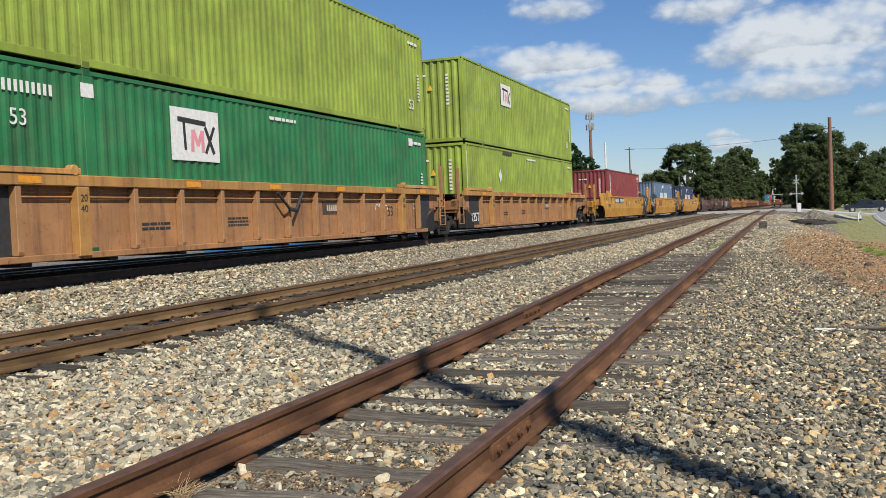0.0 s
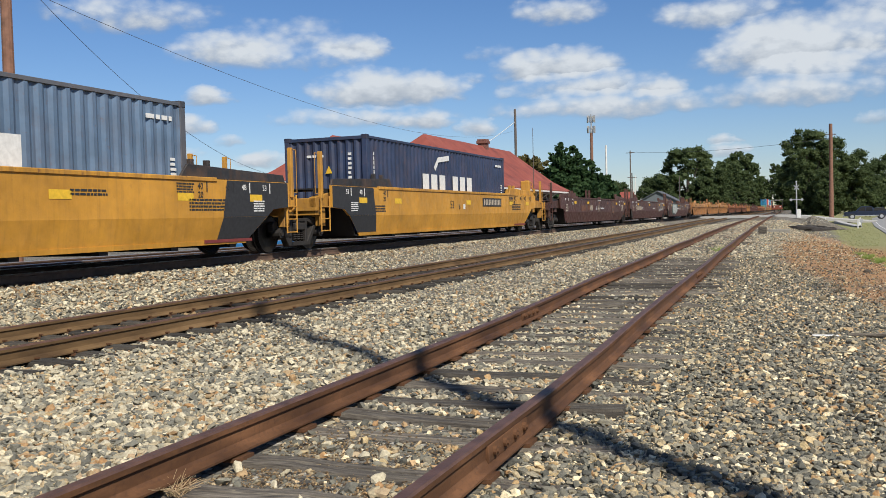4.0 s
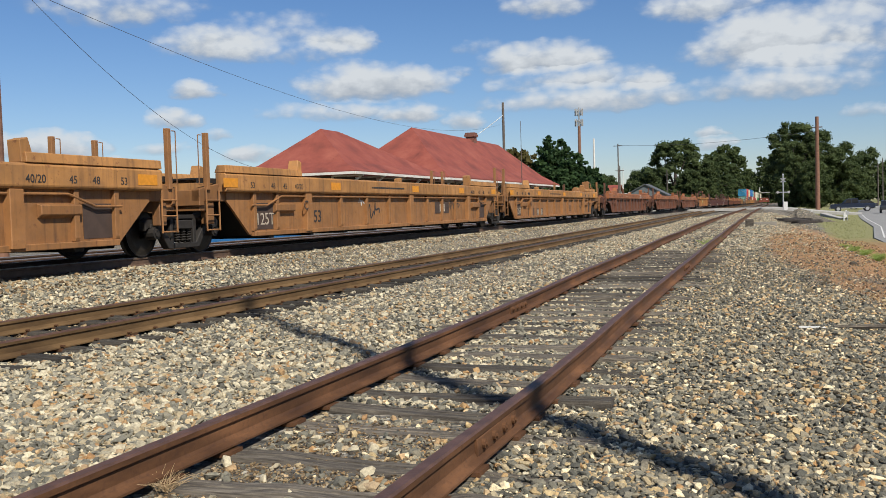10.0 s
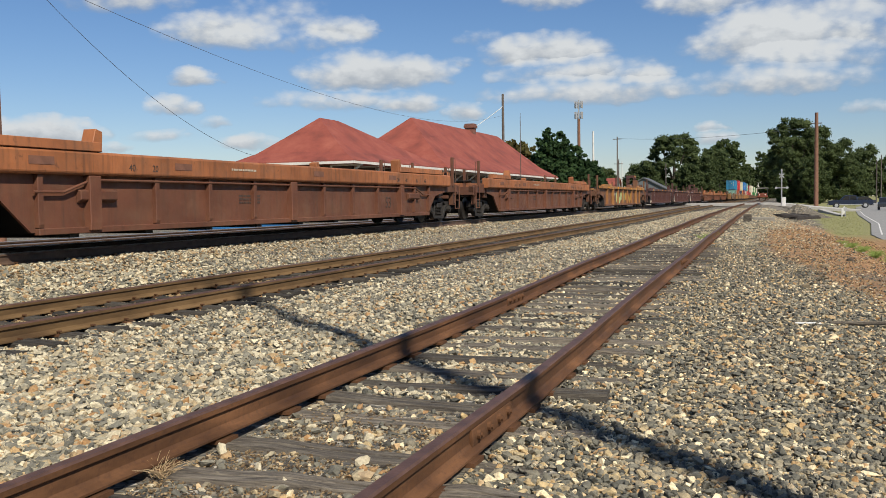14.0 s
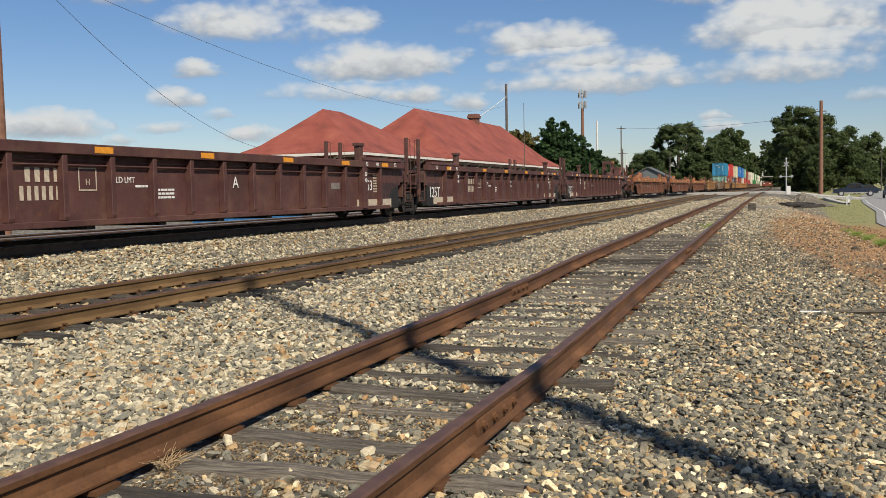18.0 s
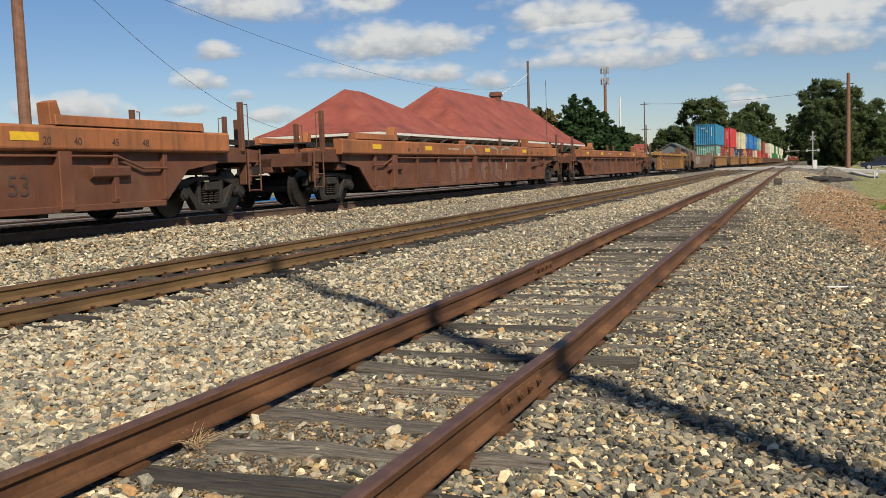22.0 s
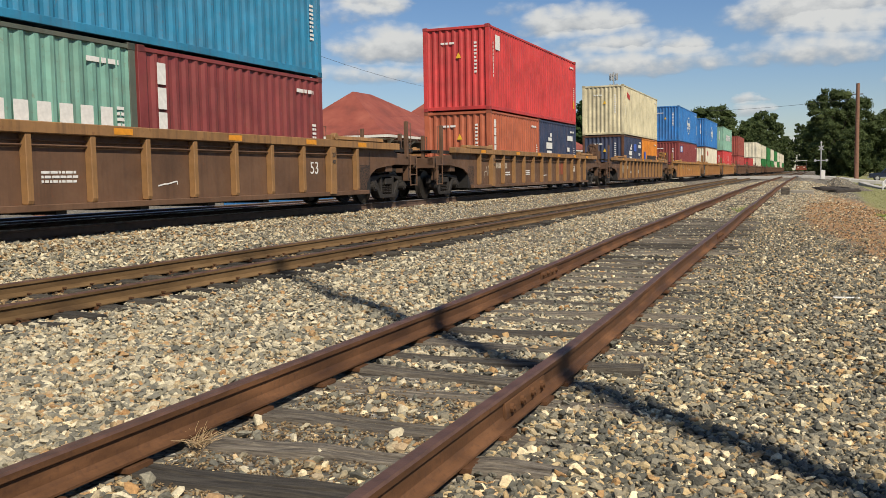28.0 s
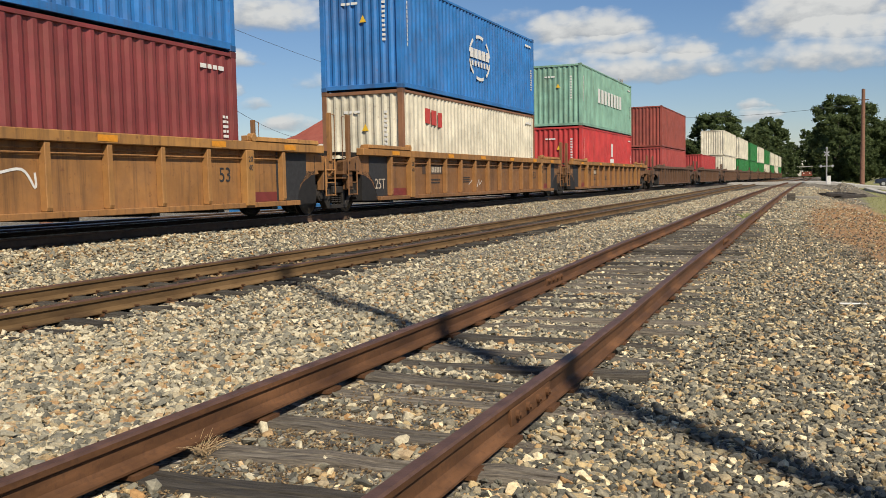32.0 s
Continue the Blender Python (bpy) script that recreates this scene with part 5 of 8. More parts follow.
def char_bars(k, y0, y1, z, h, n, material, lift=0.0, fill=0.52):
    """A row of n characters between y0 and y1 on the side of a car, each a plain bar."""
    step = (y1 - y0) / n
    me = mesh_of(f"char_{h}_{step:.3f}_{fill}_{material.name}", material, lambda bm: box(bm, 0, 0.003, -step * fill / 2, step * fill / 2, -h / 2, h / 2))
    for i in range(n):
        part("stencil", me, CAR[k], (FACE[CARS[k][0]] + 0.001 + lift, y0 + step * (i + 0.5), z))


def piece(k, y0, y1, z0, z1, paints, seed, label, forms, wide, x=None):
    """A sprayed piece: letters as bent bands, each a dark edge with a paler band on it."""
    fill, line = paints
    r = random.Random(seed)
    x = FACE[CARS[k][0]] + 0.003 if x is None else x
    step = (y1 - y0) / len(forms)
    fold = CARS[k][0] == "smooth"
    for i, form in enumerate(forms):
        m = wide / 2
        pts = glide([(y0 + step * i + m * 0.3 + (step - m * 0.6) * (u + r.uniform(-.08, .08)), z0 + m + (z1 - z0 - 2 * m) * min(1, max(0, v + r.uniform(-.06, .06)))) for u, v in STROKES[form]])
        dx = 0.0012 * i
        if line is None:
            part("graffiti", mesh_of(f"piece_{seed}_{i}", fill, lambda bm: stroke(bm, pts, wide, x + dx, x + dx + 0.001, fold)), CAR[k], label=label)
            continue
        edge = part("graffiti", mesh_of(f"piece_{seed}_{i}", line, lambda bm: stroke(bm, pts, wide, x + dx, x + dx + 0.0005, fold)), CAR[k], label=label)
        part("graffiti_fill", mesh_of(f"piece_fill_{seed}_{i}", fill, lambda bm: stroke(bm, pts, wide * 0.82, x + dx + 0.0005, x + dx + 0.0009, fold)), edge)


# lime and green double stack
for k in (0, 1):
    mark_post(k, False)
    flat_sign("number_panel", 2.2, 1.0, 1.0, 0.3, 1.304, PRIMER, CAR[k], "dark panel with worn numbers")
    big_marks(CAR[k], 1.309, 2.2, 1.0, 0.15, 6, MARK_PALE)
    scrawl(k, 5.0, 1.0, 0.8, 0.3, 3 + k, MARK_WHITE, n=7)
lettering("125T", 0.42, MARK_WHITE, CAR[1], Matrix.Translation((1.311, -7.87, 0.62)) @ SIDE)
scrawl(1, -7.87, 1.02, 0.8, 0.3, 9, MARK_WHITE, n=12)
scrawl(1, -2.2, 0.95, 0.6, 0.4, 10, MARK_WHITE)
part("chain", mesh_of("hanging_hose", MARK_BLACK, lambda bm: (tube(bm, (1.47, -0.55, 1.33), (1.5, -0.12, 0.98), 0.03, 8), tube(bm, (1.5, -0.12, 0.98), (1.5, 0.12, 0.95), 0.045, 8), tube(bm, (1.5, 0.12, 0.95), (1.47, 0.5, 1.33), 0.03, 8))), CAR[0], label="black hose hanging in a loop")

# bright yellow smooth cars
for k, y53, letter in ((2, -0.73, "A"), (3, -1.04, "C"), (4, -1.0, "B")):
    reflectors(k, (-7.5, -5.3, -0.3 + 0.9, 2.6, 5.6, 7.9), 1.16, 0.45, 0.14, False, MARK_YELLOW)
    word(k, "53", 0.36, y53, 1.07, MARK_BLACK)
    word(k, letter, 0.22, y53 + 0.7, 1.0, MARK_BLACK)
    small_print(CAR[k], 1.424, 6.3, 1.02, 1.2, 0.24, 4, MARK_BLACK, k)
    small_print(CAR[k], 1.424, 5.6, 1.32, 0.5, 0.2, 4, MARK_BLACK, k + 3)
    small_print(CAR[k], 1.424, -6.6, 0.95, 0.9, 0.2, 3, MARK_BLACK, k + 9)
    small_print(CAR[k], 1.424, 3.2, 1.2, 0.8, 0.12, 2, MARK_BLACK, k + 19)
    for e in (-1, 1):
        for y1, t in ((6.12, "40"), (7.0, "45"), (7.55, "48"), (8.3, "53")):
            black = e in (CARS[k][5].get("dark_ends") or ()) and y1 > 7.1
            word(k, t, 0.16, e * y1 - 0.08, 1.36, MARK_WHITE if black else MARK_BLACK, 0.003)
            flat_sign("tick_mark", e * y1 + 0.12, 1.36, 0.03, 0.2, 1.427, MARK_WHITE if black else MARK_BLACK, CAR[k])
        word(k, "20", 0.16, e * 6.12 - 0.08, 1.2, MARK_BLACK, 0.003)
    for e in CARS[k][5]["dark_ends"]:
        small_print(CAR[k], 1.428, e * 8.0, 1.0, 0.4, 0.24, 5, MARK_WHITE, k + 30)
    flat_sign("red_sill", 7.0, 0.335, 1.6, 0.06, 1.358, RED_BAND, CAR[k], "dull red sill stripe")
    flat_sign("placard", y53 + 1.15, 1.02, 0.2, 0.17, 1.424, MARK_WHITE, CAR[k])
flat_sign("number_panel", -3.24, 1.27, 3.3, 0.32, 1.424, MARK_BLACK, CAR[2], "black panel with a pale number row")
char_bars(2, -4.75, -3.55, 1.27, 0.24, 4, MARK_WHITE, 0.006)
char_bars(2, -3.2, -1.72, 1.27, 0.24, 6, MARK_WHITE, 0.006)
word(2, "next", 0.2, 3.85, 1.32, MARK_BLACK)
word(2, "load", 0.2, 3.85, 1.14, MARK_BLACK)
word(2, "any", 0.2, 5.1, 1.3, MARK_BLACK)
word(2, "road", 0.2, 5.1, 1.12, MARK_BLACK)
for turn, mat in ((38, MARK_RED), (-38, MARK_BLUE)):
    part("emblem", mesh_of(f"crossed_bar_{turn}", mat, lambda bm: box(bm, 0, 0.003, -0.26, 0.26, -0.045, 0.045)), CAR[2], Matrix.Translation((1.425 + 0.001 * (turn < 0), 4.48, 1.25)) @ Matrix.Rotation(radians(turn), 4, "X"))
for y, w in ((-4.75, 0.5), (-4.12, 0.5), (-3.4, 0.56)):
    flat_sign("emblem", y, 1.13, w, 0.46, 1.424, SPRAY_RED, CAR[3], "dull red painted emblem")
flat_sign("number_panel", 3.2, 1.18, 2.2, 0.3, 1.424, MARK_BLACK, CAR[4], "black panel with a pale number row")
char_bars(4, 2.2, 4.2, 1.18, 0.2, 11, MARK_PALE, 0.006)
lettering("125T", 0.36, MARK_WHITE, CAR[3], Matrix.Translation((1.43, -8.6, 1.05)) @ SIDE)
scrawl(2, 8.35, 1.12, 0.9, 0.22, 12, FADED_GREY, n=9)

SPRAY_PALE = plain("silver_spray", (0.5, 0.5, 0.47), 0.6, 0, 0.3, 14)
SPRAY_DARK = plain("dark_spray", (0.06, 0.07, 0.07), 0.8, 0, 0.3, 9, 0.05)


def emblem(k, y, z, r):
    """A round worn emblem: a pale ring with a cross inside."""
    x = FACE[CARS[k][0]] + 0.002
    root = part("emblem", mesh_of(f"emblem_disc_{r}", PRIMER, lambda bm: prism(bm, [(1.15 * r * math.cos(math.pi * i / 16), r * math.sin(math.pi * i / 16)) for i in range(32)], "x", 0, 0.003)), CAR[k], (x, y, z), "round worn orange-brown emblem")
    part("emblem_cross", mesh_of(f"emblem_cross_{r}", GHOST, lambda bm: (box(bm, 0, 0.002, -0.1 * r, 0.1 * r, -0.6 * r, 0.6 * r), box(bm, 0, 0.002, -0.7 * r, -0.12 * r, -0.1 * r, 0.1 * r), box(bm, 0, 0.002, 0.12 * r, 0.7 * r, -0.1 * r, 0.1 * r))), root, (0.004, 0, 0))
    def ring(bm):
        for i in range(32):
            a, b = math.pi * i / 16, math.pi * (i + 0.62) / 16
            prism(bm, [(1.15 * r * f * math.cos(c), r * f * math.sin(c)) for f, c in ((0.78, a), (0.95, a), (0.95, b), (0.78, b))], "x", 0, 0.002)
    part("emblem_ring", mesh_of(f"emblem_ring_{r}", GHOST, ring), root, (0.004, 0, 0))


# dark brown smooth cars
def oval_mark(k, y, z, ry, rz):
    """A painted ring with lines of print inside."""
    x = FACE[CARS[k][0]] + 0.002

    def draw(bm):
        for i in range(20):
            a0, a1 = math.pi * i / 10, math.pi * (i + 1) / 10
            prism(bm, [(ry * f * math.cos(c), rz * f * math.sin(c)) for f, c in ((0.86, a0), (1, a0), (1, a1), (0.86, a1))], "x", 0, 0.003)
    part("stencil", mesh_of(f"oval_{ry}_{rz}", MARK_PALE, draw), CAR[k], (x, y, z), "ring-shaped stencil")
    small_print(CAR[k], x, y, z, ry * 1.1, rz * 0.9, 3, MARK_PALE, 77)


for k, letter, ya in ((5, "A", -0.64), (6, "C", -3.58), (7, "B", 0.56)):
    reflectors(k, {5: (-6.0, -2.89, 5.62, 8.6), 6: (-5.65, -0.1, 5.6, 8.4), 7: (-6.0, -2.87, -0.46, 5.42)}[k], 1.27, 0.45, 0.13, False, MARK_YELLOW)
    reflectors(k, {5: (0.12, 2.74), 6: (-2.7, 2.6), 7: (-7.4, 2.1)}[k], 1.27, 0.35, 0.12, False, GHOST)
    word(k, "53", 0.5, -8.5 if k == 7 else -7.9, 0.98, MARK_PALE)
    word(k, letter, 0.32, ya, 0.97, MARK_WHITE)
    oval_mark(k, -0.06 if k == 5 else -6.52 if k == 6 else -0.21, 0.97, 0.2, 0.17)
    small_print(CAR[k], 1.424, {5: 1.05, 6: 2.2, 7: -1.2}[k], 0.99, 1.1, 0.09, 1, MARK_WHITE, k)
    small_print(CAR[k], 1.424, 7.7, 1.02, 0.6, 0.35, 6, MARK_PALE, k + 3)
    small_print(CAR[k], 1.424, -4.2 if k == 5 else -1.0, 1.46, 0.9, 0.06, 1, MARK_WHITE, k + 7)
    char_bars(k, *{5: (-0.35, 0.55), 6: (-0.7, 0.3), 7: (-0.9, 0.2)}[k], 1.45, 0.09, 11, MARK_WHITE)
    for e in (-1, 1):
        for y1, t in ((6.6, "40"), (7.6, "45"), (8.15, "48")):
            word(k, t, 0.17, e * y1, 1.4, MARK_WHITE)
        word(k, "20", 0.17, e * 6.6, 1.2, MARK_WHITE)
GHOST_ORANGE = plain("worn_orange_letters", (0.17, 0.075, 0.04), 0.75, 0, 0.3, 4)
char_bars(5, -4.61, -3.37, 0.99, 0.27, 4, GHOST_ORANGE, 0, 0.72)
char_bars(5, -3.16, -2.45, 1.0, 0.27, 3, GHOST_ORANGE)
char_bars(5, -2.4, -1.69, 1.0, 0.27, 3, MARK_PALE)
char_bars(6, -6.19, -5.35, 1.0, 0.26, 4, MARK_PALE)
char_bars(6, -5.23, -4.03, 1.0, 0.26, 6, MARK_PALE)
char_bars(7, 1.39, 2.4, 0.94, 0.26, 4, GHOST_ORANGE, 0, 0.72)
char_bars(7, 2.6, 4.1, 0.94, 0.26, 6, FADED_GREY)
flat_sign("placard", -7.3, 0.68, 0.75, 0.3, 1.424, PRIMER, CAR[7], "dark square of worn stencils")
emblem(5, 4.32, 1.06, 0.4)
emblem(6, 4.04, 1.05, 0.38)
piece(6, 5.0, 7.4, 0.8, 1.5, (SPRAY_GREY, None), 210, "white sprayed looping letters", ("hook", "ess", "loop", "zig", "arch", "ess"), 0.035)
scrawl(6, 6.3, 0.82, 2.2, 0.3, 21, SPRAY_GREY, n=12, r0=0.02)
scrawl(6, 2.06, 1.2, 2.2, 0.35, 22, FADED_GREY, n=12)
piece(7, -5.55, -1.9, 0.34, 1.5, (SPRAY_TEAL, SPRAY_DARK), 300, "teal sprayed outline behind the letters", ("arch", "loop", "hook", "arch"), 0.55)
piece(7, -5.4, -2.05, 0.4, 1.46, (SPRAY_PALE, SPRAY_DARK), 301, "large silver-grey sprayed letters edged in black", ("loop", "arch", "hook", "loop", "hook", "arch"), 0.33, 1.434)
scrawl(7, -6.14, 0.92, 0.7, 0.3, 23, SPRAY_TEAL, n=8)
scrawl(7, -1.6, 1.0, 0.5, 0.7, 26, SPRAY_TEAL, n=8)
scrawl(7, -6.9, 1.15, 1.9, 0.55, 27, GHOST_ORANGE, n=14)
scrawl(7, 2.0, 1.24, 1.9, 0.22, 24, MARK_WHITE, n=9, r0=0.016)
scrawl(7, 6.6, 1.05, 1.6, 0.5, 25, FADED_GREY, n=10)

# orange-yellow ledge cars
for k, letter, y53 in ((8, "A", 1.35), (9, "C", -5.14), (10, "B", 2.65)):
    for y, t in ((-8.15, "53"), (-7.34, "48"), (-6.84, "45"), (-6.23, "40/20"), (6.2, "40/20"), (6.95, "45"), (7.45, "48"), (8.1, "53")):
        lettering(t, 0.17, MARK_BLACK, CAR[k], Matrix.Translation((1.474, y, 1.3)) @ SIDE)
    reflectors(k, (-8.95, -4.4, 0.8, 5.0, 8.7), 1.34, 0.5, 0.18)
    word(k, "53", 0.4, y53, 0.62, MARK_BLACK)
    word(k, letter, 0.3, -5.93, 0.88, MARK_BLACK, 0.14)
    small_print(CAR[k], 1.474, -1.2, 1.34, 2.2, 0.07, 1, MARK_BLACK, k)
    for y in (-7.5, 7.6):
        flat_sign("dark_patch", y, 0.67, 0.66, 0.55, 1.334, PRIMER, CAR[k], "dark primer square")
scrawl(9, -1.98, 0.72, 0.8, 0.5, 31, MARK_BLACK, n=10, r0=0.02)
scrawl(9, 4.62, 0.87, 1.1, 0.3, 35, PRIMER, n=11, r0=0.02)
scrawl(9, -2.6, 0.95, 0.5, 0.25, 32, MARK_WHITE, n=6)
for k, ya, yb in ((8, -4.66, -3.2), (10, -5.4, -3.84)):
    flat_sign("number_panel", ya, 0.52, 1.1, 0.34, 1.334, PRIMER, CAR[k], "dark panel with worn letters")
    flat_sign("number_panel", yb, 0.5, 1.15, 0.34, 1.334, PRIMER, CAR[k], "dark panel with pale numbers")
    char_bars(k, ya - 0.45, ya + 0.4, 0.52, 0.22, 4, GHOST, 0.005)
    char_bars(k, yb - 0.5, yb + 0.5, 0.5, 0.24, 6, MARK_PALE, 0.005)
flat_sign("number_panel", 3.4, 0.78, 1.3, 0.36, 1.334, PRIMER, CAR[9], "dark panel with worn numbers")
big_marks(CAR[9], 1.339, 3.4, 0.78, 0.24, 3, MARK_PALE)
word(9, "125T", 0.36, -7.5, 0.6, MARK_PALE, 0.006)
word(10, "125T", 0.36, -7.5, 0.58, MARK_PALE, 0.006)
scrawl(10, 5.6, 0.78, 1.0, 0.4, 33, MARK_BLACK, n=9, r0=0.02)
scrawl(10, -2.2, 1.34, 0.6, 0.2, 34, MARK_BLACK, n=7, r0=0.018)

# rust-brown ledge cars
for k in (11, 12, 13, 18, 19, 20):
    word(k, "53", 0.42, 4.97, 0.66, PRIMER)
    for y, t in ((-6.0, "40"), (-5.4, "20"), (5.4, "20"), (6.0, "40"), (6.8, "45"), (7.5, "48")):
        lettering(t, 0.16, PRIMER, CAR[k], Matrix.Translation((1.474, y, 1.3)) @ SIDE)
    reflectors(k, (-8.0, -4.6, 0.6, 5.0), 1.36, 0.5, 0.12, True, MARK_YELLOW if k > 17 else GHOST)
    small_print(CAR[k], 1.334, -2.2, 0.78, 0.8, 0.2, 3, PRIMER, k)
    small_print(CAR[k], 1.474, -2.6, 1.36, 0.9, 0.07, 1, MARK_PALE, k)
piece(11, 4.05, 4.85, 1.2, 1.5, (MARK_WHITE, None), 41, "small white sprayed tag", ("zig", "hook", "zig"), 0.03, 1.474)
scrawl(12, 3.2, 1.34, 0.5, 0.2, 42, MARK_WHITE, n=6)
char_bars(20, -5.94, -5.54, 0.6, 0.28, 2, PRIMER, 0, 0.6)
char_bars(20, -5.44, -4.39, 0.59, 0.28, 6, PRIMER, 0, 0.6)
for q in range(5):
    scrawl(18, -5.3 + 1.55 * q, 0.92 - 0.03 * q, 0.95, 0.22, 430 + q, SPRAY_GREY, n=9)
scrawl(18, -6.67, 0.66, 0.5, 0.5, 44, MARK_PALE, n=7)
scrawl(18, 1.5, 0.78, 0.6, 0.6, 46, MARK_PALE, n=9)
GREY_EDGE = plain("pale_spray_edge", (0.3, 0.27, 0.23), 0.7, 0, 0.3, 5)
piece(19, -2.9, 3.1, 0.34, 1.13, (GHOST, FADED_GREY), 400, "faded brown sprayed letters with grey edges", ("ess", "arch", "loop", "hook"), 0.3)
for y in (-1.2, 1.1, 2.7):
    piece(19, y - 0.75, y + 0.75, 1.19, 1.5, (GREY_EDGE, None), 410 + int(y * 10), "grey sprayed arc on the top rail", ("arch",), 0.07, 1.4725)
scrawl(19, 2.9, 0.8, 0.5, 0.5, 45, MARK_WHITE, n=5)

# yellow-brown graffiti car, maroon cars, dull brown cars
mark_post(14, False)
piece(14, -3.6, 0.0, 0.36, 1.3, (PALE_GREEN, SPRAY_TEAL), 500, "pale green sprayed bubble letters", ("loop", "hook", "arch", "loop"), 0.46)
piece(14, 0.2, 3.75, 0.36, 1.26, (SPRAY_YELLOW, SPRAY_RED), 510, "dull yellow sprayed letters with red edges", ("arch", "loop", "hook", "arch"), 0.52)
flat_sign("number_panel", -4.4, 1.02, 1.5, 0.26, 1.304, PRIMER, CAR[14], "dark panel with worn numbers")
big_marks(CAR[14], 1.309, -4.4, 1.02, 0.17, 9, MARK_PALE)
for k, letter in ((15, "A"), (16, "C"), (17, "B")):
    mark_post(k, True, letter)
    char_bars(k, -4.95, -4.2, 1.05, 0.21, 4, MARK_PALE)
    char_bars(k, -5.05, -4.2, 0.78, 0.21, 6, MARK_PALE)
    part("stencil", mesh_of("square_stencil", MARK_PALE, lambda bm: (box(bm, 0, 0.003, -0.2, 0.2, 0.16, 0.18), box(bm, 0, 0.003, -0.2, 0.2, -0.18, -0.16), box(bm, 0, 0.003, -0.2, -0.18, -0.16, 0.16), box(bm, 0, 0.003, 0.18, 0.2, -0.16, 0.16))), CAR[k], (1.305, -3.63, 0.99), "square outlined stencil")
    word(k, "H", 0.14, -3.63, 0.94, MARK_PALE)
    word(k, "LD LMT", 0.14, -2.75, 0.98, MARK_WHITE)
    small_print(CAR[k], 1.305, -2.3, 0.88, 0.4, 0.07, 1, MARK_WHITE, k)
    for y, t in ((-8.3, "53"), (-7.1, "48"), (-6.45, "45"), (6.45, "45"), (7.1, "48"), (8.3, "53")):
        lettering(t, 0.15, MARK_WHITE, CAR[k], Matrix.Translation((1.454, y, 1.445)) @ SIDE)
    flat_sign("placard", 4.9, 0.88, 0.45, 0.16, 1.304, FADED_GREY, CAR[k])
    for e in (-1, 1):
        flat_sign("pale_patch", e * 7.2, 0.42, 2.2, 0.22, 1.304, MARK_PALE, CAR[k], "scuffed pale paint patch")
        small_print(CAR[k], 1.304, e * 7.3, 0.95, 0.35, 0.5, 7, MARK_PALE, k)
for k in (16, 17):
    lettering("125T", 0.46, MARK_WHITE, CAR[k], Matrix.Translation((1.311, -8.2, 0.67)) @ SIDE)
mark_post(21, True)
char_bars(21, -6.0, -5.45, 0.91, 0.24, 4, MARK_WHITE)
char_bars(21, -5.17, -4.55, 0.91, 0.24, 5, MARK_WHITE)
for q in range(4):
    scrawl(21, -4.4 + 1.6 * q, 1.02 - 0.04 * q, 1.3, 0.16, 510 + q, MARK_WHITE, n=6, r0=0.014)
scrawl(21, 5.7, 0.55, 0.6, 0.5, 52, MARK_WHITE, n=9)
scrawl(21, -8.0, 0.97, 0.7, 0.4, 53, FADED_GREY, n=12)
scrawl(21, -6.96, 0.97, 0.5, 0.5, 54, FADED_GREY, n=9)
flat_sign("placard", -8.39, 0.63, 0.24, 0.28, 1.304, MARK_PALE, CAR[21])
piece(22, -6.4, -3.4, 0.5, 1.42, (SPRAY_GREY, FADED_GREY), 600, "washed-out grey sprayed letters", ("loop", "hook", "loop", "arch"), 0.26)
scrawl(22, 2.5, 1.05, 1.2, 0.4, 54, MARK_PALE, n=8)
reflectors(22, (-5, 0, 5), 1.36, 0.4, 0.1, False, MARK_ORANGE)
for k in (23, 24, 25):
    mark_post(k, True)
    big_marks(CAR[k], 1.304, -4.9, 1.0, 0.19, 9, MARK_PALE)
    scrawl(k, -6.4, 0.85, 0.6, 0.6, 60 + k, MARK_PALE, n=8)
    scrawl(k, 0.6, 0.62, 0.5, 0.08, 90 + k, MARK_WHITE, n=4)
big_marks(CAR[24], 1.305, 3.4, 0.9, 0.5, 3, SPRAY_RED, "emblem", 0.3, 0.7)
for k in (26, 27, 28):
    mark_post(k, False)
    flat_sign("number_panel", -4.4, 1.05, 1.6, 0.26, 1.304, PRIMER, CAR[k], "dark panel with pale numbers")
    big_marks(CAR[k], 1.309, -4.4, 1.05, 0.17, 9, MARK_PALE)
    for e in (-1, 1):
        flat_sign("red_sill", e * 6.9, 0.46, 1.2, 0.19, 1.304, RED_BAND, CAR[k], "dull red painted lower edge")
scrawl(26, -0.2, 0.9, 2.6, 0.4, 71, MARK_WHITE, n=13, r0=0.018)
scrawl(27, -1.0, 0.7, 1.2, 0.4, 72, MARK_WHITE, n=7)
lettering("25T", 0.36, MARK_PALE, CAR[27], Matrix.Translation((1.311, -7.87, 0.66)) @ SIDE)


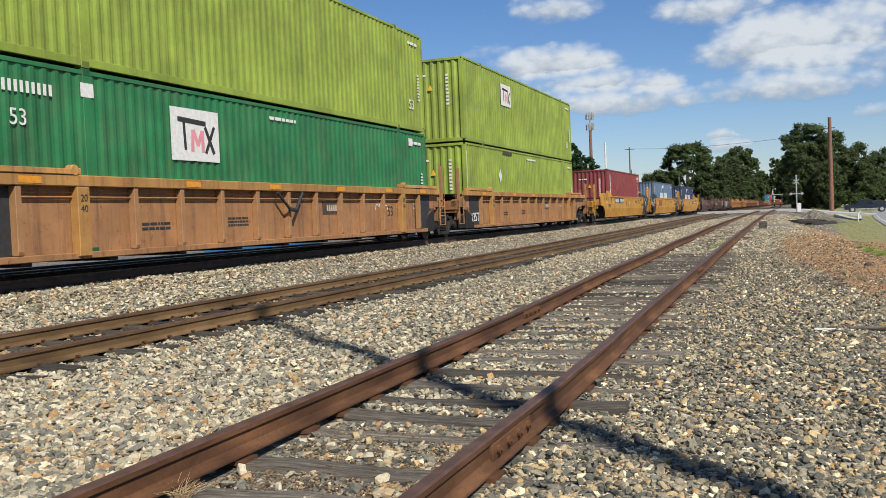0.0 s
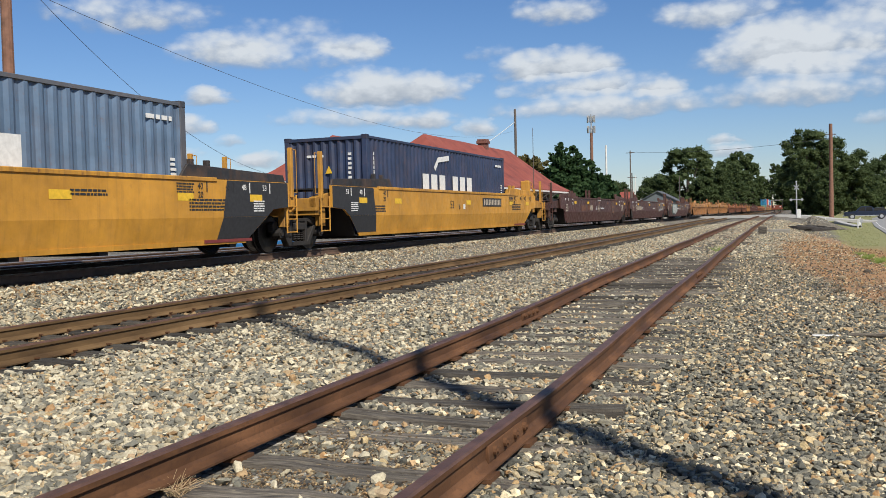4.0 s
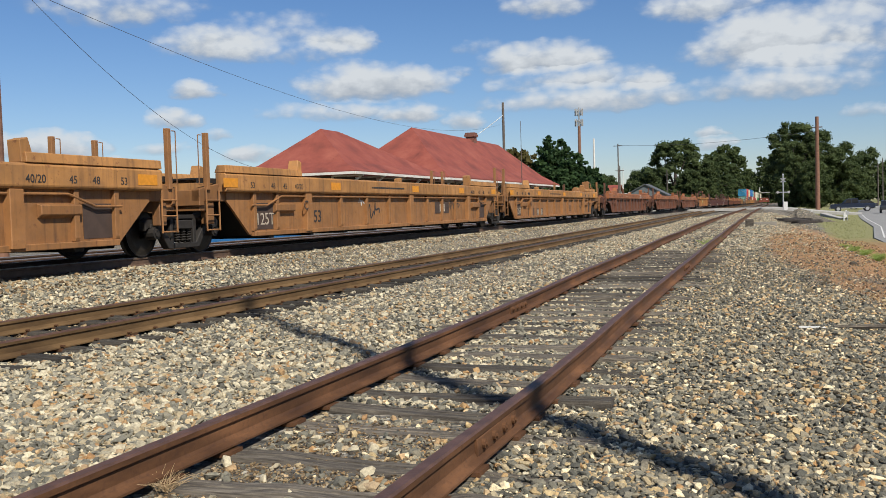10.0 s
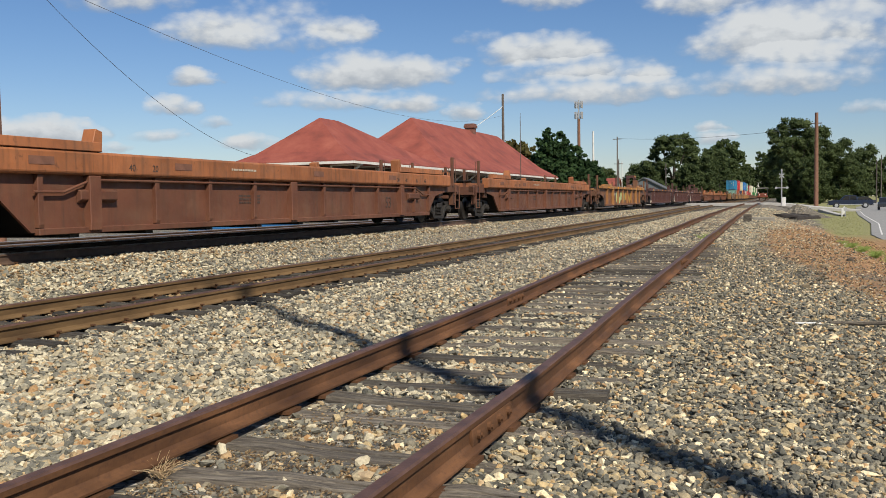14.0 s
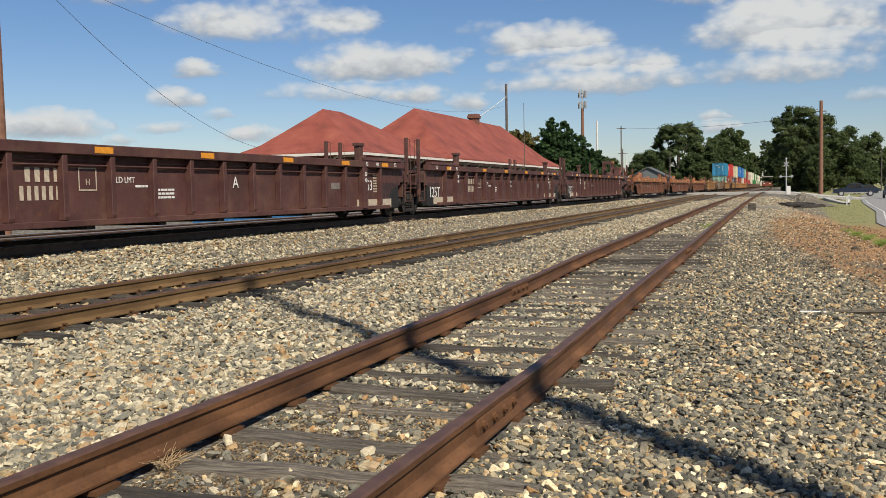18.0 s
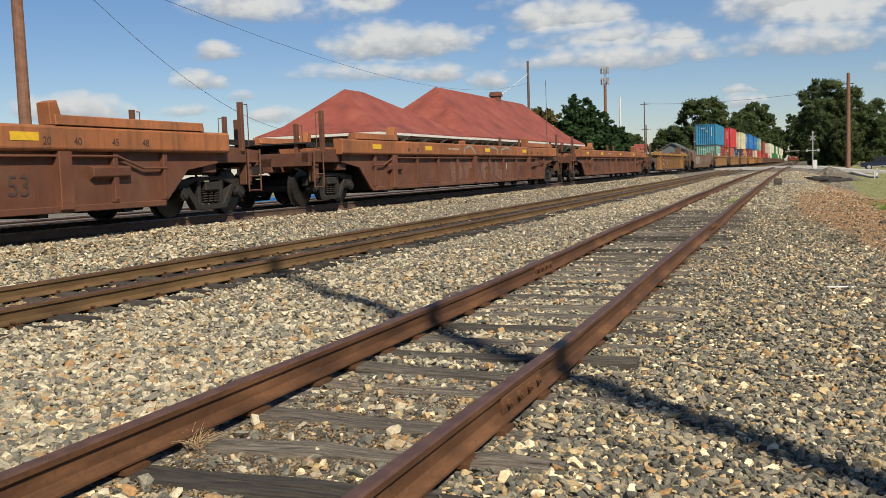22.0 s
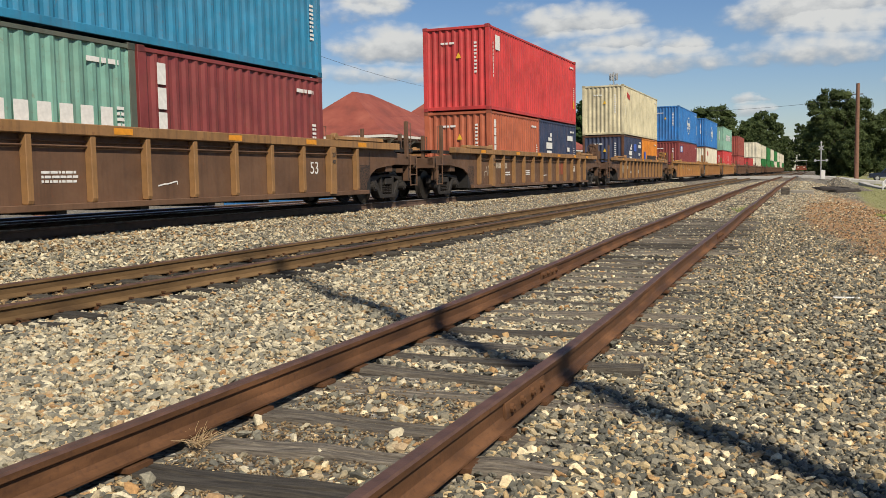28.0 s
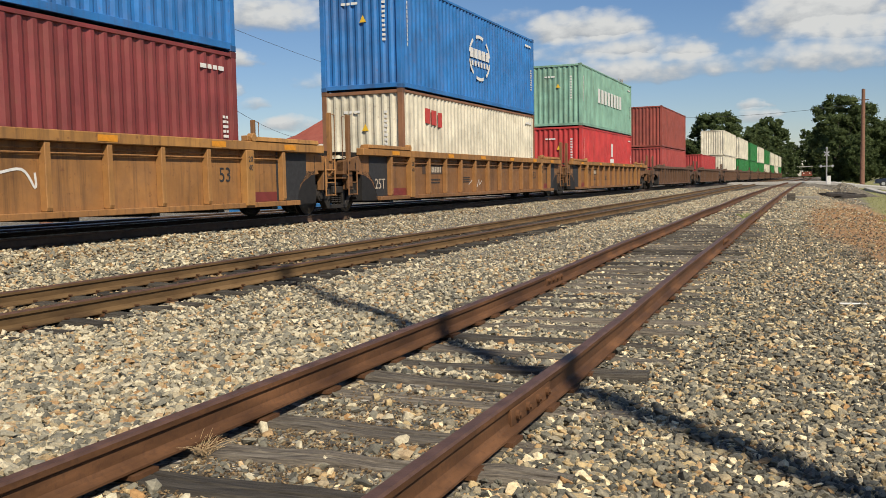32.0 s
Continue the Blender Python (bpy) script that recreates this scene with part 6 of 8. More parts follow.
# ---------------------------------------------------------------- marks on the containers
def box_marks(k, i, ink=MARK_WHITE, plate=None, emblem=None, vertical=True):
    """Rows of small print, a vertical code by the corner, and an emblem as plain shapes."""
    ob = LOAD[k][i]
    size = CARS[k][6][i][0]
    length, width, height = SIZES[size]
    x, hl = width / 2 + 0.001, length / 2
    small_print(ob, x, hl - 0.75, height - 0.35, 0.7, 0.14, 1, ink, k)
    small_print(ob, x, hl - 0.4, height * 0.45, 0.16, 0.8, 9, ink, k + 1)
    if vertical:
        big_marks(ob, x, -hl + 0.42, height * 0.6, 0.09, 10, ink, "code_letters", 0.35, 0.6, True)
    end = Matrix.Rotation(-math.pi / 2, 4, "Z")
    for w, h, n, px, pz in ((0.1, 1.1, 9, 0.72, 0.62), (0.5, 0.12, 1, -0.3, 0.8)):
        small_print(ob, 0, 0, 0, w, h, n, ink, 7)
        ob.children[-1].matrix_basis = Matrix.Translation((px, -hl + 0.018 - 0.01, height * pz)) @ end
    tri = part("hazard_sticker", mesh_of("hazard_sticker", MARK_YELLOW, lambda bm: prism(bm, [(-0.1, 0), (0.1, 0), (0, 0.2)], "y", -0.004, 0)), ob, (0.1, -hl + 0.008, height * 0.62))
    if emblem:
        for shape, mat, y, z, w, h in emblem:
            if shape == "ring":
                for q in range(6):
                    arc = [np.array((w * math.cos(c), h * math.sin(c))) for c in [math.pi * (q + 0.15 + 0.1 * j) / 3 for j in range(8)]]
                    part("emblem", mesh_of(f"ring_{w}_{q}_{mat.name}", mat, lambda bm: stroke(bm, arc, 0.1, 0, 0.002)), ob, (x, y, z), "white painted ring emblem")
            elif shape == "slant":
                part("emblem", mesh_of(f"slant_{w}_{h}_{mat.name}", mat, lambda bm: stroke(bm, [np.array((-w / 2, -h / 2)), np.array((-w / 4, h / 4)), np.array((w / 2, h / 2))], 0.16, 0, 0.002)), ob, (x, y, z))
            else:
                flat_sign("emblem", y, z, w, h, x + (0.003 if shape == "over" else 0), mat, ob)


W, R_, B_, K_ = MARK_WHITE, MARK_RED, MARK_BLUE, MARK_BLACK
PINK = plain("pink_marking", (0.75, 0.3, 0.35), 0.7, 0, 0.1, 4)


def logo_panel(ob, y, z, w, h):
    """A white panel with black and pink strokes, on a container's side."""
    root = flat_sign("logo_panel", y, z, w, h, 1.297, W, ob, "white panel with black and pink strokes")
    for j, (pts, wide, mat) in enumerate((([(-.36, .28), (.22, .24)], .1, K_), ([(-.24, .26), (-.22, -.3)], .08, K_), ([(.2, .18), (.38, -.34)], .09, K_), ([(.4, .2), (.2, -.34)], .08, K_),
                                         ([(-.08, -.32), (-.06, .1)], .1, PINK), ([(-.05, .1), (.04, -.2)], .09, PINK), ([(.04, -.2), (.13, .1)], .09, PINK), ([(.14, .1), (.14, -.32)], .1, PINK))):
        part("stroke", mesh_of(f"logo_{w}_{j}", mat, lambda bm: stroke(bm, [np.array((p[0] * w, p[1] * h)) for p in pts], wide * h, 0.0045 + 0.0004 * j, 0.005 + 0.0004 * j)), root)


box_marks(0, 0, vertical=False)
logo_panel(LOAD[0][0], -3.35, 2.05, 1.45, 0.95)
small_print(LOAD[0][0], 1.297, -0.2, 2.6, 1.1, 0.12, 1, W, 5)
big_marks(LOAD[0][0], 1.297, -7.3, 2.47, 0.17, 9, W, "code_letters", 0.6, 0.34)
for y in (-6.1, 6.9):
    flat_sign("stencil", y, 2.56, 0.28, 0.22, 1.297, W, LOAD[0][0])
box_marks(0, 1, vertical=False)
box_marks(1, 0, vertical=False)
part("placard", mesh_of("diamond_placard", W, lambda bm: prism(bm, [(0, -0.27), (0.2, 0), (0, 0.27), (-0.2, 0)], "x", 0, 0.004)), LOAD[1][0], (1.297, -4.2, 1.83), "white diamond-shaped placard")
flat_sign("scuff", -3.15, 2.72, 1.2, 0.12, 1.297, PRIMER, LOAD[1][0], "dark scuffed patch")
small_print(LOAD[1][0], 1.297, 0.3, 2.62, 1.4, 0.12, 1, W, 6)
big_marks(LOAD[1][0], 1.297, -8.0, 1.95, 0.07, 15, W, "code_letters", 0.2, 0.6, True)
box_marks(1, 1, vertical=False)
logo_panel(LOAD[1][1], -3.1, 2.06, 1.3, 0.82)
for i in (0, 1):
    lettering("53", 0.4, MARK_WHITE, LOAD[0][i], Matrix.Translation((1.3, 7.1, 0.75)) @ SIDE)
    lettering("53", 0.4, MARK_WHITE, LOAD[1][i], Matrix.Translation((1.3, 7.1, 0.75)) @ SIDE)
lettering("53", 0.34, MARK_WHITE, LOAD[0][0], Matrix.Translation((1.3, -7.5, 2.02)) @ SIDE)
box_marks(2, 0, vertical=False)
big_marks(LOAD[2][0], 1.22, -5.35, 1.95, 0.36, 3, W, "emblem", 0.15, 0.6, True)
big_marks(LOAD[2][0], 1.22, 5.2, 2.0, 0.09, 11, W, "code_letters", 0.3, 0.6, True)
big_marks(LOAD[2][0], 1.22, 5.52, 2.45, 0.09, 4, W, "code_letters", 0.3, 0.6, True)
flat_sign("sticker", 5.5, 1.85, 0.13, 0.16, 1.22, MARK_YELLOW, LOAD[2][0])
box_marks(3, 0, emblem=[("box", W, q, 1.45, 0.5, 0.5) for q in (-2.0, -1.3, -0.6, 0.6, 1.3, 2.0)] + [("slant", W, -0.6, 2.07, 1.3, 0.4)])
box_marks(4, 0, emblem=[("box", W, q, 1.45, 0.5, 0.5) for q in (-2.0, -1.3, -0.6, 0.6, 1.3, 2.0)] + [("slant", W, -0.6, 2.07, 1.3, 0.4)])
box_marks(23, 0, vertical=False, emblem=[("box", W, -2.3 + 0.42 * q, 1.25, 0.26, 0.55) for q in range(12)])
box_marks(23, 1, vertical=False)
big_marks(LOAD[23][1], 1.22, -2.46, 1.75, 0.36, 3, W, "emblem", 0.15, 0.6, True)
box_marks(23, 2)
box_marks(24, 0, vertical=False)
big_marks(LOAD[24][0], 1.22, -2.5, 1.72, 0.26, 4, W, "emblem", 0.12, 0.75, True)
wing = lambda y: [("box", W, y, 1.55, 0.9, 0.26), ("box", W, y, 1.28, 0.7, 0.12), ("over", W, y + 0.1, 1.82, 0.5, 0.14), ("over", W, y + 0.25, 2.0, 0.25, 0.14)]
box_marks(24, 1, vertical=False, emblem=wing(-1.6) + [("box", W, 1.9, 1.95, 0.95, 0.22), ("box", W, 1.6, 1.45, 0.4, 0.18)])
box_marks(24, 2, emblem=[("box", W, -5.2, 2.35, 0.5, 0.5), ("box", MARK_YELLOW, 5.7, 0.9, 0.18, 0.35)])
box_marks(25, 0, vertical=False, emblem=wing(-0.9) + [("box", W, 2.2, 2.0, 0.95, 0.2), ("box", W, 2.0, 1.5, 0.4, 0.16), ("box", B_, 0.6, 1.9, 0.9, 0.45)])
box_marks(25, 1, vertical=False, emblem=[("box", B_, -1.9, 1.45, 0.5, 0.55)] + [("box", K_, -0.9 + 0.4 * q, 1.3, 0.27, 0.4) for q in range(9)])
box_marks(25, 2, emblem=[("box", R_, -4.9, 2.35, 0.25, 0.3), ("box", R_, -4.6, 2.3, 0.2, 0.3), ("box", R_, -4.3, 2.25, 0.25, 0.3)])
box_marks(26, 0, emblem=[("box", B_, -4.6, 2.27, 1.38, 0.53), ("over", W, -5.02, 2.27, 0.26, 0.36), ("over", W, -4.6, 2.27, 0.44, 0.44), ("over", W, -4.15, 2.27, 0.2, 0.36)], vertical=False)
globe = lambda y: [("ring", W, y, 1.47, 0.95, 0.68)] + [("over", W, y + q, 1.58, 0.3, 0.3) for q in (-0.75, -0.37, 0, 0.37, 0.75)] + [("over", W, y + q, 1.27, 0.16, 0.17) for q in (-0.7, -0.42, -0.14, 0.14, 0.42, 0.7)]
box_marks(26, 1, emblem=globe(0.05))
box_marks(27, 0, emblem=[("box", R_, -4.4, 2.25, 0.36, 0.42), ("box", R_, -3.95, 2.22, 0.36, 0.42), ("box", R_, -3.5, 2.18, 0.3, 0.42)], vertical=False)
box_marks(27, 1, emblem=globe(0.0))
box_marks(28, 0, emblem=[("box", W, 0.6, 1.9, 0.4, 0.7), ("box", W, 0.6, 1.3, 0.9, 0.3)])
box_marks(28, 1, emblem=[("box", W, -2.4 + 0.75 * q, 1.65, 0.5, 0.7) for q in range(8)])

# ---------------------------------------------------------------- the depot behind the train
def hip_roof(name, x0, x1, y0, y1, ze, zr, ry0, ry1, flare, parent, mat=ROOF, eave=0.18):
    """A hip roof with slightly flared eaves: outline at the eaves, ridge from ry0 to ry1."""
    xm = (x0 + x1) / 2
    rings = []
    for f, z in ((0.0, ze), (0.3, ze + (zr - ze) * (0.3 - flare)), (0.62, ze + (zr - ze) * (0.62 - flare * 0.6)), (1.0, zr)):
        rings.append([(x0 + (xm - x0) * f, y0 + (ry0 - y0) * f, z), (x1 + (xm - x1) * f, y0 + (ry0 - y0) * f, z),
                      (x1 + (xm - x1) * f, y1 + (ry1 - y1) * f, z), (x0 + (xm - x0) * f, y1 + (ry1 - y1) * f, z)])

    def draw(bm):
        vs = [[bm.verts.new(p) for p in r] for r in rings]
        for a, b in zip(vs, vs[1:]):
            for i in range(4):
                bm.faces.new((a[i], a[(i + 1) % 4], b[(i + 1) % 4], b[i]))
        bm.faces.new(vs[-1])
        low = [bm.verts.new((p[0], p[1], p[2] - eave)) for p in rings[0]]
        for i in range(4):
            bm.faces.new((low[i], low[(i + 1) % 4], vs[0][(i + 1) % 4], vs[0][i]))
        bm.faces.new(low[::-1])
    return part(name, mesh_of(name + str(y0), mat, draw), parent)


def build_depot():
    root = thing("depot", (-26, 66, 0.28), "old station depot with red hip roofs and white eaves", "building")
    inv = Matrix.Translation((26, -66, -0.28))
    grp = part("roof", mesh_of("roof_core", ROOF, lambda bm: box(bm, -0.1, 0.1, -0.1, 0.1, 5, 5.1)), root, label="faded red shingle roof")

    def local(draw):
        def f(bm):
            draw(bm)
            bmesh.ops.transform(bm, matrix=inv, verts=bm.verts)
        return f
    for o in (hip_roof("roof_slope", -31.0, -21.0, 59.0, 92.8, 3.55, 7.6, 64.8, 87.8, 0.07, grp), hip_roof("roof_slope", -29.0, -21.2, 44.6, 62.0, 3.5, 6.2, 48.2, 50.6, 0.09, grp)):
        o.matrix_basis = inv
    for x0, x1, y0, y1 in ((-31, -21, 59, 92.8), (-29, -21.2, 44.6, 59)):
        part("eave_board", mesh_of(f"eave{y0}", TRIM, lambda bm: (box(bm, x1 - 0.03, x1 + 0.02, y0 - 0.02, y1, 3.31, 3.45), box(bm, x0, x1, y0 - 0.04, y0 + 0.01, 3.31, 3.45))), root, inv)
        part("wall", mesh_of(f"wall{y0}", DARK_WOOD, lambda bm: box(bm, x0 + 1.6, x1 - 2.0, y0 + 1.8, y1 - 1.5, 0.28, 3.4)), root, inv)
        n = int((y1 - y0) / 3)
        for i in range(n):
            y = y0 + 1.2 + i * 3

            def bracket(bm):
                beam(bm, (-2.0, 0, 1.9), (-0.25, 0, 3.25), 0.1, 0.1)
                beam(bm, (-2.0, 0, 1.9), (-2.0, 0, 3.3), 0.1, 0.1)
                beam(bm, (-2.0, 0, 3.28), (-0.1, 0, 3.28), 0.1, 0.1)
            part("bracket", mesh_of("bracket", TRIM, bracket), root, inv @ Matrix.Translation((x1, y, 0)))
        for i in range(int((y1 - y0) / 4)):
            y = y0 + 3 + i * 4
            part("window", mesh_of("depot_window", TRIM, lambda bm: (box(bm, 0, 0.06, -0.6, -0.5, 1.1, 2.8), box(bm, 0, 0.06, 0.5, 0.6, 1.1, 2.8), box(bm, 0, 0.06, -0.5, 0.5, 2.7, 2.8), box(bm, 0, 0.06, -0.5, 0.5, 1.1, 1.2), box(bm, 0, 0.05, -0.03, 0.03, 1.2, 2.7))), root, inv @ Matrix.Translation((x1 - 2.0, y, 0)))

    def chimney(bm):
        box(bm, -0.4, 0.4, -0.4, 0.4, 6.2, 7.95)
        box(bm, -0.5, 0.5, -0.5, 0.5, 7.8, 8.05)
        box(bm, -0.44, 0.44, -0.44, 0.44, 8.05, 8.2)
    part("chimney", mesh_of("chimney", BRICK, chimney, 0.02), root, inv @ Matrix.Translation((-26.0, 79.3, 0)))


build_depot()


# ---------------------------------------------------------------- poles and wires
def pole(name, x, y, z, h, r, mat, label, arms=(), r2=None):
    root = thing(name, (x, y, z), label, "pole")
    part("pole_shaft", mesh_of(f"shaft_{h}_{r}_{mat.name}", mat, lambda bm: tube(bm, (0, 0, 0), (0, 0, h), r, 12, r2 or r * 0.72), smooth=False), root)
    for zz, w in arms:
        part("crossarm", mesh_of(f"arm_{w}", POLE_GREY, lambda bm: box(bm, -w / 2, w / 2, -0.06, 0.06, -0.06, 0.06)), root, (0, 0, zz))
    return root


pole("utility_pole", -18.65, 18.1, 0.28, 10.5, 0.17, POLE_WOOD, "tall brown wooden utility pole behind the train")
pole("utility_pole", -26.4, 91.3, 0.28, 11.9, 0.17, POLE_GREY, "dark wooden utility pole beside the depot")
pole("radio_mast", -20.8, 77.3, 0.28, 8.5, 0.05, POLE_GREY, "thin radio mast at the depot eaves", r2=0.02)
mast = pole("cell_mast", -31.8, 156.8, 0.3, 14.8, 0.34, POLE_WOOD, "brown mast with a cluster of phone antennas on top")
pole("lamp_pole", -23.9, 127.8, 0.3, 10.4, 0.16, TRIM, "slim white metal lamp pole")
pole("utility_pole", 4.77, 121.9, -0.45, 11.9, 0.28, POLE_WOOD, "red-brown wooden utility pole at the crossing", ((10.6, 1.2),))
pole("utility_pole", -27.0, 167.8, 0.3, 12.2, 0.14, POLE_GREY, "far wooden pole with crossarms", ((11.8, 1.6),))
pole("utility_pole", 6.6, -1.97, -0.22, 20.5, 0.16, POLE_WOOD, "wooden utility pole that shades the tracks")


def antennas():
    def stem(bm):
        tube(bm, (0, 0, 14.8), (0, 0, 18.0), 0.12, 8)
        for z in (15.6, 17.4):
            for i in range(6):
                a = 2 * math.pi * i / 6
                beam(bm, (0, 0, z), (0.6 * math.cos(a), 0.6 * math.sin(a), z), 0.05, 0.05)
    part("antenna_frame", mesh_of("antenna_frame", GALV, stem), mast)
    for z in (15.4, 17.2):
        for i in range(9):
            a = 2 * math.pi * i / 9
            part("antenna", mesh_of("antenna", GALV, lambda bm: box(bm, -0.09, 0.09, -0.05, 0.05, -0.6, 0.6), 0.02), mast, pose(0.65 * math.cos(a), 0.65 * math.sin(a), z, 0, 0, math.degrees(a)))


antennas()


def wire(name, a, b, sag, label, r=0.008, n=24, mat=BLACK):
    a, b = Vector(a), Vector(b)
    pts = [a.lerp(b, i / n) - Vector((0, 0, sag * 4 * (i / n) * (1 - i / n))) for i in range(n + 1)]

    def draw(bm):
        sweep(bm, pts, r)
    tagged(new(name, mesh_of(f"{name}_{a.x:.1f}_{b.y:.1f}_{a.z:.1f}", mat, draw)), label, "cable")


wire("power_cable", (-18.65, 18.1, 7.5), (-26.4, 91.3, 10.0), 2.0, "black overhead cable sagging between two poles")
wire("power_cable", (-18.65, 18.1, 8.0), (-22.4, 36.5, 3.4), 0.9, "black overhead cable running down to the depot")
wire("guy_wire", (-26.4, 91.3, 10.9), (-26.0, 80.2, 7.9), 0.05, "white-sleeved guy wire from pole to roof", 0.03, 8, TRIM)


# ---------------------------------------------------------------- trees
def leaf_cloud(r, lumps, count, size, flat=0.75):
    """Small bent leaf sprays around the lumps of a crown; each a pair of triangles of its own."""
    weights = np.array([l[3] ** 2 for l in lumps])
    pick = r.choice(len(lumps), count, p=weights / weights.sum())
    c = np.array([l[:3] for l in lumps])[pick]
    rad = np.array([l[3] for l in lumps])[pick]
    d = r.normal(size=(count, 3))
    d /= np.linalg.norm(d, axis=1)[:, None]
    p = c + d * (rad * r.uniform(0.1, 1.2, count) ** 0.6)[:, None] * np.array((1, 1, flat))
    u = r.normal(size=(count, 3))
    u /= np.linalg.norm(u, axis=1)[:, None]
    v = np.cross(u, r.normal(size=(count, 3)))
    v /= np.linalg.norm(v, axis=1)[:, None]
    s = size * r.uniform(0.6, 1.3, count)[:, None]
    quad = np.stack([p - u * s, p + v * s * 0.7, p + u * s, p - v * s * 0.7 + np.cross(u, v) * s * 0.3], 1)
    return quad.reshape(-1, 3), np.arange(count * 4).reshape(-1, 4)


def foliage_core(r, lumps, base):
    """Rough inner masses of the crown, so that gaps look into foliage and not into the void."""
    bm = bmesh.new()
    bmesh.ops.create_icosphere(bm, subdivisions=2, radius=1)
    bm.verts.index_update()
    v0, f0 = np.array([v.co for v in bm.verts]), [[v.index for v in f.verts] for f in bm.faces]
    bm.free()
    verts, faces = [], []
    for l in lumps:
        v = v0 * r.uniform(0.55, 1.1, (len(v0), 1)) * l[3] * 0.8 * np.array((1, 1, 0.75)) + np.array(l[:3])
        faces += [tuple(i + base + 42 * len(verts) for i in f) for f in f0]
        verts.append(v)
    return np.concatenate(verts), faces


def broadleaf(x, y, z, h, w, seed, label, leaves=LEAF, count=5000, leaf=0.45, low=0.25, name="tree"):
    r = np.random.default_rng(seed)
    root = thing(name, (x, y, z), label, "tree")
    lumps = []
    for i in range(110):
        a, f = r.uniform(0, 2 * math.pi), r.random()
        zz = h * (low + (0.97 - low) * f) * r.uniform(0.92, 1.0)
        rr = w / 2 * math.sin(math.pi * min(0.95, 0.25 + 0.62 * f)) * math.sqrt(r.random()) * 0.95
        lumps.append((rr * math.cos(a), rr * math.sin(a), zz - 0.1 * h * r.random(), w * r.uniform(0.055, 0.125)))

    def trunk(bm):
        tube(bm, (0, 0, 0), (0, 0, h * 0.55), w * 0.035, 9, w * 0.02)
        for l in lumps[:9]:
            tube(bm, (0, 0, h * r.uniform(0.2, 0.5)), Vector(l[:3]), w * 0.014, 6, w * 0.005)
    part("trunk", mesh_of(f"trunk_{seed}", BARK, trunk), root)
    lv, lf = leaf_cloud(r, lumps, count, leaf)
    cv, cf = foliage_core(r, lumps, len(lv))
    part("crown", raw(f"crown_{seed}", np.concatenate([lv, cv]), np.concatenate([lf[:, [0, 1, 2]], lf[:, [0, 2, 3]], np.array(cf)]), leaves), root)


def conifer(x, y, z, h, w, seed, label, count=5000):
    r = np.random.default_rng(seed)
    root = thing("conifer", (x, y, z), label, "tree")
    lumps = []
    for i in range(90):
        f = (i + r.random()) / 90
        a = r.uniform(0, 2 * math.pi)
        rr = w / 2 * (1 - f) ** 0.55 * r.uniform(0.2, 0.95)
        lumps.append((rr * math.cos(a), rr * math.sin(a), h * (0.08 + 0.88 * f), max(0.25, w * 0.16 * (1.1 - f))))
    part("trunk", mesh_of(f"trunk_{seed}", BARK, lambda bm: tube(bm, (0, 0, 0), (0, 0, h * 0.9), 0.2, 8, 0.04)), root)
    part("crown", raw(f"crown_{seed}", *leaf_cloud(r, lumps, count, 0.26, 0.9), NEEDLE), root)


conifer(-25.6, 107.4, 0.3, 9.7, 8.0, 1, "dark green cedar beside the depot", 12000)
conifer(-24.2, 108.6, 0.3, 9.3, 7.5, 5, "dark green cedar beside the depot", 9000)
conifer(-22.6, 110.0, 0.3, 7.6, 6.5, 2, "dark green bushy cedar beside the depot", 8000)
conifer(-20.6, 111.0, 0.3, 5.6, 5.0, 6, "low dark green cedar beside the depot")
broadleaf(-31, 112, 0.3, 8.8, 8, 3, "yellowing shrubby tree behind the depot", LEAF_DRY, 3500, 0.3, 0.15)
for i, (x, h) in enumerate(((-39.4, 7.5), (-33.5, 7.3))):
    broadleaf(x, 72, 0.3, h, 2.2, 20 + i, "treetop showing behind the depot roof", LEAF, 1000, 0.2, 0.5)
for i, (x, y, h, w) in enumerate(((-26, 258, 20, 17), (-21.5, 275, 18, 12), (-34, 262, 12, 14), (-21, 300, 15, 11), (-19.6, 360, 18, 9), (6, 330, 15, 11), (-20.5, 240, 10, 9), (-31, 240, 10, 9),
                                  (3.6, 206, 18.6, 12.5), (8.6, 212, 16.5, 12), (12.5, 214, 14, 11), (3.6, 225, 14, 8), (6.5, 190, 8.5, 7), (2.6, 192, 7.5, 5.5), (17, 240, 10, 10), (27, 329, 18, 15), (21, 320, 12, 12), (36, 330, 15, 16),
                                  (44, 300, 16, 14), (-38, 215, 9, 9), (-45, 230, 11, 11), (14, 330, 13, 14), (-52, 250, 12, 14), (3.0, 270, 17, 7.5), (-25, 420, 24, 18), (-22, 520, 24, 14), (6.5, 420, 22, 14), (9, 560, 26, 18))):
    broadleaf(x, y, 0.2, h, w, 30 + i, "large dark green broadleaf tree beyond the crossing", LEAF, 18000 if y < 230 else 9500, 0.17 if y < 230 else 0.27, 0.05 if h < 15 else 0.32 if x == 3.6 else 0.12)

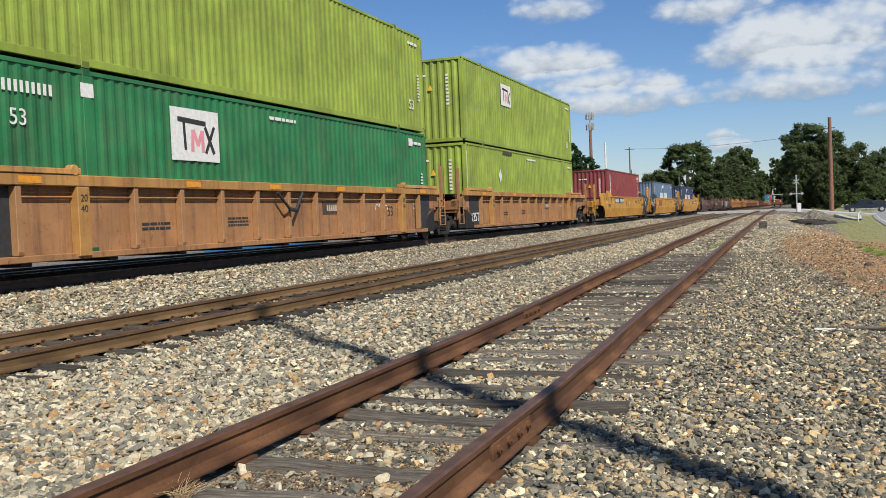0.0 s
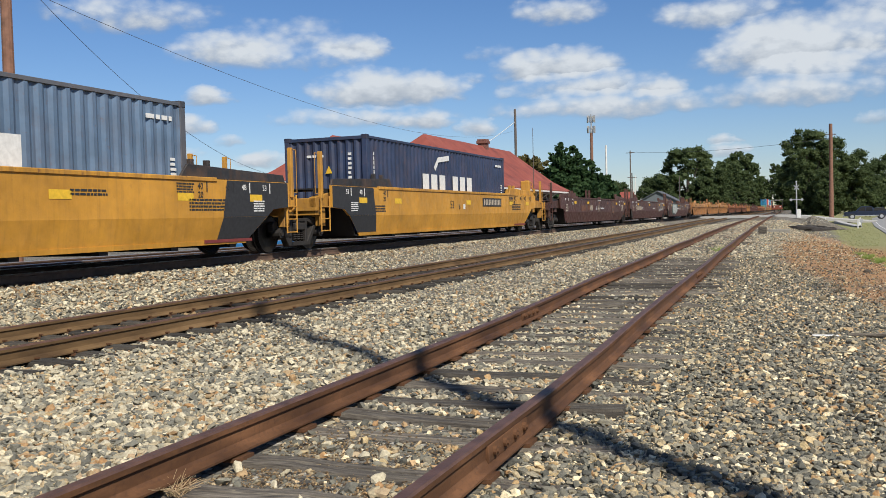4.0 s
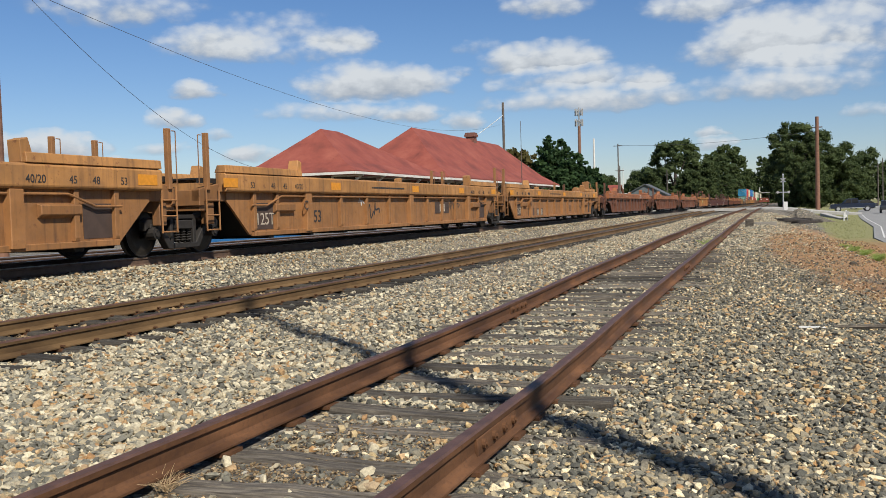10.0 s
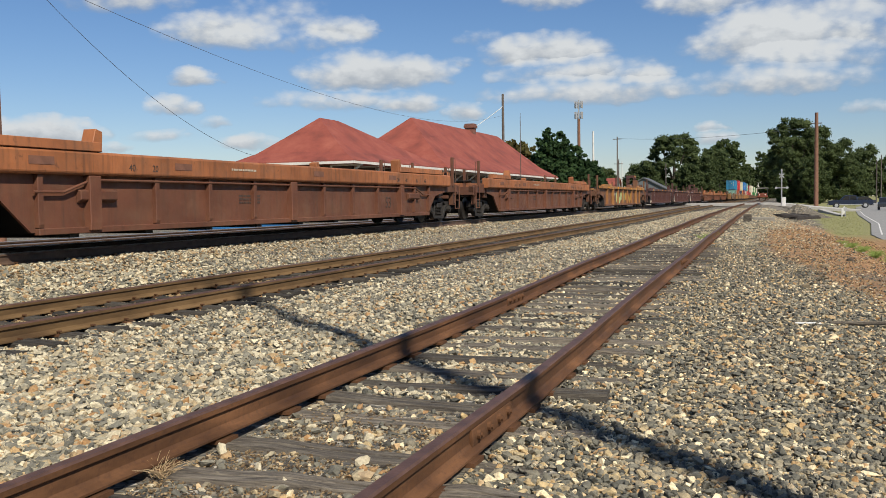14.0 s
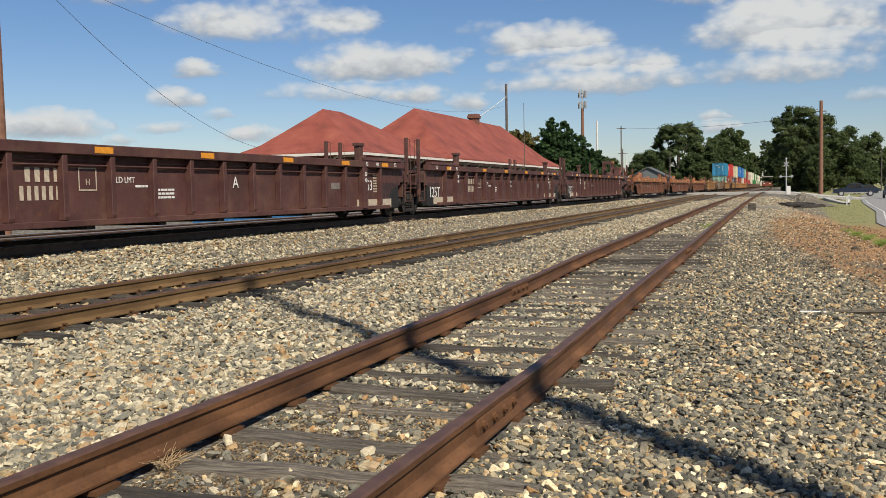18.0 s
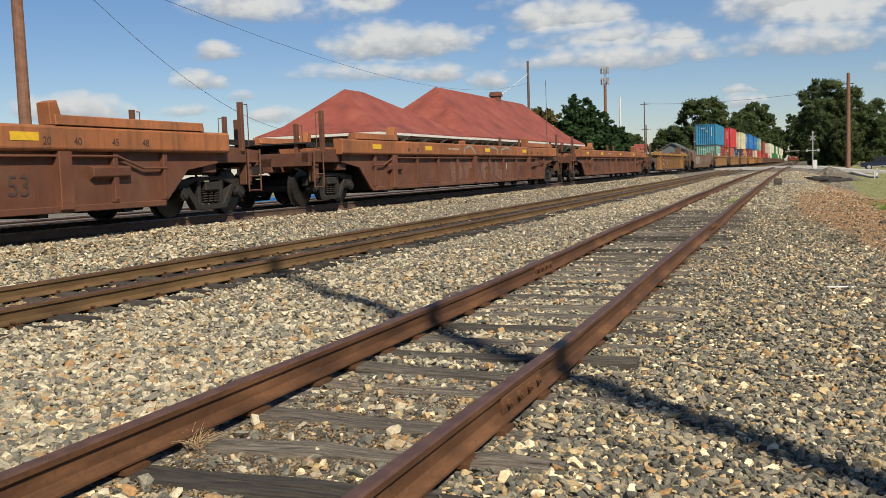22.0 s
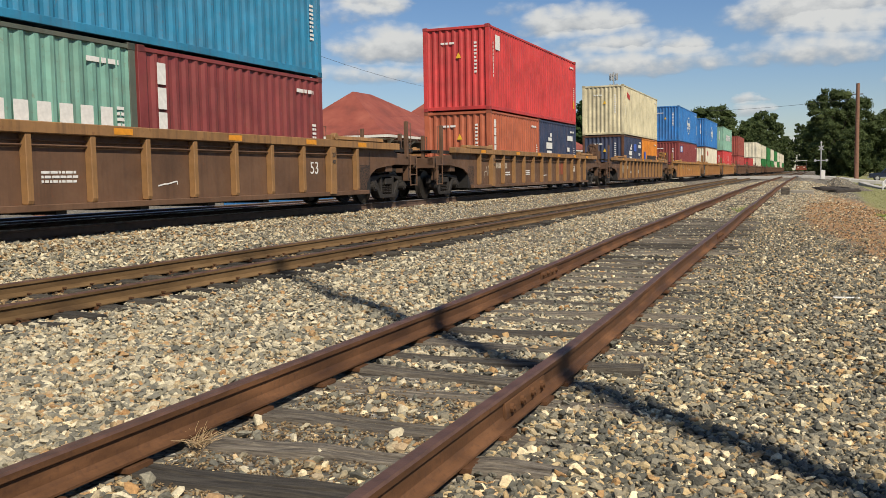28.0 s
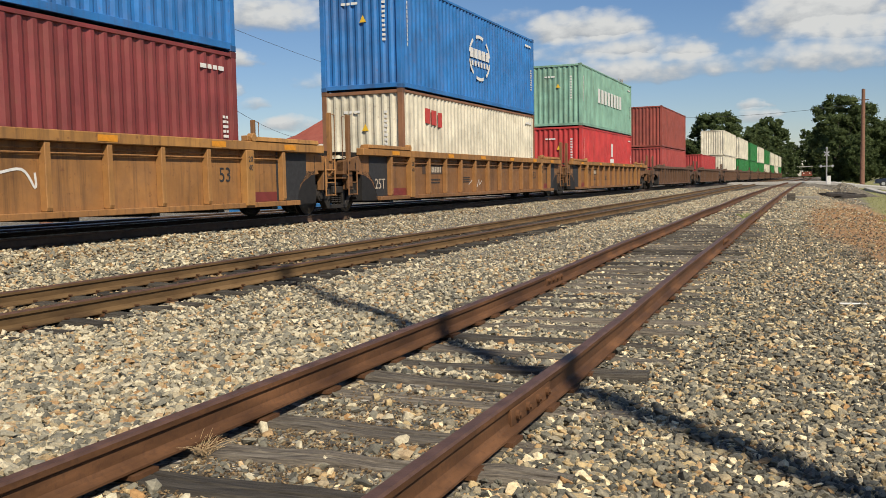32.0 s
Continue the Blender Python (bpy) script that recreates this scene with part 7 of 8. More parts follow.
for i, (x, y, h) in enumerate(((-62, 960, 30), (-44, 960, 36), (-28, 960, 38), (-12, 960, 50), (4, 960, 44), (20, 960, 34), (-27, 560, 36), (-36, 610, 36), (3, 590, 34), (14, 560, 33), (25, 600, 32), (-21, 700, 26), (-3, 660, 26))):
    broadleaf(x, y, 0.2, h, 24 if h > 27 else 13, 80 + i, "far dark green tree at the end of the tracks", LEAF, 3500, 0.9, 0.05 if y > 620 else 0.28)
pole("utility_pole", -26.3, 165, 0.3, 8.0, 0.13, POLE_GREY, "far dark wooden pole", ((7.2, 1.6),))
pole("lamp_pole", -23.4, 150, 0.3, 7.0, 0.07, TRIM, "thin white far lamp pole")
pole("utility_pole", -25.2, 230, 0.3, 9.5, 0.15, POLE_GREY, "far wooden pole before the trees")
pole("utility_pole", 18.9, 200, -0.3, 8.5, 0.13, POLE_GREY, "far wooden pole beyond the road")
pole("utility_pole", 15.8, 160, -0.4, 8.0, 0.1, POLE_GREY, "far thin pole beyond the road")

# ---------------------------------------------------------------- the crossing and what stands beyond
def ribbon(name, line, half, material, label, lift=0.0, category="road", deep=0.3):
    """A strip of road along a line of (x, y, z)."""
    pts = [Vector(p) for p in line]
    verts, faces = [], []
    for i, p in enumerate(pts):
        d = (pts[min(i + 1, len(pts) - 1)] - pts[max(i - 1, 0)])
        n = Vector((d.y, -d.x, 0)).normalized() * half
        verts += [p - n + Vector((0, 0, lift)), p + n + Vector((0, 0, lift)), p + n + Vector((0, 0, lift - deep)), p - n + Vector((0, 0, lift - deep))]
    for i in range(len(pts) - 1):
        for j in range(4):
            a, b = i * 4 + j, i * 4 + (j + 1) % 4
            faces.append((a, b, b + 4, a + 4))
    return tagged(new(name, raw(name, [tuple(v) for v in verts], faces, material)), label, category, kind="structure")


ROAD_LINE = [(9.0, -30, -0.5), (9.2, 20, -0.5), (9.6, 44, -0.54), (11.2, 62, -0.55), (12.6, 89, -0.55), (14.0, 110, -0.55), (17, 150, -0.56), (24, 200, -0.25), (34, 260, 0.3), (50, 330, 0.8)]
ribbon("road", ROAD_LINE, 5.6, ASPHALT, "pale grey asphalt road past the railway", 0.0)
ribbon("road_line", [(x - 5.2 * 1.0, y, z) for x, y, z in ROAD_LINE[2:6]], 0.035, MARK_WHITE, "white painted edge line of the road", 0.008, "road marking", 0.006)
ribbon("road_crossing", [(9.5, 118, -0.5), (5.0, 118.5, -0.1), (1.5, 119, 0.36), (-1.0, 119, 0.47), (-16, 120, 0.5), (-40, 122, 0.42)], 3.6, CONCRETE, "pale concrete level crossing over the tracks", 0.02)
ribbon("concrete_edge", [(5.6, 88, -0.5), (5.3, 100, -0.45), (4.9, 112, -0.3)], 0.3, CONCRETE, "pale concrete edge of the grass bank", 0.03, "kerb")
ribbon("platform", [(-20.4, -10, 0.2), (-20.4, 130, 0.2)], 3.2, APRON, "worn concrete apron between train and depot", 0.06, "pavement")


def gravel_mound():
    r = random.Random(8)
    n, m = 22, 7
    verts, faces = [], []
    for j in range(m):
        for i in range(n):
            a, f = 2 * math.pi * i / n, j / (m - 1)
            rad = (1 - f) ** 0.8 * r.uniform(0.85, 1.12)
            verts.append((2.1 * rad * math.cos(a) - 0.6 * f, 1.7 * rad * math.sin(a), 1.15 * f ** 1.15 + r.uniform(-.03, .05)))
    for j in range(m - 1):
        for i in range(n):
            faces.append((j * n + i, j * n + (i + 1) % n, (j + 1) * n + (i + 1) % n, (j + 1) * n + i))
    ob = tagged(new("gravel_mound", raw("gravel_mound", verts, faces, GROUND)), "heap of grey gravel near the crossing", "gravel heap")
    ob.matrix_basis = pose(2.3, 80, land(2.3, 80) - 0.08)


gravel_mound()


def crossing_signal(x, y, z):
    root = thing("crossing_signal", (x, y, z), "white crossing signal mast with crossbuck and lamps", "railway signal")
    part("mast", mesh_of("signal_mast", GALV, lambda bm: tube(bm, (0, 0, 0), (0, 0, 4.1), 0.07, 8)), root)
    for a in (-40, 40):
        part("crossbuck_blade", mesh_of("crossbuck_blade", GALV, lambda bm: box(bm, -0.36, 0.36, -0.09, -0.07, -0.06, 0.06)), root, pose(0, 0, 3.5, 0, a, 0))
    part("lamp_arm", mesh_of("lamp_arm", GALV, lambda bm: box(bm, -0.75, 0.75, -0.04, 0.04, -0.05, 0.05)), root, (0, 0, 2.1))
    for s in (-1, 1):
        part("lamp", mesh_of("signal_lamp", GALV, lambda bm: (tube(bm, (0, -0.16, 0), (0, -0.14, 0), 0.15, 14), tube(bm, (0, -0.14, 0), (0, 0.06, 0), 0.1, 10))), root, (s * 0.6, 0, 2.1))
    part("relay_case", mesh_of("relay_case", MARK_WHITE, lambda bm: box(bm, -0.22, 0.22, -0.2, 0.2, 0, 1.0), 0.02), root, (0.25, 0.4, 0))
    part("bell", mesh_of("bell", GALV, lambda bm: tube(bm, (0, 0, 4.1), (0, 0, 4.25), 0.14, 10, 0.05)), root)


crossing_signal(0.72, 113.0, 0.12)
for x, y in ((6.0, 93), (6.6, 101), (3.6, 108), (5.3, 84)):
    tagged(new("bollard", mesh_of("bollard", MARK_WHITE, lambda bm: tube(bm, (0, 0, 0), (0, 0, 0.75), 0.06, 10), 0.01)), "short white marker post in the grass", "post", "marker posts").matrix_basis = Matrix.Translation((x, y, land(x, y) - 0.02))


def wheel_set(root, xs, half, radius, prefix="wheel"):
    def tyre(bm):
        tube(bm, (0, -0.12, 0), (0, 0.12, 0), radius, 18)
    def rim(bm):
        tube(bm, (0, -0.13, 0), (0, 0.13, 0), radius * 0.6, 12)
    for x in xs:
        for s in (-1, 1):
            w = part("wheel", mesh_of(f"tyre_{radius}", MARK_BLACK, tyre, 0.02), root, (x, s * half, radius))
            part("rim", mesh_of(f"rim_{radius}", GALV, rim), w)


CAR_BODY = plain("car_enamel", (0.012, 0.02, 0.045), 0.4, 0.0, 0.15, 2, 0.02)
CAR_GREY = plain("dark_enamel", (0.05, 0.055, 0.06), 0.25, 0.2, 0.15, 2, 0.02)
GLASS_DARK = plain("tinted_glass", (0.02, 0.022, 0.025), 0.08, 0.0, 0.1, 2, 0.0)
LAMP_RED = plain("tail_lamp", (0.4, 0.02, 0.02), 0.3, 0, 0.1, 4, 0.0)


def pickup(m):
    root = thing("pickup_truck", m, "dark blue crew-cab pickup truck on the road", "pickup truck")
    part("body", mesh_of("pickup_body", CAR_BODY, lambda bm: prism(bm, [(-2.85, 0.45), (-2.85, 0.95), (-2.75, 1.05), (-1.35, 1.12), (0.75, 1.12), (2.85, 1.12), (2.85, 0.5), (2.4, 0.45)], "y", -0.95, 0.95), 0.05), root)
    part("cab", mesh_of("pickup_cab", CAR_BODY, lambda bm: prism(bm, [(-1.4, 1.1), (-0.75, 1.72), (-0.4, 1.82), (0.65, 1.82), (0.95, 1.1)], "y", -0.85, 0.85), 0.05), root)
    for s in (-1, 1):
        for x0, x1 in ((-1.1, -0.2), (-0.1, 0.7)):
            part("window", mesh_of(f"pickup_window_{x0}", GLASS_DARK, lambda bm: prism(bm, [(x0, 1.16), (max(x0 + 0.05, -0.72), 1.68), (x1 - 0.08, 1.72), (x1, 1.16)], "y", -0.004, 0.004)), root, (0, s * 0.856, 0))
        part("sill", mesh_of("pickup_sill", GALV, lambda bm: box(bm, -1.9, 1.7, -0.01, 0.01, 0.46, 0.56)), root, (0, s * 0.955, 0))
    part("bumper", mesh_of("bumper", GALV, lambda bm: box(bm, -0.08, 0.08, -0.9, 0.9, 0.4, 0.62), 0.03), root, (-2.9, 0, 0))
    part("bumper", MESHES["bumper"], root, (2.9, 0, 0))
    wheel_set(root, (-1.85, 1.85), 0.85, 0.4)


def sedan(m, label, mat):
    root = thing("parked_car", m, label, "car")
    part("body", mesh_of(f"sedan_body_{mat.name}", mat, lambda bm: prism(bm, [(-2.2, 0.35), (-2.2, 0.75), (-1.2, 0.9), (1.5, 0.92), (2.2, 0.85), (2.2, 0.35)], "y", -0.87, 0.87), 0.06), root)
    part("cabin", mesh_of("sedan_cabin", GLASS_DARK, lambda bm: prism(bm, [(-1.2, 0.88), (-0.5, 1.38), (0.9, 1.4), (1.7, 0.9)], "y", -0.75, 0.75), 0.05), root)
    part("roof", mesh_of(f"sedan_roof_{mat.name}", mat, lambda bm: prism(bm, [(-0.5, 1.37), (-0.4, 1.42), (0.85, 1.44), (0.95, 1.38)], "y", -0.72, 0.72), 0.01), root)
    for s in (-1, 1):
        part("tail_lamp", mesh_of("tail_lamp", LAMP_RED, lambda bm: box(bm, -0.02, 0.02, -0.12, 0.12, -0.06, 0.06), 0.01), root, (2.2, s * 0.7, 0.75))
    wheel_set(root, (-1.4, 1.35), 0.78, 0.32)


pickup(pose(9.9, 139.5, -0.52, 0, 0, 0))
sedan(pose(12.3, 119.0, -0.5, 0, 0, 85), "dark car driving along the road", CAR_GREY)
sedan(pose(13.2, 165.0, -0.4, 0, 0, 20), "dark car parked beyond the crossing", CAR_GREY)


def track_machine(m):
    root = thing("track_machine", m, "orange track maintenance machine with a canopy on the rails", "maintenance vehicle")
    O = plain("machine_orange", (0.22, 0.06, 0.03), 0.5, 0, 0.3, 3)
    part("chassis", mesh_of("machine_chassis", O, lambda bm: (box(bm, -1.25, 1.25, -2.5, 2.5, 0.6, 1.1), box(bm, -1.1, 1.1, -2.3, -0.5, 1.1, 1.7)), 0.04), root)
    part("canopy", mesh_of("machine_canopy", CONCRETE, lambda bm: box(bm, -1.4, 1.4, -1.4, 1.6, 2.95, 3.1), 0.03), root)
    for x, y in product((-1.2, 1.2), (-1.2, 1.4)):
        part("canopy_post", mesh_of("canopy_post", MARK_BLACK, lambda bm: box(bm, -0.06, 0.06, -0.06, 0.06, 1.1, 2.96)), root, (x, y, 0))
    for x in (-0.7, 0.7):
        part("headlamp", mesh_of("machine_lamp", MARK_WHITE, lambda bm: tube(bm, (0, -2.56, 1.3), (0, -2.4, 1.3), 0.14, 10)), root, (x, 0, 0))
    for x, y in product((-0.75, 0.75), (-1.7, 1.7)):
        part("wheel", WHEEL_MESH, root, (x, y, 0.43))


track_machine(pose(-3.04, 252, 0.5))


def house(x, y, z, w, d, h, rise, roof_mat, wall_mat, label, turn=0):
    root = thing("house", pose(x, y, z, 0, 0, turn), label, "house")
    part("wall", mesh_of(f"house_wall_{x}", wall_mat, lambda bm: box(bm, -w / 2, w / 2, -d / 2, d / 2, 0, h)), root)
    part("roof", mesh_of(f"house_roof_{x}", roof_mat, lambda bm: prism(bm, [(-w / 2 - 0.4, h - 0.1), (0, h + rise), (w / 2 + 0.4, h - 0.1), (w / 2 + 0.4, h - 0.3), (0, h + rise - 0.22), (-w / 2 - 0.4, h - 0.3)], "y", -d / 2 - 0.4, d / 2 + 0.4)), root)
    part("gable", mesh_of(f"house_gable_{x}", wall_mat, lambda bm: prism(bm, [(-w / 2, h), (0, h + rise - 0.2), (w / 2, h)], "y", -d / 2, d / 2)), root)
    for wx in (-w / 4, w / 4):
        part("window", mesh_of("house_window", GLASS_DARK, lambda bm: box(bm, -0.5, 0.5, -0.04, 0.02, 1.0, 2.2)), root, (wx, -d / 2, 0))


SHINGLE = plain("grey_shingle", (0.11, 0.12, 0.135), 0.85, 0, 0.2, 3)
SIDING_WHITE = plain("pale_siding", (0.4, 0.4, 0.38), 0.8, 0, 0.12, 2)
GREY_WALL = plain("grey_siding", (0.14, 0.16, 0.17), 0.8, 0, 0.12, 2)
house(-29.4, 226, 0.3, 10, 9, 3.3, 2.7, SHINGLE, GREY_WALL, "grey-roofed house behind the tracks", 0)
house(-34.6, 196, 0.3, 6, 6.5, 3.9, 1.5, ROOF, SIDING_WHITE, "low building with a red roof behind the tracks", 90)


OLD_TIMBER = plain("charred_timber", (0.05, 0.042, 0.036), 0.9, 0, 0.45, 5, 0.5)
OLD_TIE_MESH = mesh_of("old_tie", OLD_TIMBER, tie_draw(2))


def tie_pile():
    r = random.Random(3)
    root = thing("tie_pile", (0.1, 57, land(0.1, 57)), "scattered heap of old dark wooden ties", "timber pile")
    for i in range(22):
        dx = r.uniform(-1.2, 1.9)
        part("old_tie", OLD_TIE_MESH, root, pose(dx, -2.2 * dx + r.uniform(-2.5, 2.5), 0.06 + 0.08 * (i % 2), r.uniform(-4, 4), r.uniform(-5, 5), r.uniform(-60, 10)) @ Matrix.Diagonal((r.uniform(0.25, 0.7), 0.8, 0.8, 1)))


tie_pile()
tagged(new("curb", mesh_of("curb", APRON_PALE, lambda bm: box(bm, -0.75, 0.75, -0.1, 0.1, -0.1, 0.13), 0.02)), "low concrete kerb lying in the gravel", "kerb").matrix_basis = pose(-0.75, 44.6, land(-0.75, 44.6), 0, 0, 6)
tagged(new("stop_block", mesh_of("stop_block", TIE, lambda bm: box(bm, -0.17, 0.17, -0.14, 0.14, -0.1, 0.34), 0.02)), "dark wooden block beside the rail", "block").matrix_basis = pose(-1.12, 42.0, land(-1.12, 42))
BLUE_SHEET = plain("blue_sheet", (0.03, 0.17, 0.42), 0.6, 0, 0.2, 2)
tagged(new("blue_bench", mesh_of("blue_bench", BLUE_SHEET, lambda bm: box(bm, -0.25, 0.25, -3.4, 3.4, 0, 0.19), 0.02)), "long low blue bench on the apron behind the train", "bench").matrix_basis = pose(-18.4, 29.5, 0.26)


def road_sign(x, y, h):
    root = thing("road_sign", (x, y, land(x, y)), "small grey road sign seen from behind", "sign")
    part("sign_post", mesh_of("sign_post", GALV, lambda bm: box(bm, -0.03, 0.03, -0.03, 0.03, 0, h)), root)
    part("sign_plate", mesh_of("sign_plate", GALV, lambda bm: box(bm, -0.14, 0.14, -0.015, 0.015, h - 0.3, h)), root, (0, -0.05, 0))


road_sign(5.6, 84.4, 0.8)
wire("power_cable", (4.77, 121.9, 9.7), (-27.0, 167.8, 12.2), 0.6, "black cable from the crossing to a far pole", 0.02)


def grass_bank():
    """Dry grass on the bank between the gravel and the road."""
    r = np.random.default_rng(21)
    n = 3500
    y = r.uniform(45, 112, n)
    x = np.interp(y, [45, 80, 112], [2.2, 3.4, 4.0]) + r.random(n) * np.interp(y, [45, 62, 89, 112], [1.5, 2.4, 3.2, 4.0])
    z = np.array([land(a, b) for a, b in zip(x, y)])
    h = r.uniform(0.02, 0.04, n)
    a = r.uniform(0, 6.28, n)
    w = 0.02 + 0.0005 * y
    dx, dy = np.cos(a), np.sin(a)
    lean = r.uniform(-0.5, 0.5, (n, 2)) * h[:, None]
    v = np.stack([np.stack([x - dx * w, y - dy * w, z - 0.02], 1), np.stack([x + dx * w, y + dy * w, z - 0.02], 1), np.stack([x + lean[:, 0], y + lean[:, 1], z + h], 1)], 1)
    tagged(new("dry_grass", raw("dry_grass", v.reshape(-1, 3), np.arange(3 * n).reshape(-1, 3), DRY_GRASS)), "dry yellow-green grass on the roadside bank", "grass", kind="stuff")


grass_bank()

# ---------------------------------------------------------------- ballast stones
def stone_shapes(r, count, blunt=True):
    """Angular stones: jittered blocks, some faces blunted by a further corner."""
    out = []
    for _ in range(count):
        v = np.array([(a, b, c) for a in (-.66, .66) for b in (-.62, .62) for c in (-.6, .6)] + [(.98, 0, .1), (-.05, .98, -.1), (.1, -.1, .92), (-.95, .1, -.1)][:4 if blunt else 0], float)
        if blunt is None:
            v = np.array([(1.0, 0.1, 0), (-1.0, 0, 0.1), (0.1, 1.0, 0), (0, -1.0, -0.1), (0, 0.1, 1.0), (-0.1, 0, -1.0)])
        v *= r.uniform(0.75, 1.12, (len(v), 1))
        v += r.uniform(-0.19, 0.19, v.shape)
        v *= r.uniform((0.95, 0.7, 0.4), (1.35, 1.0, 0.8))
        if not blunt:
            v *= 1.12
        bm = bmesh.new()
        for p in v:
            bm.verts.new(p)
        bmesh.ops.convex_hull(bm, input=bm.verts)
        bmesh.ops.triangulate(bm, faces=bm.faces)
        lone = [q for q in bm.verts if not q.link_faces]
        bmesh.ops.delete(bm, geom=lone, context="VERTS")
        bm.verts.index_update()
        out.append((np.array([q.co for q in bm.verts]), np.array([[q.index for q in f.verts] for f in bm.faces])))
        bm.free()
    return out


def scatter(name, label, places, sizes, seed, material=STONE):
    """Stones of the given sizes at the given places, as one heap of loose stuff."""
    r = np.random.default_rng(seed)
    shapes = stone_shapes(r, 24) + stone_shapes(r, 24, False) + stone_shapes(r, 24, None)
    kind = r.integers(0, 24, len(places)) + 24 * (places[:, 1] > 7) + 24 * (places[:, 1] > 15)
    verts, faces, base = [], [], 0
    q = r.normal(size=(len(places), 4))
    q /= np.linalg.norm(q, axis=1)[:, None]
    w, x, y, z = q.T
    rot = np.stack([1 - 2 * (y * y + z * z), 2 * (x * y - z * w), 2 * (x * z + y * w), 2 * (x * y + z * w), 1 - 2 * (x * x + z * z), 2 * (y * z - x * w),
                    2 * (x * z - y * w), 2 * (y * z + x * w), 1 - 2 * (x * x + y * y)], 1).reshape(-1, 3, 3)
    for k, (v, f) in enumerate(shapes):
        idx = np.nonzero(kind == k)[0]
        if not len(idx):
            continue
        p = np.einsum("nij,vj->nvi", rot[idx], v) * sizes[idx][:, None, None]
        p[:, :, 2] *= 0.75
        p += places[idx][:, None, :]
        verts.append(p.reshape(-1, 3))
        faces.append((f[None] + (base + np.arange(len(idx)) * len(v))[:, None, None]).reshape(-1, 3))
        base += len(idx) * len(v)
    tagged(new(name, raw(name, np.concatenate(verts), np.concatenate(faces), material)), label, "gravel", kind="stuff")


def strewn(r, n, x0, x1, y0, y1, power=1.7):
    """Places on the ground, denser towards the near end."""
    u = r.random(n)
    a, b = y0 ** (1 - power), y1 ** (1 - power)
    y = (a + u * (b - a)) ** (1 / (1 - power))
    x = r.uniform(x0, x1, n)
    return x, y


@lru_cache(None)
def land_grid():
    xs, ys = np.arange(-16, 4.01, 0.1), np.arange(0, 90.01, 0.25)
    return xs, ys, np.array([[land(a, b) + bumps(a, b) for a in xs] for b in ys])


def lands(x, y):
    """land() for many places at once: one row of heights for every tenth of a metre along the track."""
    xs, ys, grid = land_grid()
    i = np.clip((x + 16) / 0.1, 0, len(xs) - 1.001)
    j = np.clip(y / 0.25, 0, len(ys) - 1.001)
    i0, j0 = i.astype(int), j.astype(int)
    fi, fj = i - i0, j - j0
    return (grid[j0, i0] * (1 - fi) + grid[j0, i0 + 1] * fi) * (1 - fj) + (grid[j0 + 1, i0] * (1 - fi) + grid[j0 + 1, i0 + 1] * fi) * fj


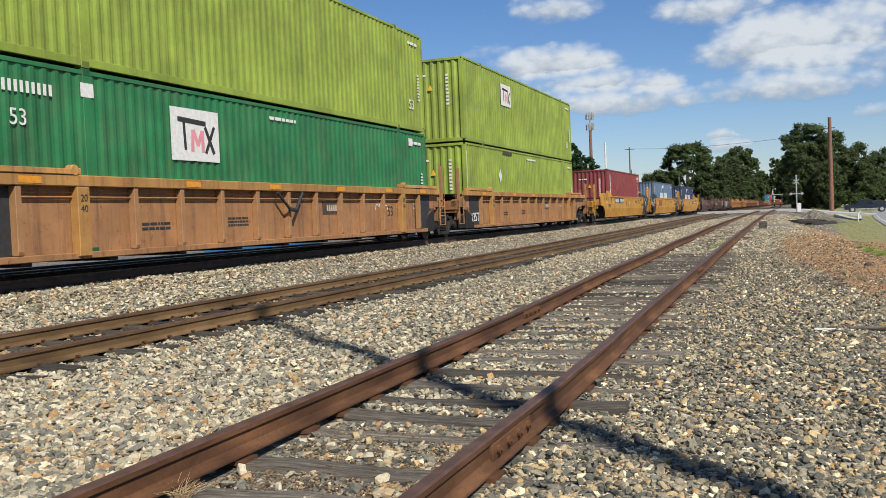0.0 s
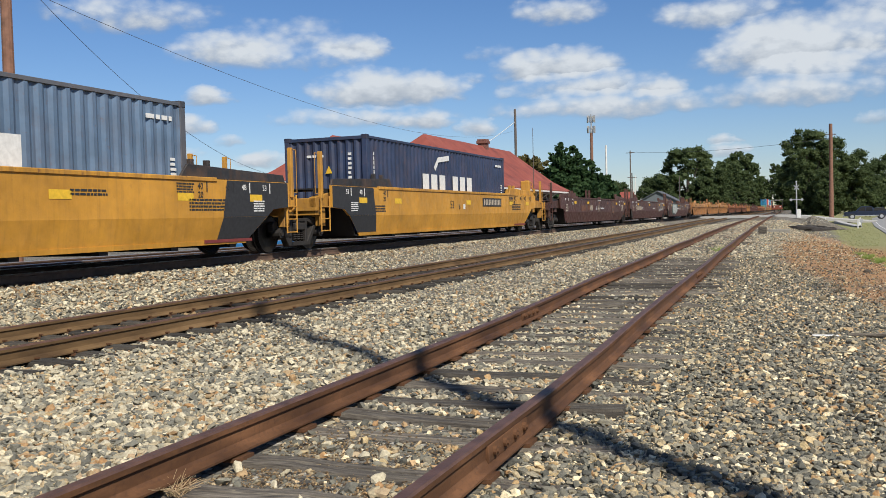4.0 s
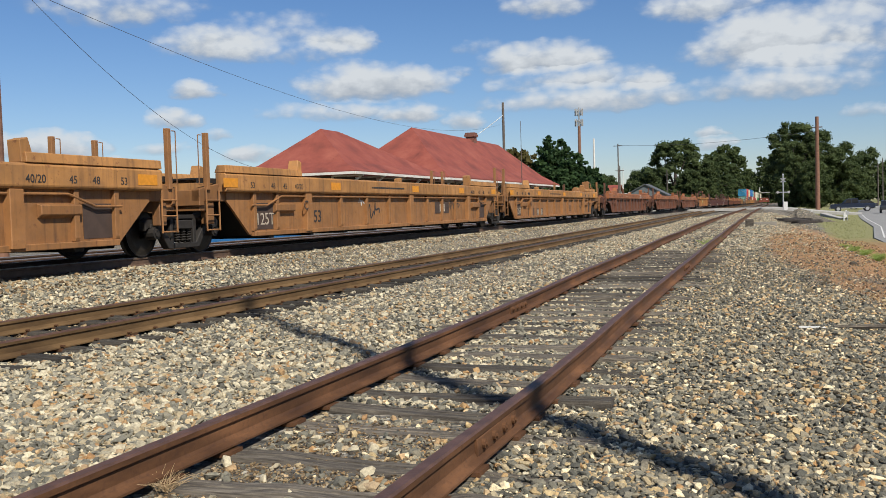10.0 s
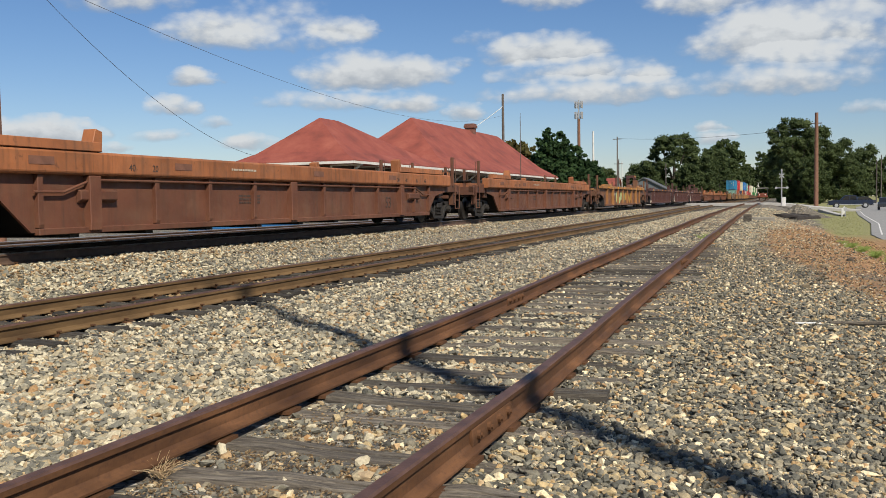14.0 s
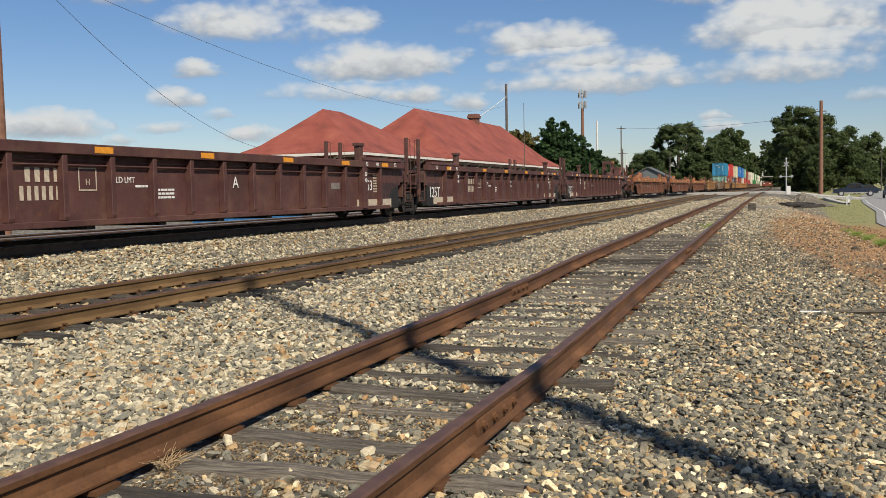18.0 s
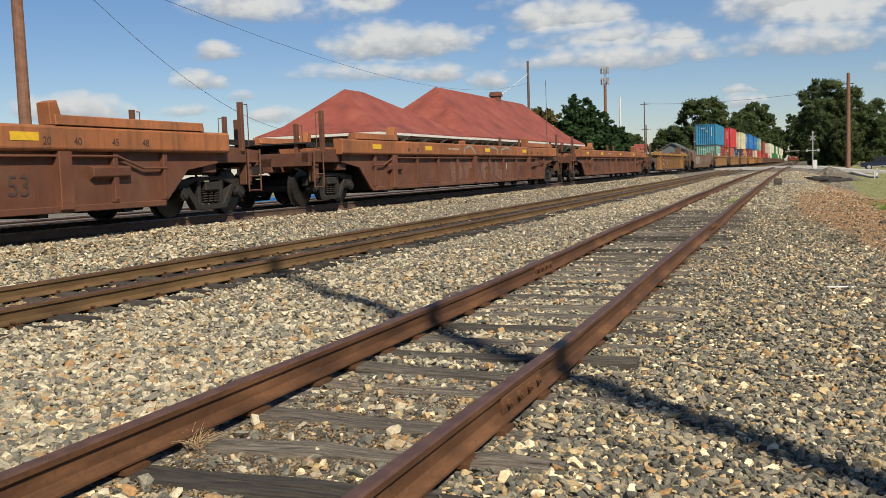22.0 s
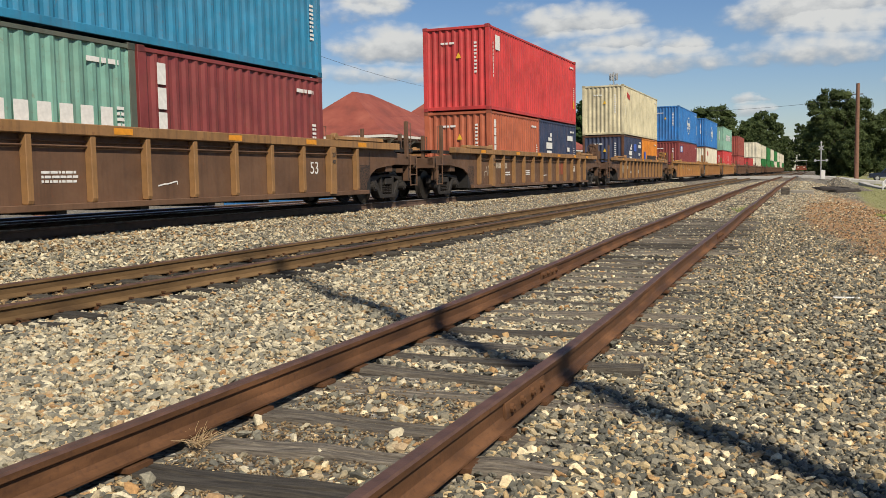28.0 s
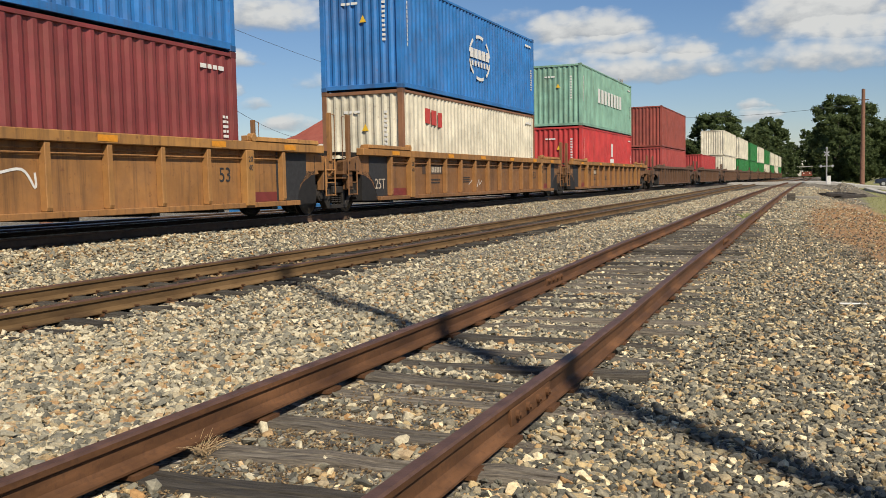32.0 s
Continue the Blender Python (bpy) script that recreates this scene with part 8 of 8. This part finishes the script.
def build_ballast():
    r = np.random.default_rng(5)
    # in view only where the lens reaches: a wedge that opens to the north-west
    def keep(x, y):
        return (x < 0.14 * y + 0.3) & (x > -1.15 * y - 1.0)
    def between_rails(x, y):
        return np.abs(np.abs(x - SID_X + 0.0038 * (y - 6)) - GAUGE / 2) < 0.085
    tie_ys = [c.matrix_basis.translation.y for c in SIDING.children if c.name.startswith("tie") and not c.name.startswith(("tie_plate", "ties"))]
    mid_ys = [c.matrix_basis.translation.y for c in MIDDLE.children if c.name.startswith("tie") and not c.name.startswith(("tie_plate", "ties"))]
    for name, label, n, x0, x1, y0, y1, lo, hi, power, mat in (
            ("ballast", "pale grey and tan crushed stone ballast between two tracks", 58000, -7.3, -3.1, 3.2, 40, 0.013, 0.036, 1.9, STONE),
            ("ballast", "dark grey stones among the pale ballast", 11000, -10.7, -3.1, 3.2, 40, 0.013, 0.032, 1.8, STONE_DARK),
            ("ballast", "dark slate and tan crushed stone beside the siding", 78000, -1.47, 1.9, 2.4, 26, 0.01, 0.029, 1.9, STONE_DARK),
            ("ballast", "pale stones strewn among the slate beside the siding", 15000, -1.46, 1.6, 4.5, 45, 0.01, 0.026, 1.4, STONE),
            ("ballast", "pale stones between the ties along the siding", 21000, -3.0, -1.6, 6, 60, 0.014, 0.03, 1.3, STONE),
            ("ballast", "small stones and cinders inside the siding", 9500, -3.0, -1.6, 2.4, 30, 0.008, 0.032, 1.9, STONE_DARK),
            ("ballast", "pale stones strewn inside the siding", 2800, -3.0, -1.6, 2.4, 30, 0.016, 0.04, 1.9, STONE),
            ("ballast", "pale stone ballast on the shoulder of the train's track", 40000, -10.7, -8.65, 7.5, 75, 0.017, 0.038, 1.6, STONE),
            ("ballast", "rust-stained stones at the edge of the train's track", 7000, -10.7, -9.6, 7.5, 60, 0.018, 0.036, 1.6, STONE_RUST),
            ("ballast", "rust-browned stone ballast inside the middle track", 9000, -8.6, -7.2, 6.0, 60, 0.02, 0.036, 1.7, STONE_RUST),
            ("ballast", "stone ballast along the far stretch of the siding", 42000, -7.2, 2.4, 24, 80, 0.024, 0.042, 1.3, STONE),
            ("ballast", "grey and tan stones thinning out towards the clay", 24000, -1.465, 2.2, 8, 30, 0.012, 0.027, 1.1, STONE_DARK),
            ("rubble", "clods of orange clay and dark cinders", 19000, -0.8, 3.2, 5, 40, 0.006, 0.022, 1.4, STONE_RED),
            ("cinders", "dark cinders strewn over the clay", 2600, -1.4, 2.6, 9, 40, 0.01, 0.026, 1.2, STONE_CINDER),
            ("cinders", "dark cinders and soil between the siding ties", 6000, -3.0, -1.6, 2.6, 30, 0.008, 0.02, 1.9, STONE_CINDER),
            ("grit", "fine grey-brown grit between the siding ties", 7000, -2.99, -1.7, 3.0, 5.4, 0.004, 0.01, 1.5, STONE_RUST)):
        x, y = strewn(r, n, x0, x1, y0, y1, power)
        ok = keep(x, y) & ~between_rails(x, y) & (np.abs(np.abs(x - MID_X) - GAUGE / 2) > 0.09) & (np.abs(np.abs(x - TRAIN_X) - GAUGE / 2) > 0.09)
        brink = np.interp(y, [4, 8.4, 11, 18, 21, 26, 33, 40], [1.6, 1.4, 1.1, 0.35, -0.2, -0.6, -0.5, 0.6])
        over = np.clip((x - brink) * 1.6 + 0.25, 0, 0.88)
        if x0 in (-1.47, -1.46, -1.465, -7.2):
            ok &= r.random(len(x)) > over
        if mat is STONE_RED and x0 > -5:
            ok &= r.random(len(x)) < over + 0.03
        if x0 in (-7.3, -10.7, -8.6):
            gap = np.abs(y[:, None] - np.array(mid_ys)[None])
            bare = (gap.min(axis=1) < 0.15) & (np.sin(np.array(mid_ys)[gap.argmin(axis=1)] * 37) > -0.5) & (np.abs(x - MID_X) < 1.32)
            ok &= ~bare | (r.random(len(x)) < 0.06)
        x, y = x[ok], y[ok]
        s = (lo + (hi - lo) * r.random(len(x)) ** 1.5) * r.choice([0.6, 1, 1, 1.35], len(x))
        s = np.maximum(s, 0.0008 * y)
        if mat is STONE_CINDER and x0 > -3:
            patch = np.array([noise.noise(Vector((a * 0.7, b * 0.28, 11))) for a, b in zip(x, y)])
            ok = patch + 0.3 * (np.abs(y - 19.5) < 2.8) > 0.12
            x, y, s = x[ok], y[ok], s[ok]
        z = lands(x, y) + s * r.uniform(-0.35, 0.75, len(x)) + 0.006
        if x0 == -1.47:
            near_tie = (np.min(np.abs(y[:, None] - np.array(tie_ys)[None]), axis=1) < 0.12) & (x < -1.0 - 0.25 * np.sin(y * 7))
            keep_it = ~near_tie | (r.random(len(x)) < 0.2)
            x, y, z, s = x[keep_it], y[keep_it], z[keep_it], s[keep_it]
        if x0 == -3.0:
            # few stones lie on the ties themselves
            z -= 0.012
            near_tie = np.min(np.abs(y[:, None] - np.array(tie_ys)[None]), axis=1) < 0.13
            bare = (y > 3.2) & (y < 4.7) & (x < -2.0) & (s > 0.014)
            keep_it = (~near_tie | (r.random(len(x)) < 0.1)) & (~bare | (r.random(len(x)) < 0.35))
            x, y, z, s = x[keep_it], y[keep_it], z[keep_it], s[keep_it]
        scatter(name, label, np.stack([x, y, z], 1), s, int(n % 97), mat)


build_ballast()

# ---------------------------------------------------------------- small things beside the rails
def joint_bar(y, s):
    """Fishplate and bolts on the outside of a siding rail."""
    x = sid_x(y) + s * GAUGE / 2
    root = thing("joint_bar", (x, y, sid_z(y)), "rusty bolted joint bar on the siding rail", "joint bar")
    part("plate", mesh_of("fishplate", RAIL_RUST, lambda bm: prism(bm, [(0.012, -0.15), (0.036, -0.145), (0.038, -0.1), (0.032, -0.052), (0.012, -0.048)], "y", -0.38, 0.38), 0.004), root)
    part("plate", mesh_of("fishplate_in", RAIL_RUST, lambda bm: prism(bm, [(-0.012, -0.135), (-0.03, -0.13), (-0.034, -0.1), (-0.026, -0.06), (-0.012, -0.055)], "y", -0.38, 0.38), 0.004), root)
    for dy in (-0.29, -0.1, 0.1, 0.29):
        part("bolt", mesh_of("joint_bolt", RAIL_RUST, lambda bm: (tube(bm, (0.03, 0, -0.095), (0.055, 0, -0.095), 0.027, 10), tube(bm, (0.055, 0, -0.095), (0.066, 0, -0.095), 0.013, 8))), root, (0, dy, 0))


joint_bar(4.95, 1)
joint_bar(17.2, 1)
joint_bar(11.0, -1)


def dry_tuft(x, y, z, n, h, seed, label, mat):
    r = random.Random(seed)

    def draw(bm):
        for i in range(n):
            a, lean = r.uniform(0, 6.28), r.uniform(0.3, 1.2)
            p = Vector((r.uniform(-.04, .04), r.uniform(-.04, .04), 0))
            d = Vector((math.cos(a) * lean, math.sin(a) * lean, 1)).normalized()
            hh = h * r.uniform(0.5, 1.1)
            prev = p
            for k in range(1, 4):
                q = p + d * hh * k / 3 + Vector((math.cos(a), math.sin(a), 0)) * 0.25 * hh * (k / 3) ** 2 - Vector((0, 0, 0.3 * hh * (k / 3) ** 2))
                tube(bm, prev, q, 0.0022 * (1.2 - k / 4), 4)
                prev = q
    tagged(new("grass_tuft", mesh_of(f"tuft_{seed}", mat, draw)), label, "grass").matrix_basis = pose(x, y, z)


STRAW = plain("straw", (0.5, 0.36, 0.2), 0.8, 0, 0.25, 20)
WEED = plain("weed", (0.26, 0.36, 0.07), 0.8, 0, 0.35, 20)
dry_tuft(-2.93, 3.82, -0.21, 70, 0.16, 1, "dry straw tuft against the rail", STRAW)
for i in range(3):
    dry_tuft(-1.95 + 0.1 * i, 27.0 + 0.7 * i, sid_z(27.5) - 0.22, 50, 0.3, 10 + i, "green weed tuft between the rails", WEED)
for i in range(14):
    dry_tuft(2.3 - 0.028 * i + 0.12 * (i % 3), 21.0 + 0.85 * i, land(2.2, 21 + 0.85 * i), 170, 0.24, 30 + i, "green grass tuft on the clay bank", WEED)
tagged(new("litter", mesh_of("litter", MARK_WHITE, lambda bm: box(bm, -0.13, 0.13, -0.025, 0.025, 0, 0.014), 0.004)), "white strip of litter on the gravel", "litter").matrix_basis = pose(0.33, 10.26, land(0.33, 10.26) + 0.03, 3, 0, 8)
tagged(new("stick", mesh_of("stick", TIE, lambda bm: (tube(bm, (-0.5, 0, 0), (0.1, 0.02, 0.02), 0.025, 6), tube(bm, (0.1, 0.02, 0.02), (0.6, -0.04, 0.01), 0.022, 6, 0.012)))), "dark broken stick lying on the clay", "stick").matrix_basis = pose(1.05, 10.35, land(1.05, 10.35) + 0.04, 0, 0, -4)
for i, (x, y, s) in enumerate(((0.42, 14.2, 0.1), (0.75, 15.8, 0.08), (1.0, 12.0, 0.09), (0.9, 18.5, 0.12), (1.5, 21, 0.12), (0.6, 8.4, 0.07))):
    rock = np.random.default_rng(60 + i)
    v, f = stone_shapes(rock, 1)[0]
    tagged(new("clod", raw("clod", v * s * 0.7, f, STONE_CINDER)), "dark clod of earth on the gravel", "clod", "clods").matrix_basis = Matrix.Translation((x, y, land(x, y) + s * 0.3))

# ---------------------------------------------------------------- what moves
def run(t):
    """How far the train has come at t seconds."""
    return 18.354 * t + 0.00461 * t * t


def motions():
    for ob, y, z in ROLLING:
        walk(ob, [(t, pose(TRAIN_X, y - run(t), TRAIN_Z + z)) for t in (0.0, 8.0, 16.0, 24.0, 32.0)])


motions()
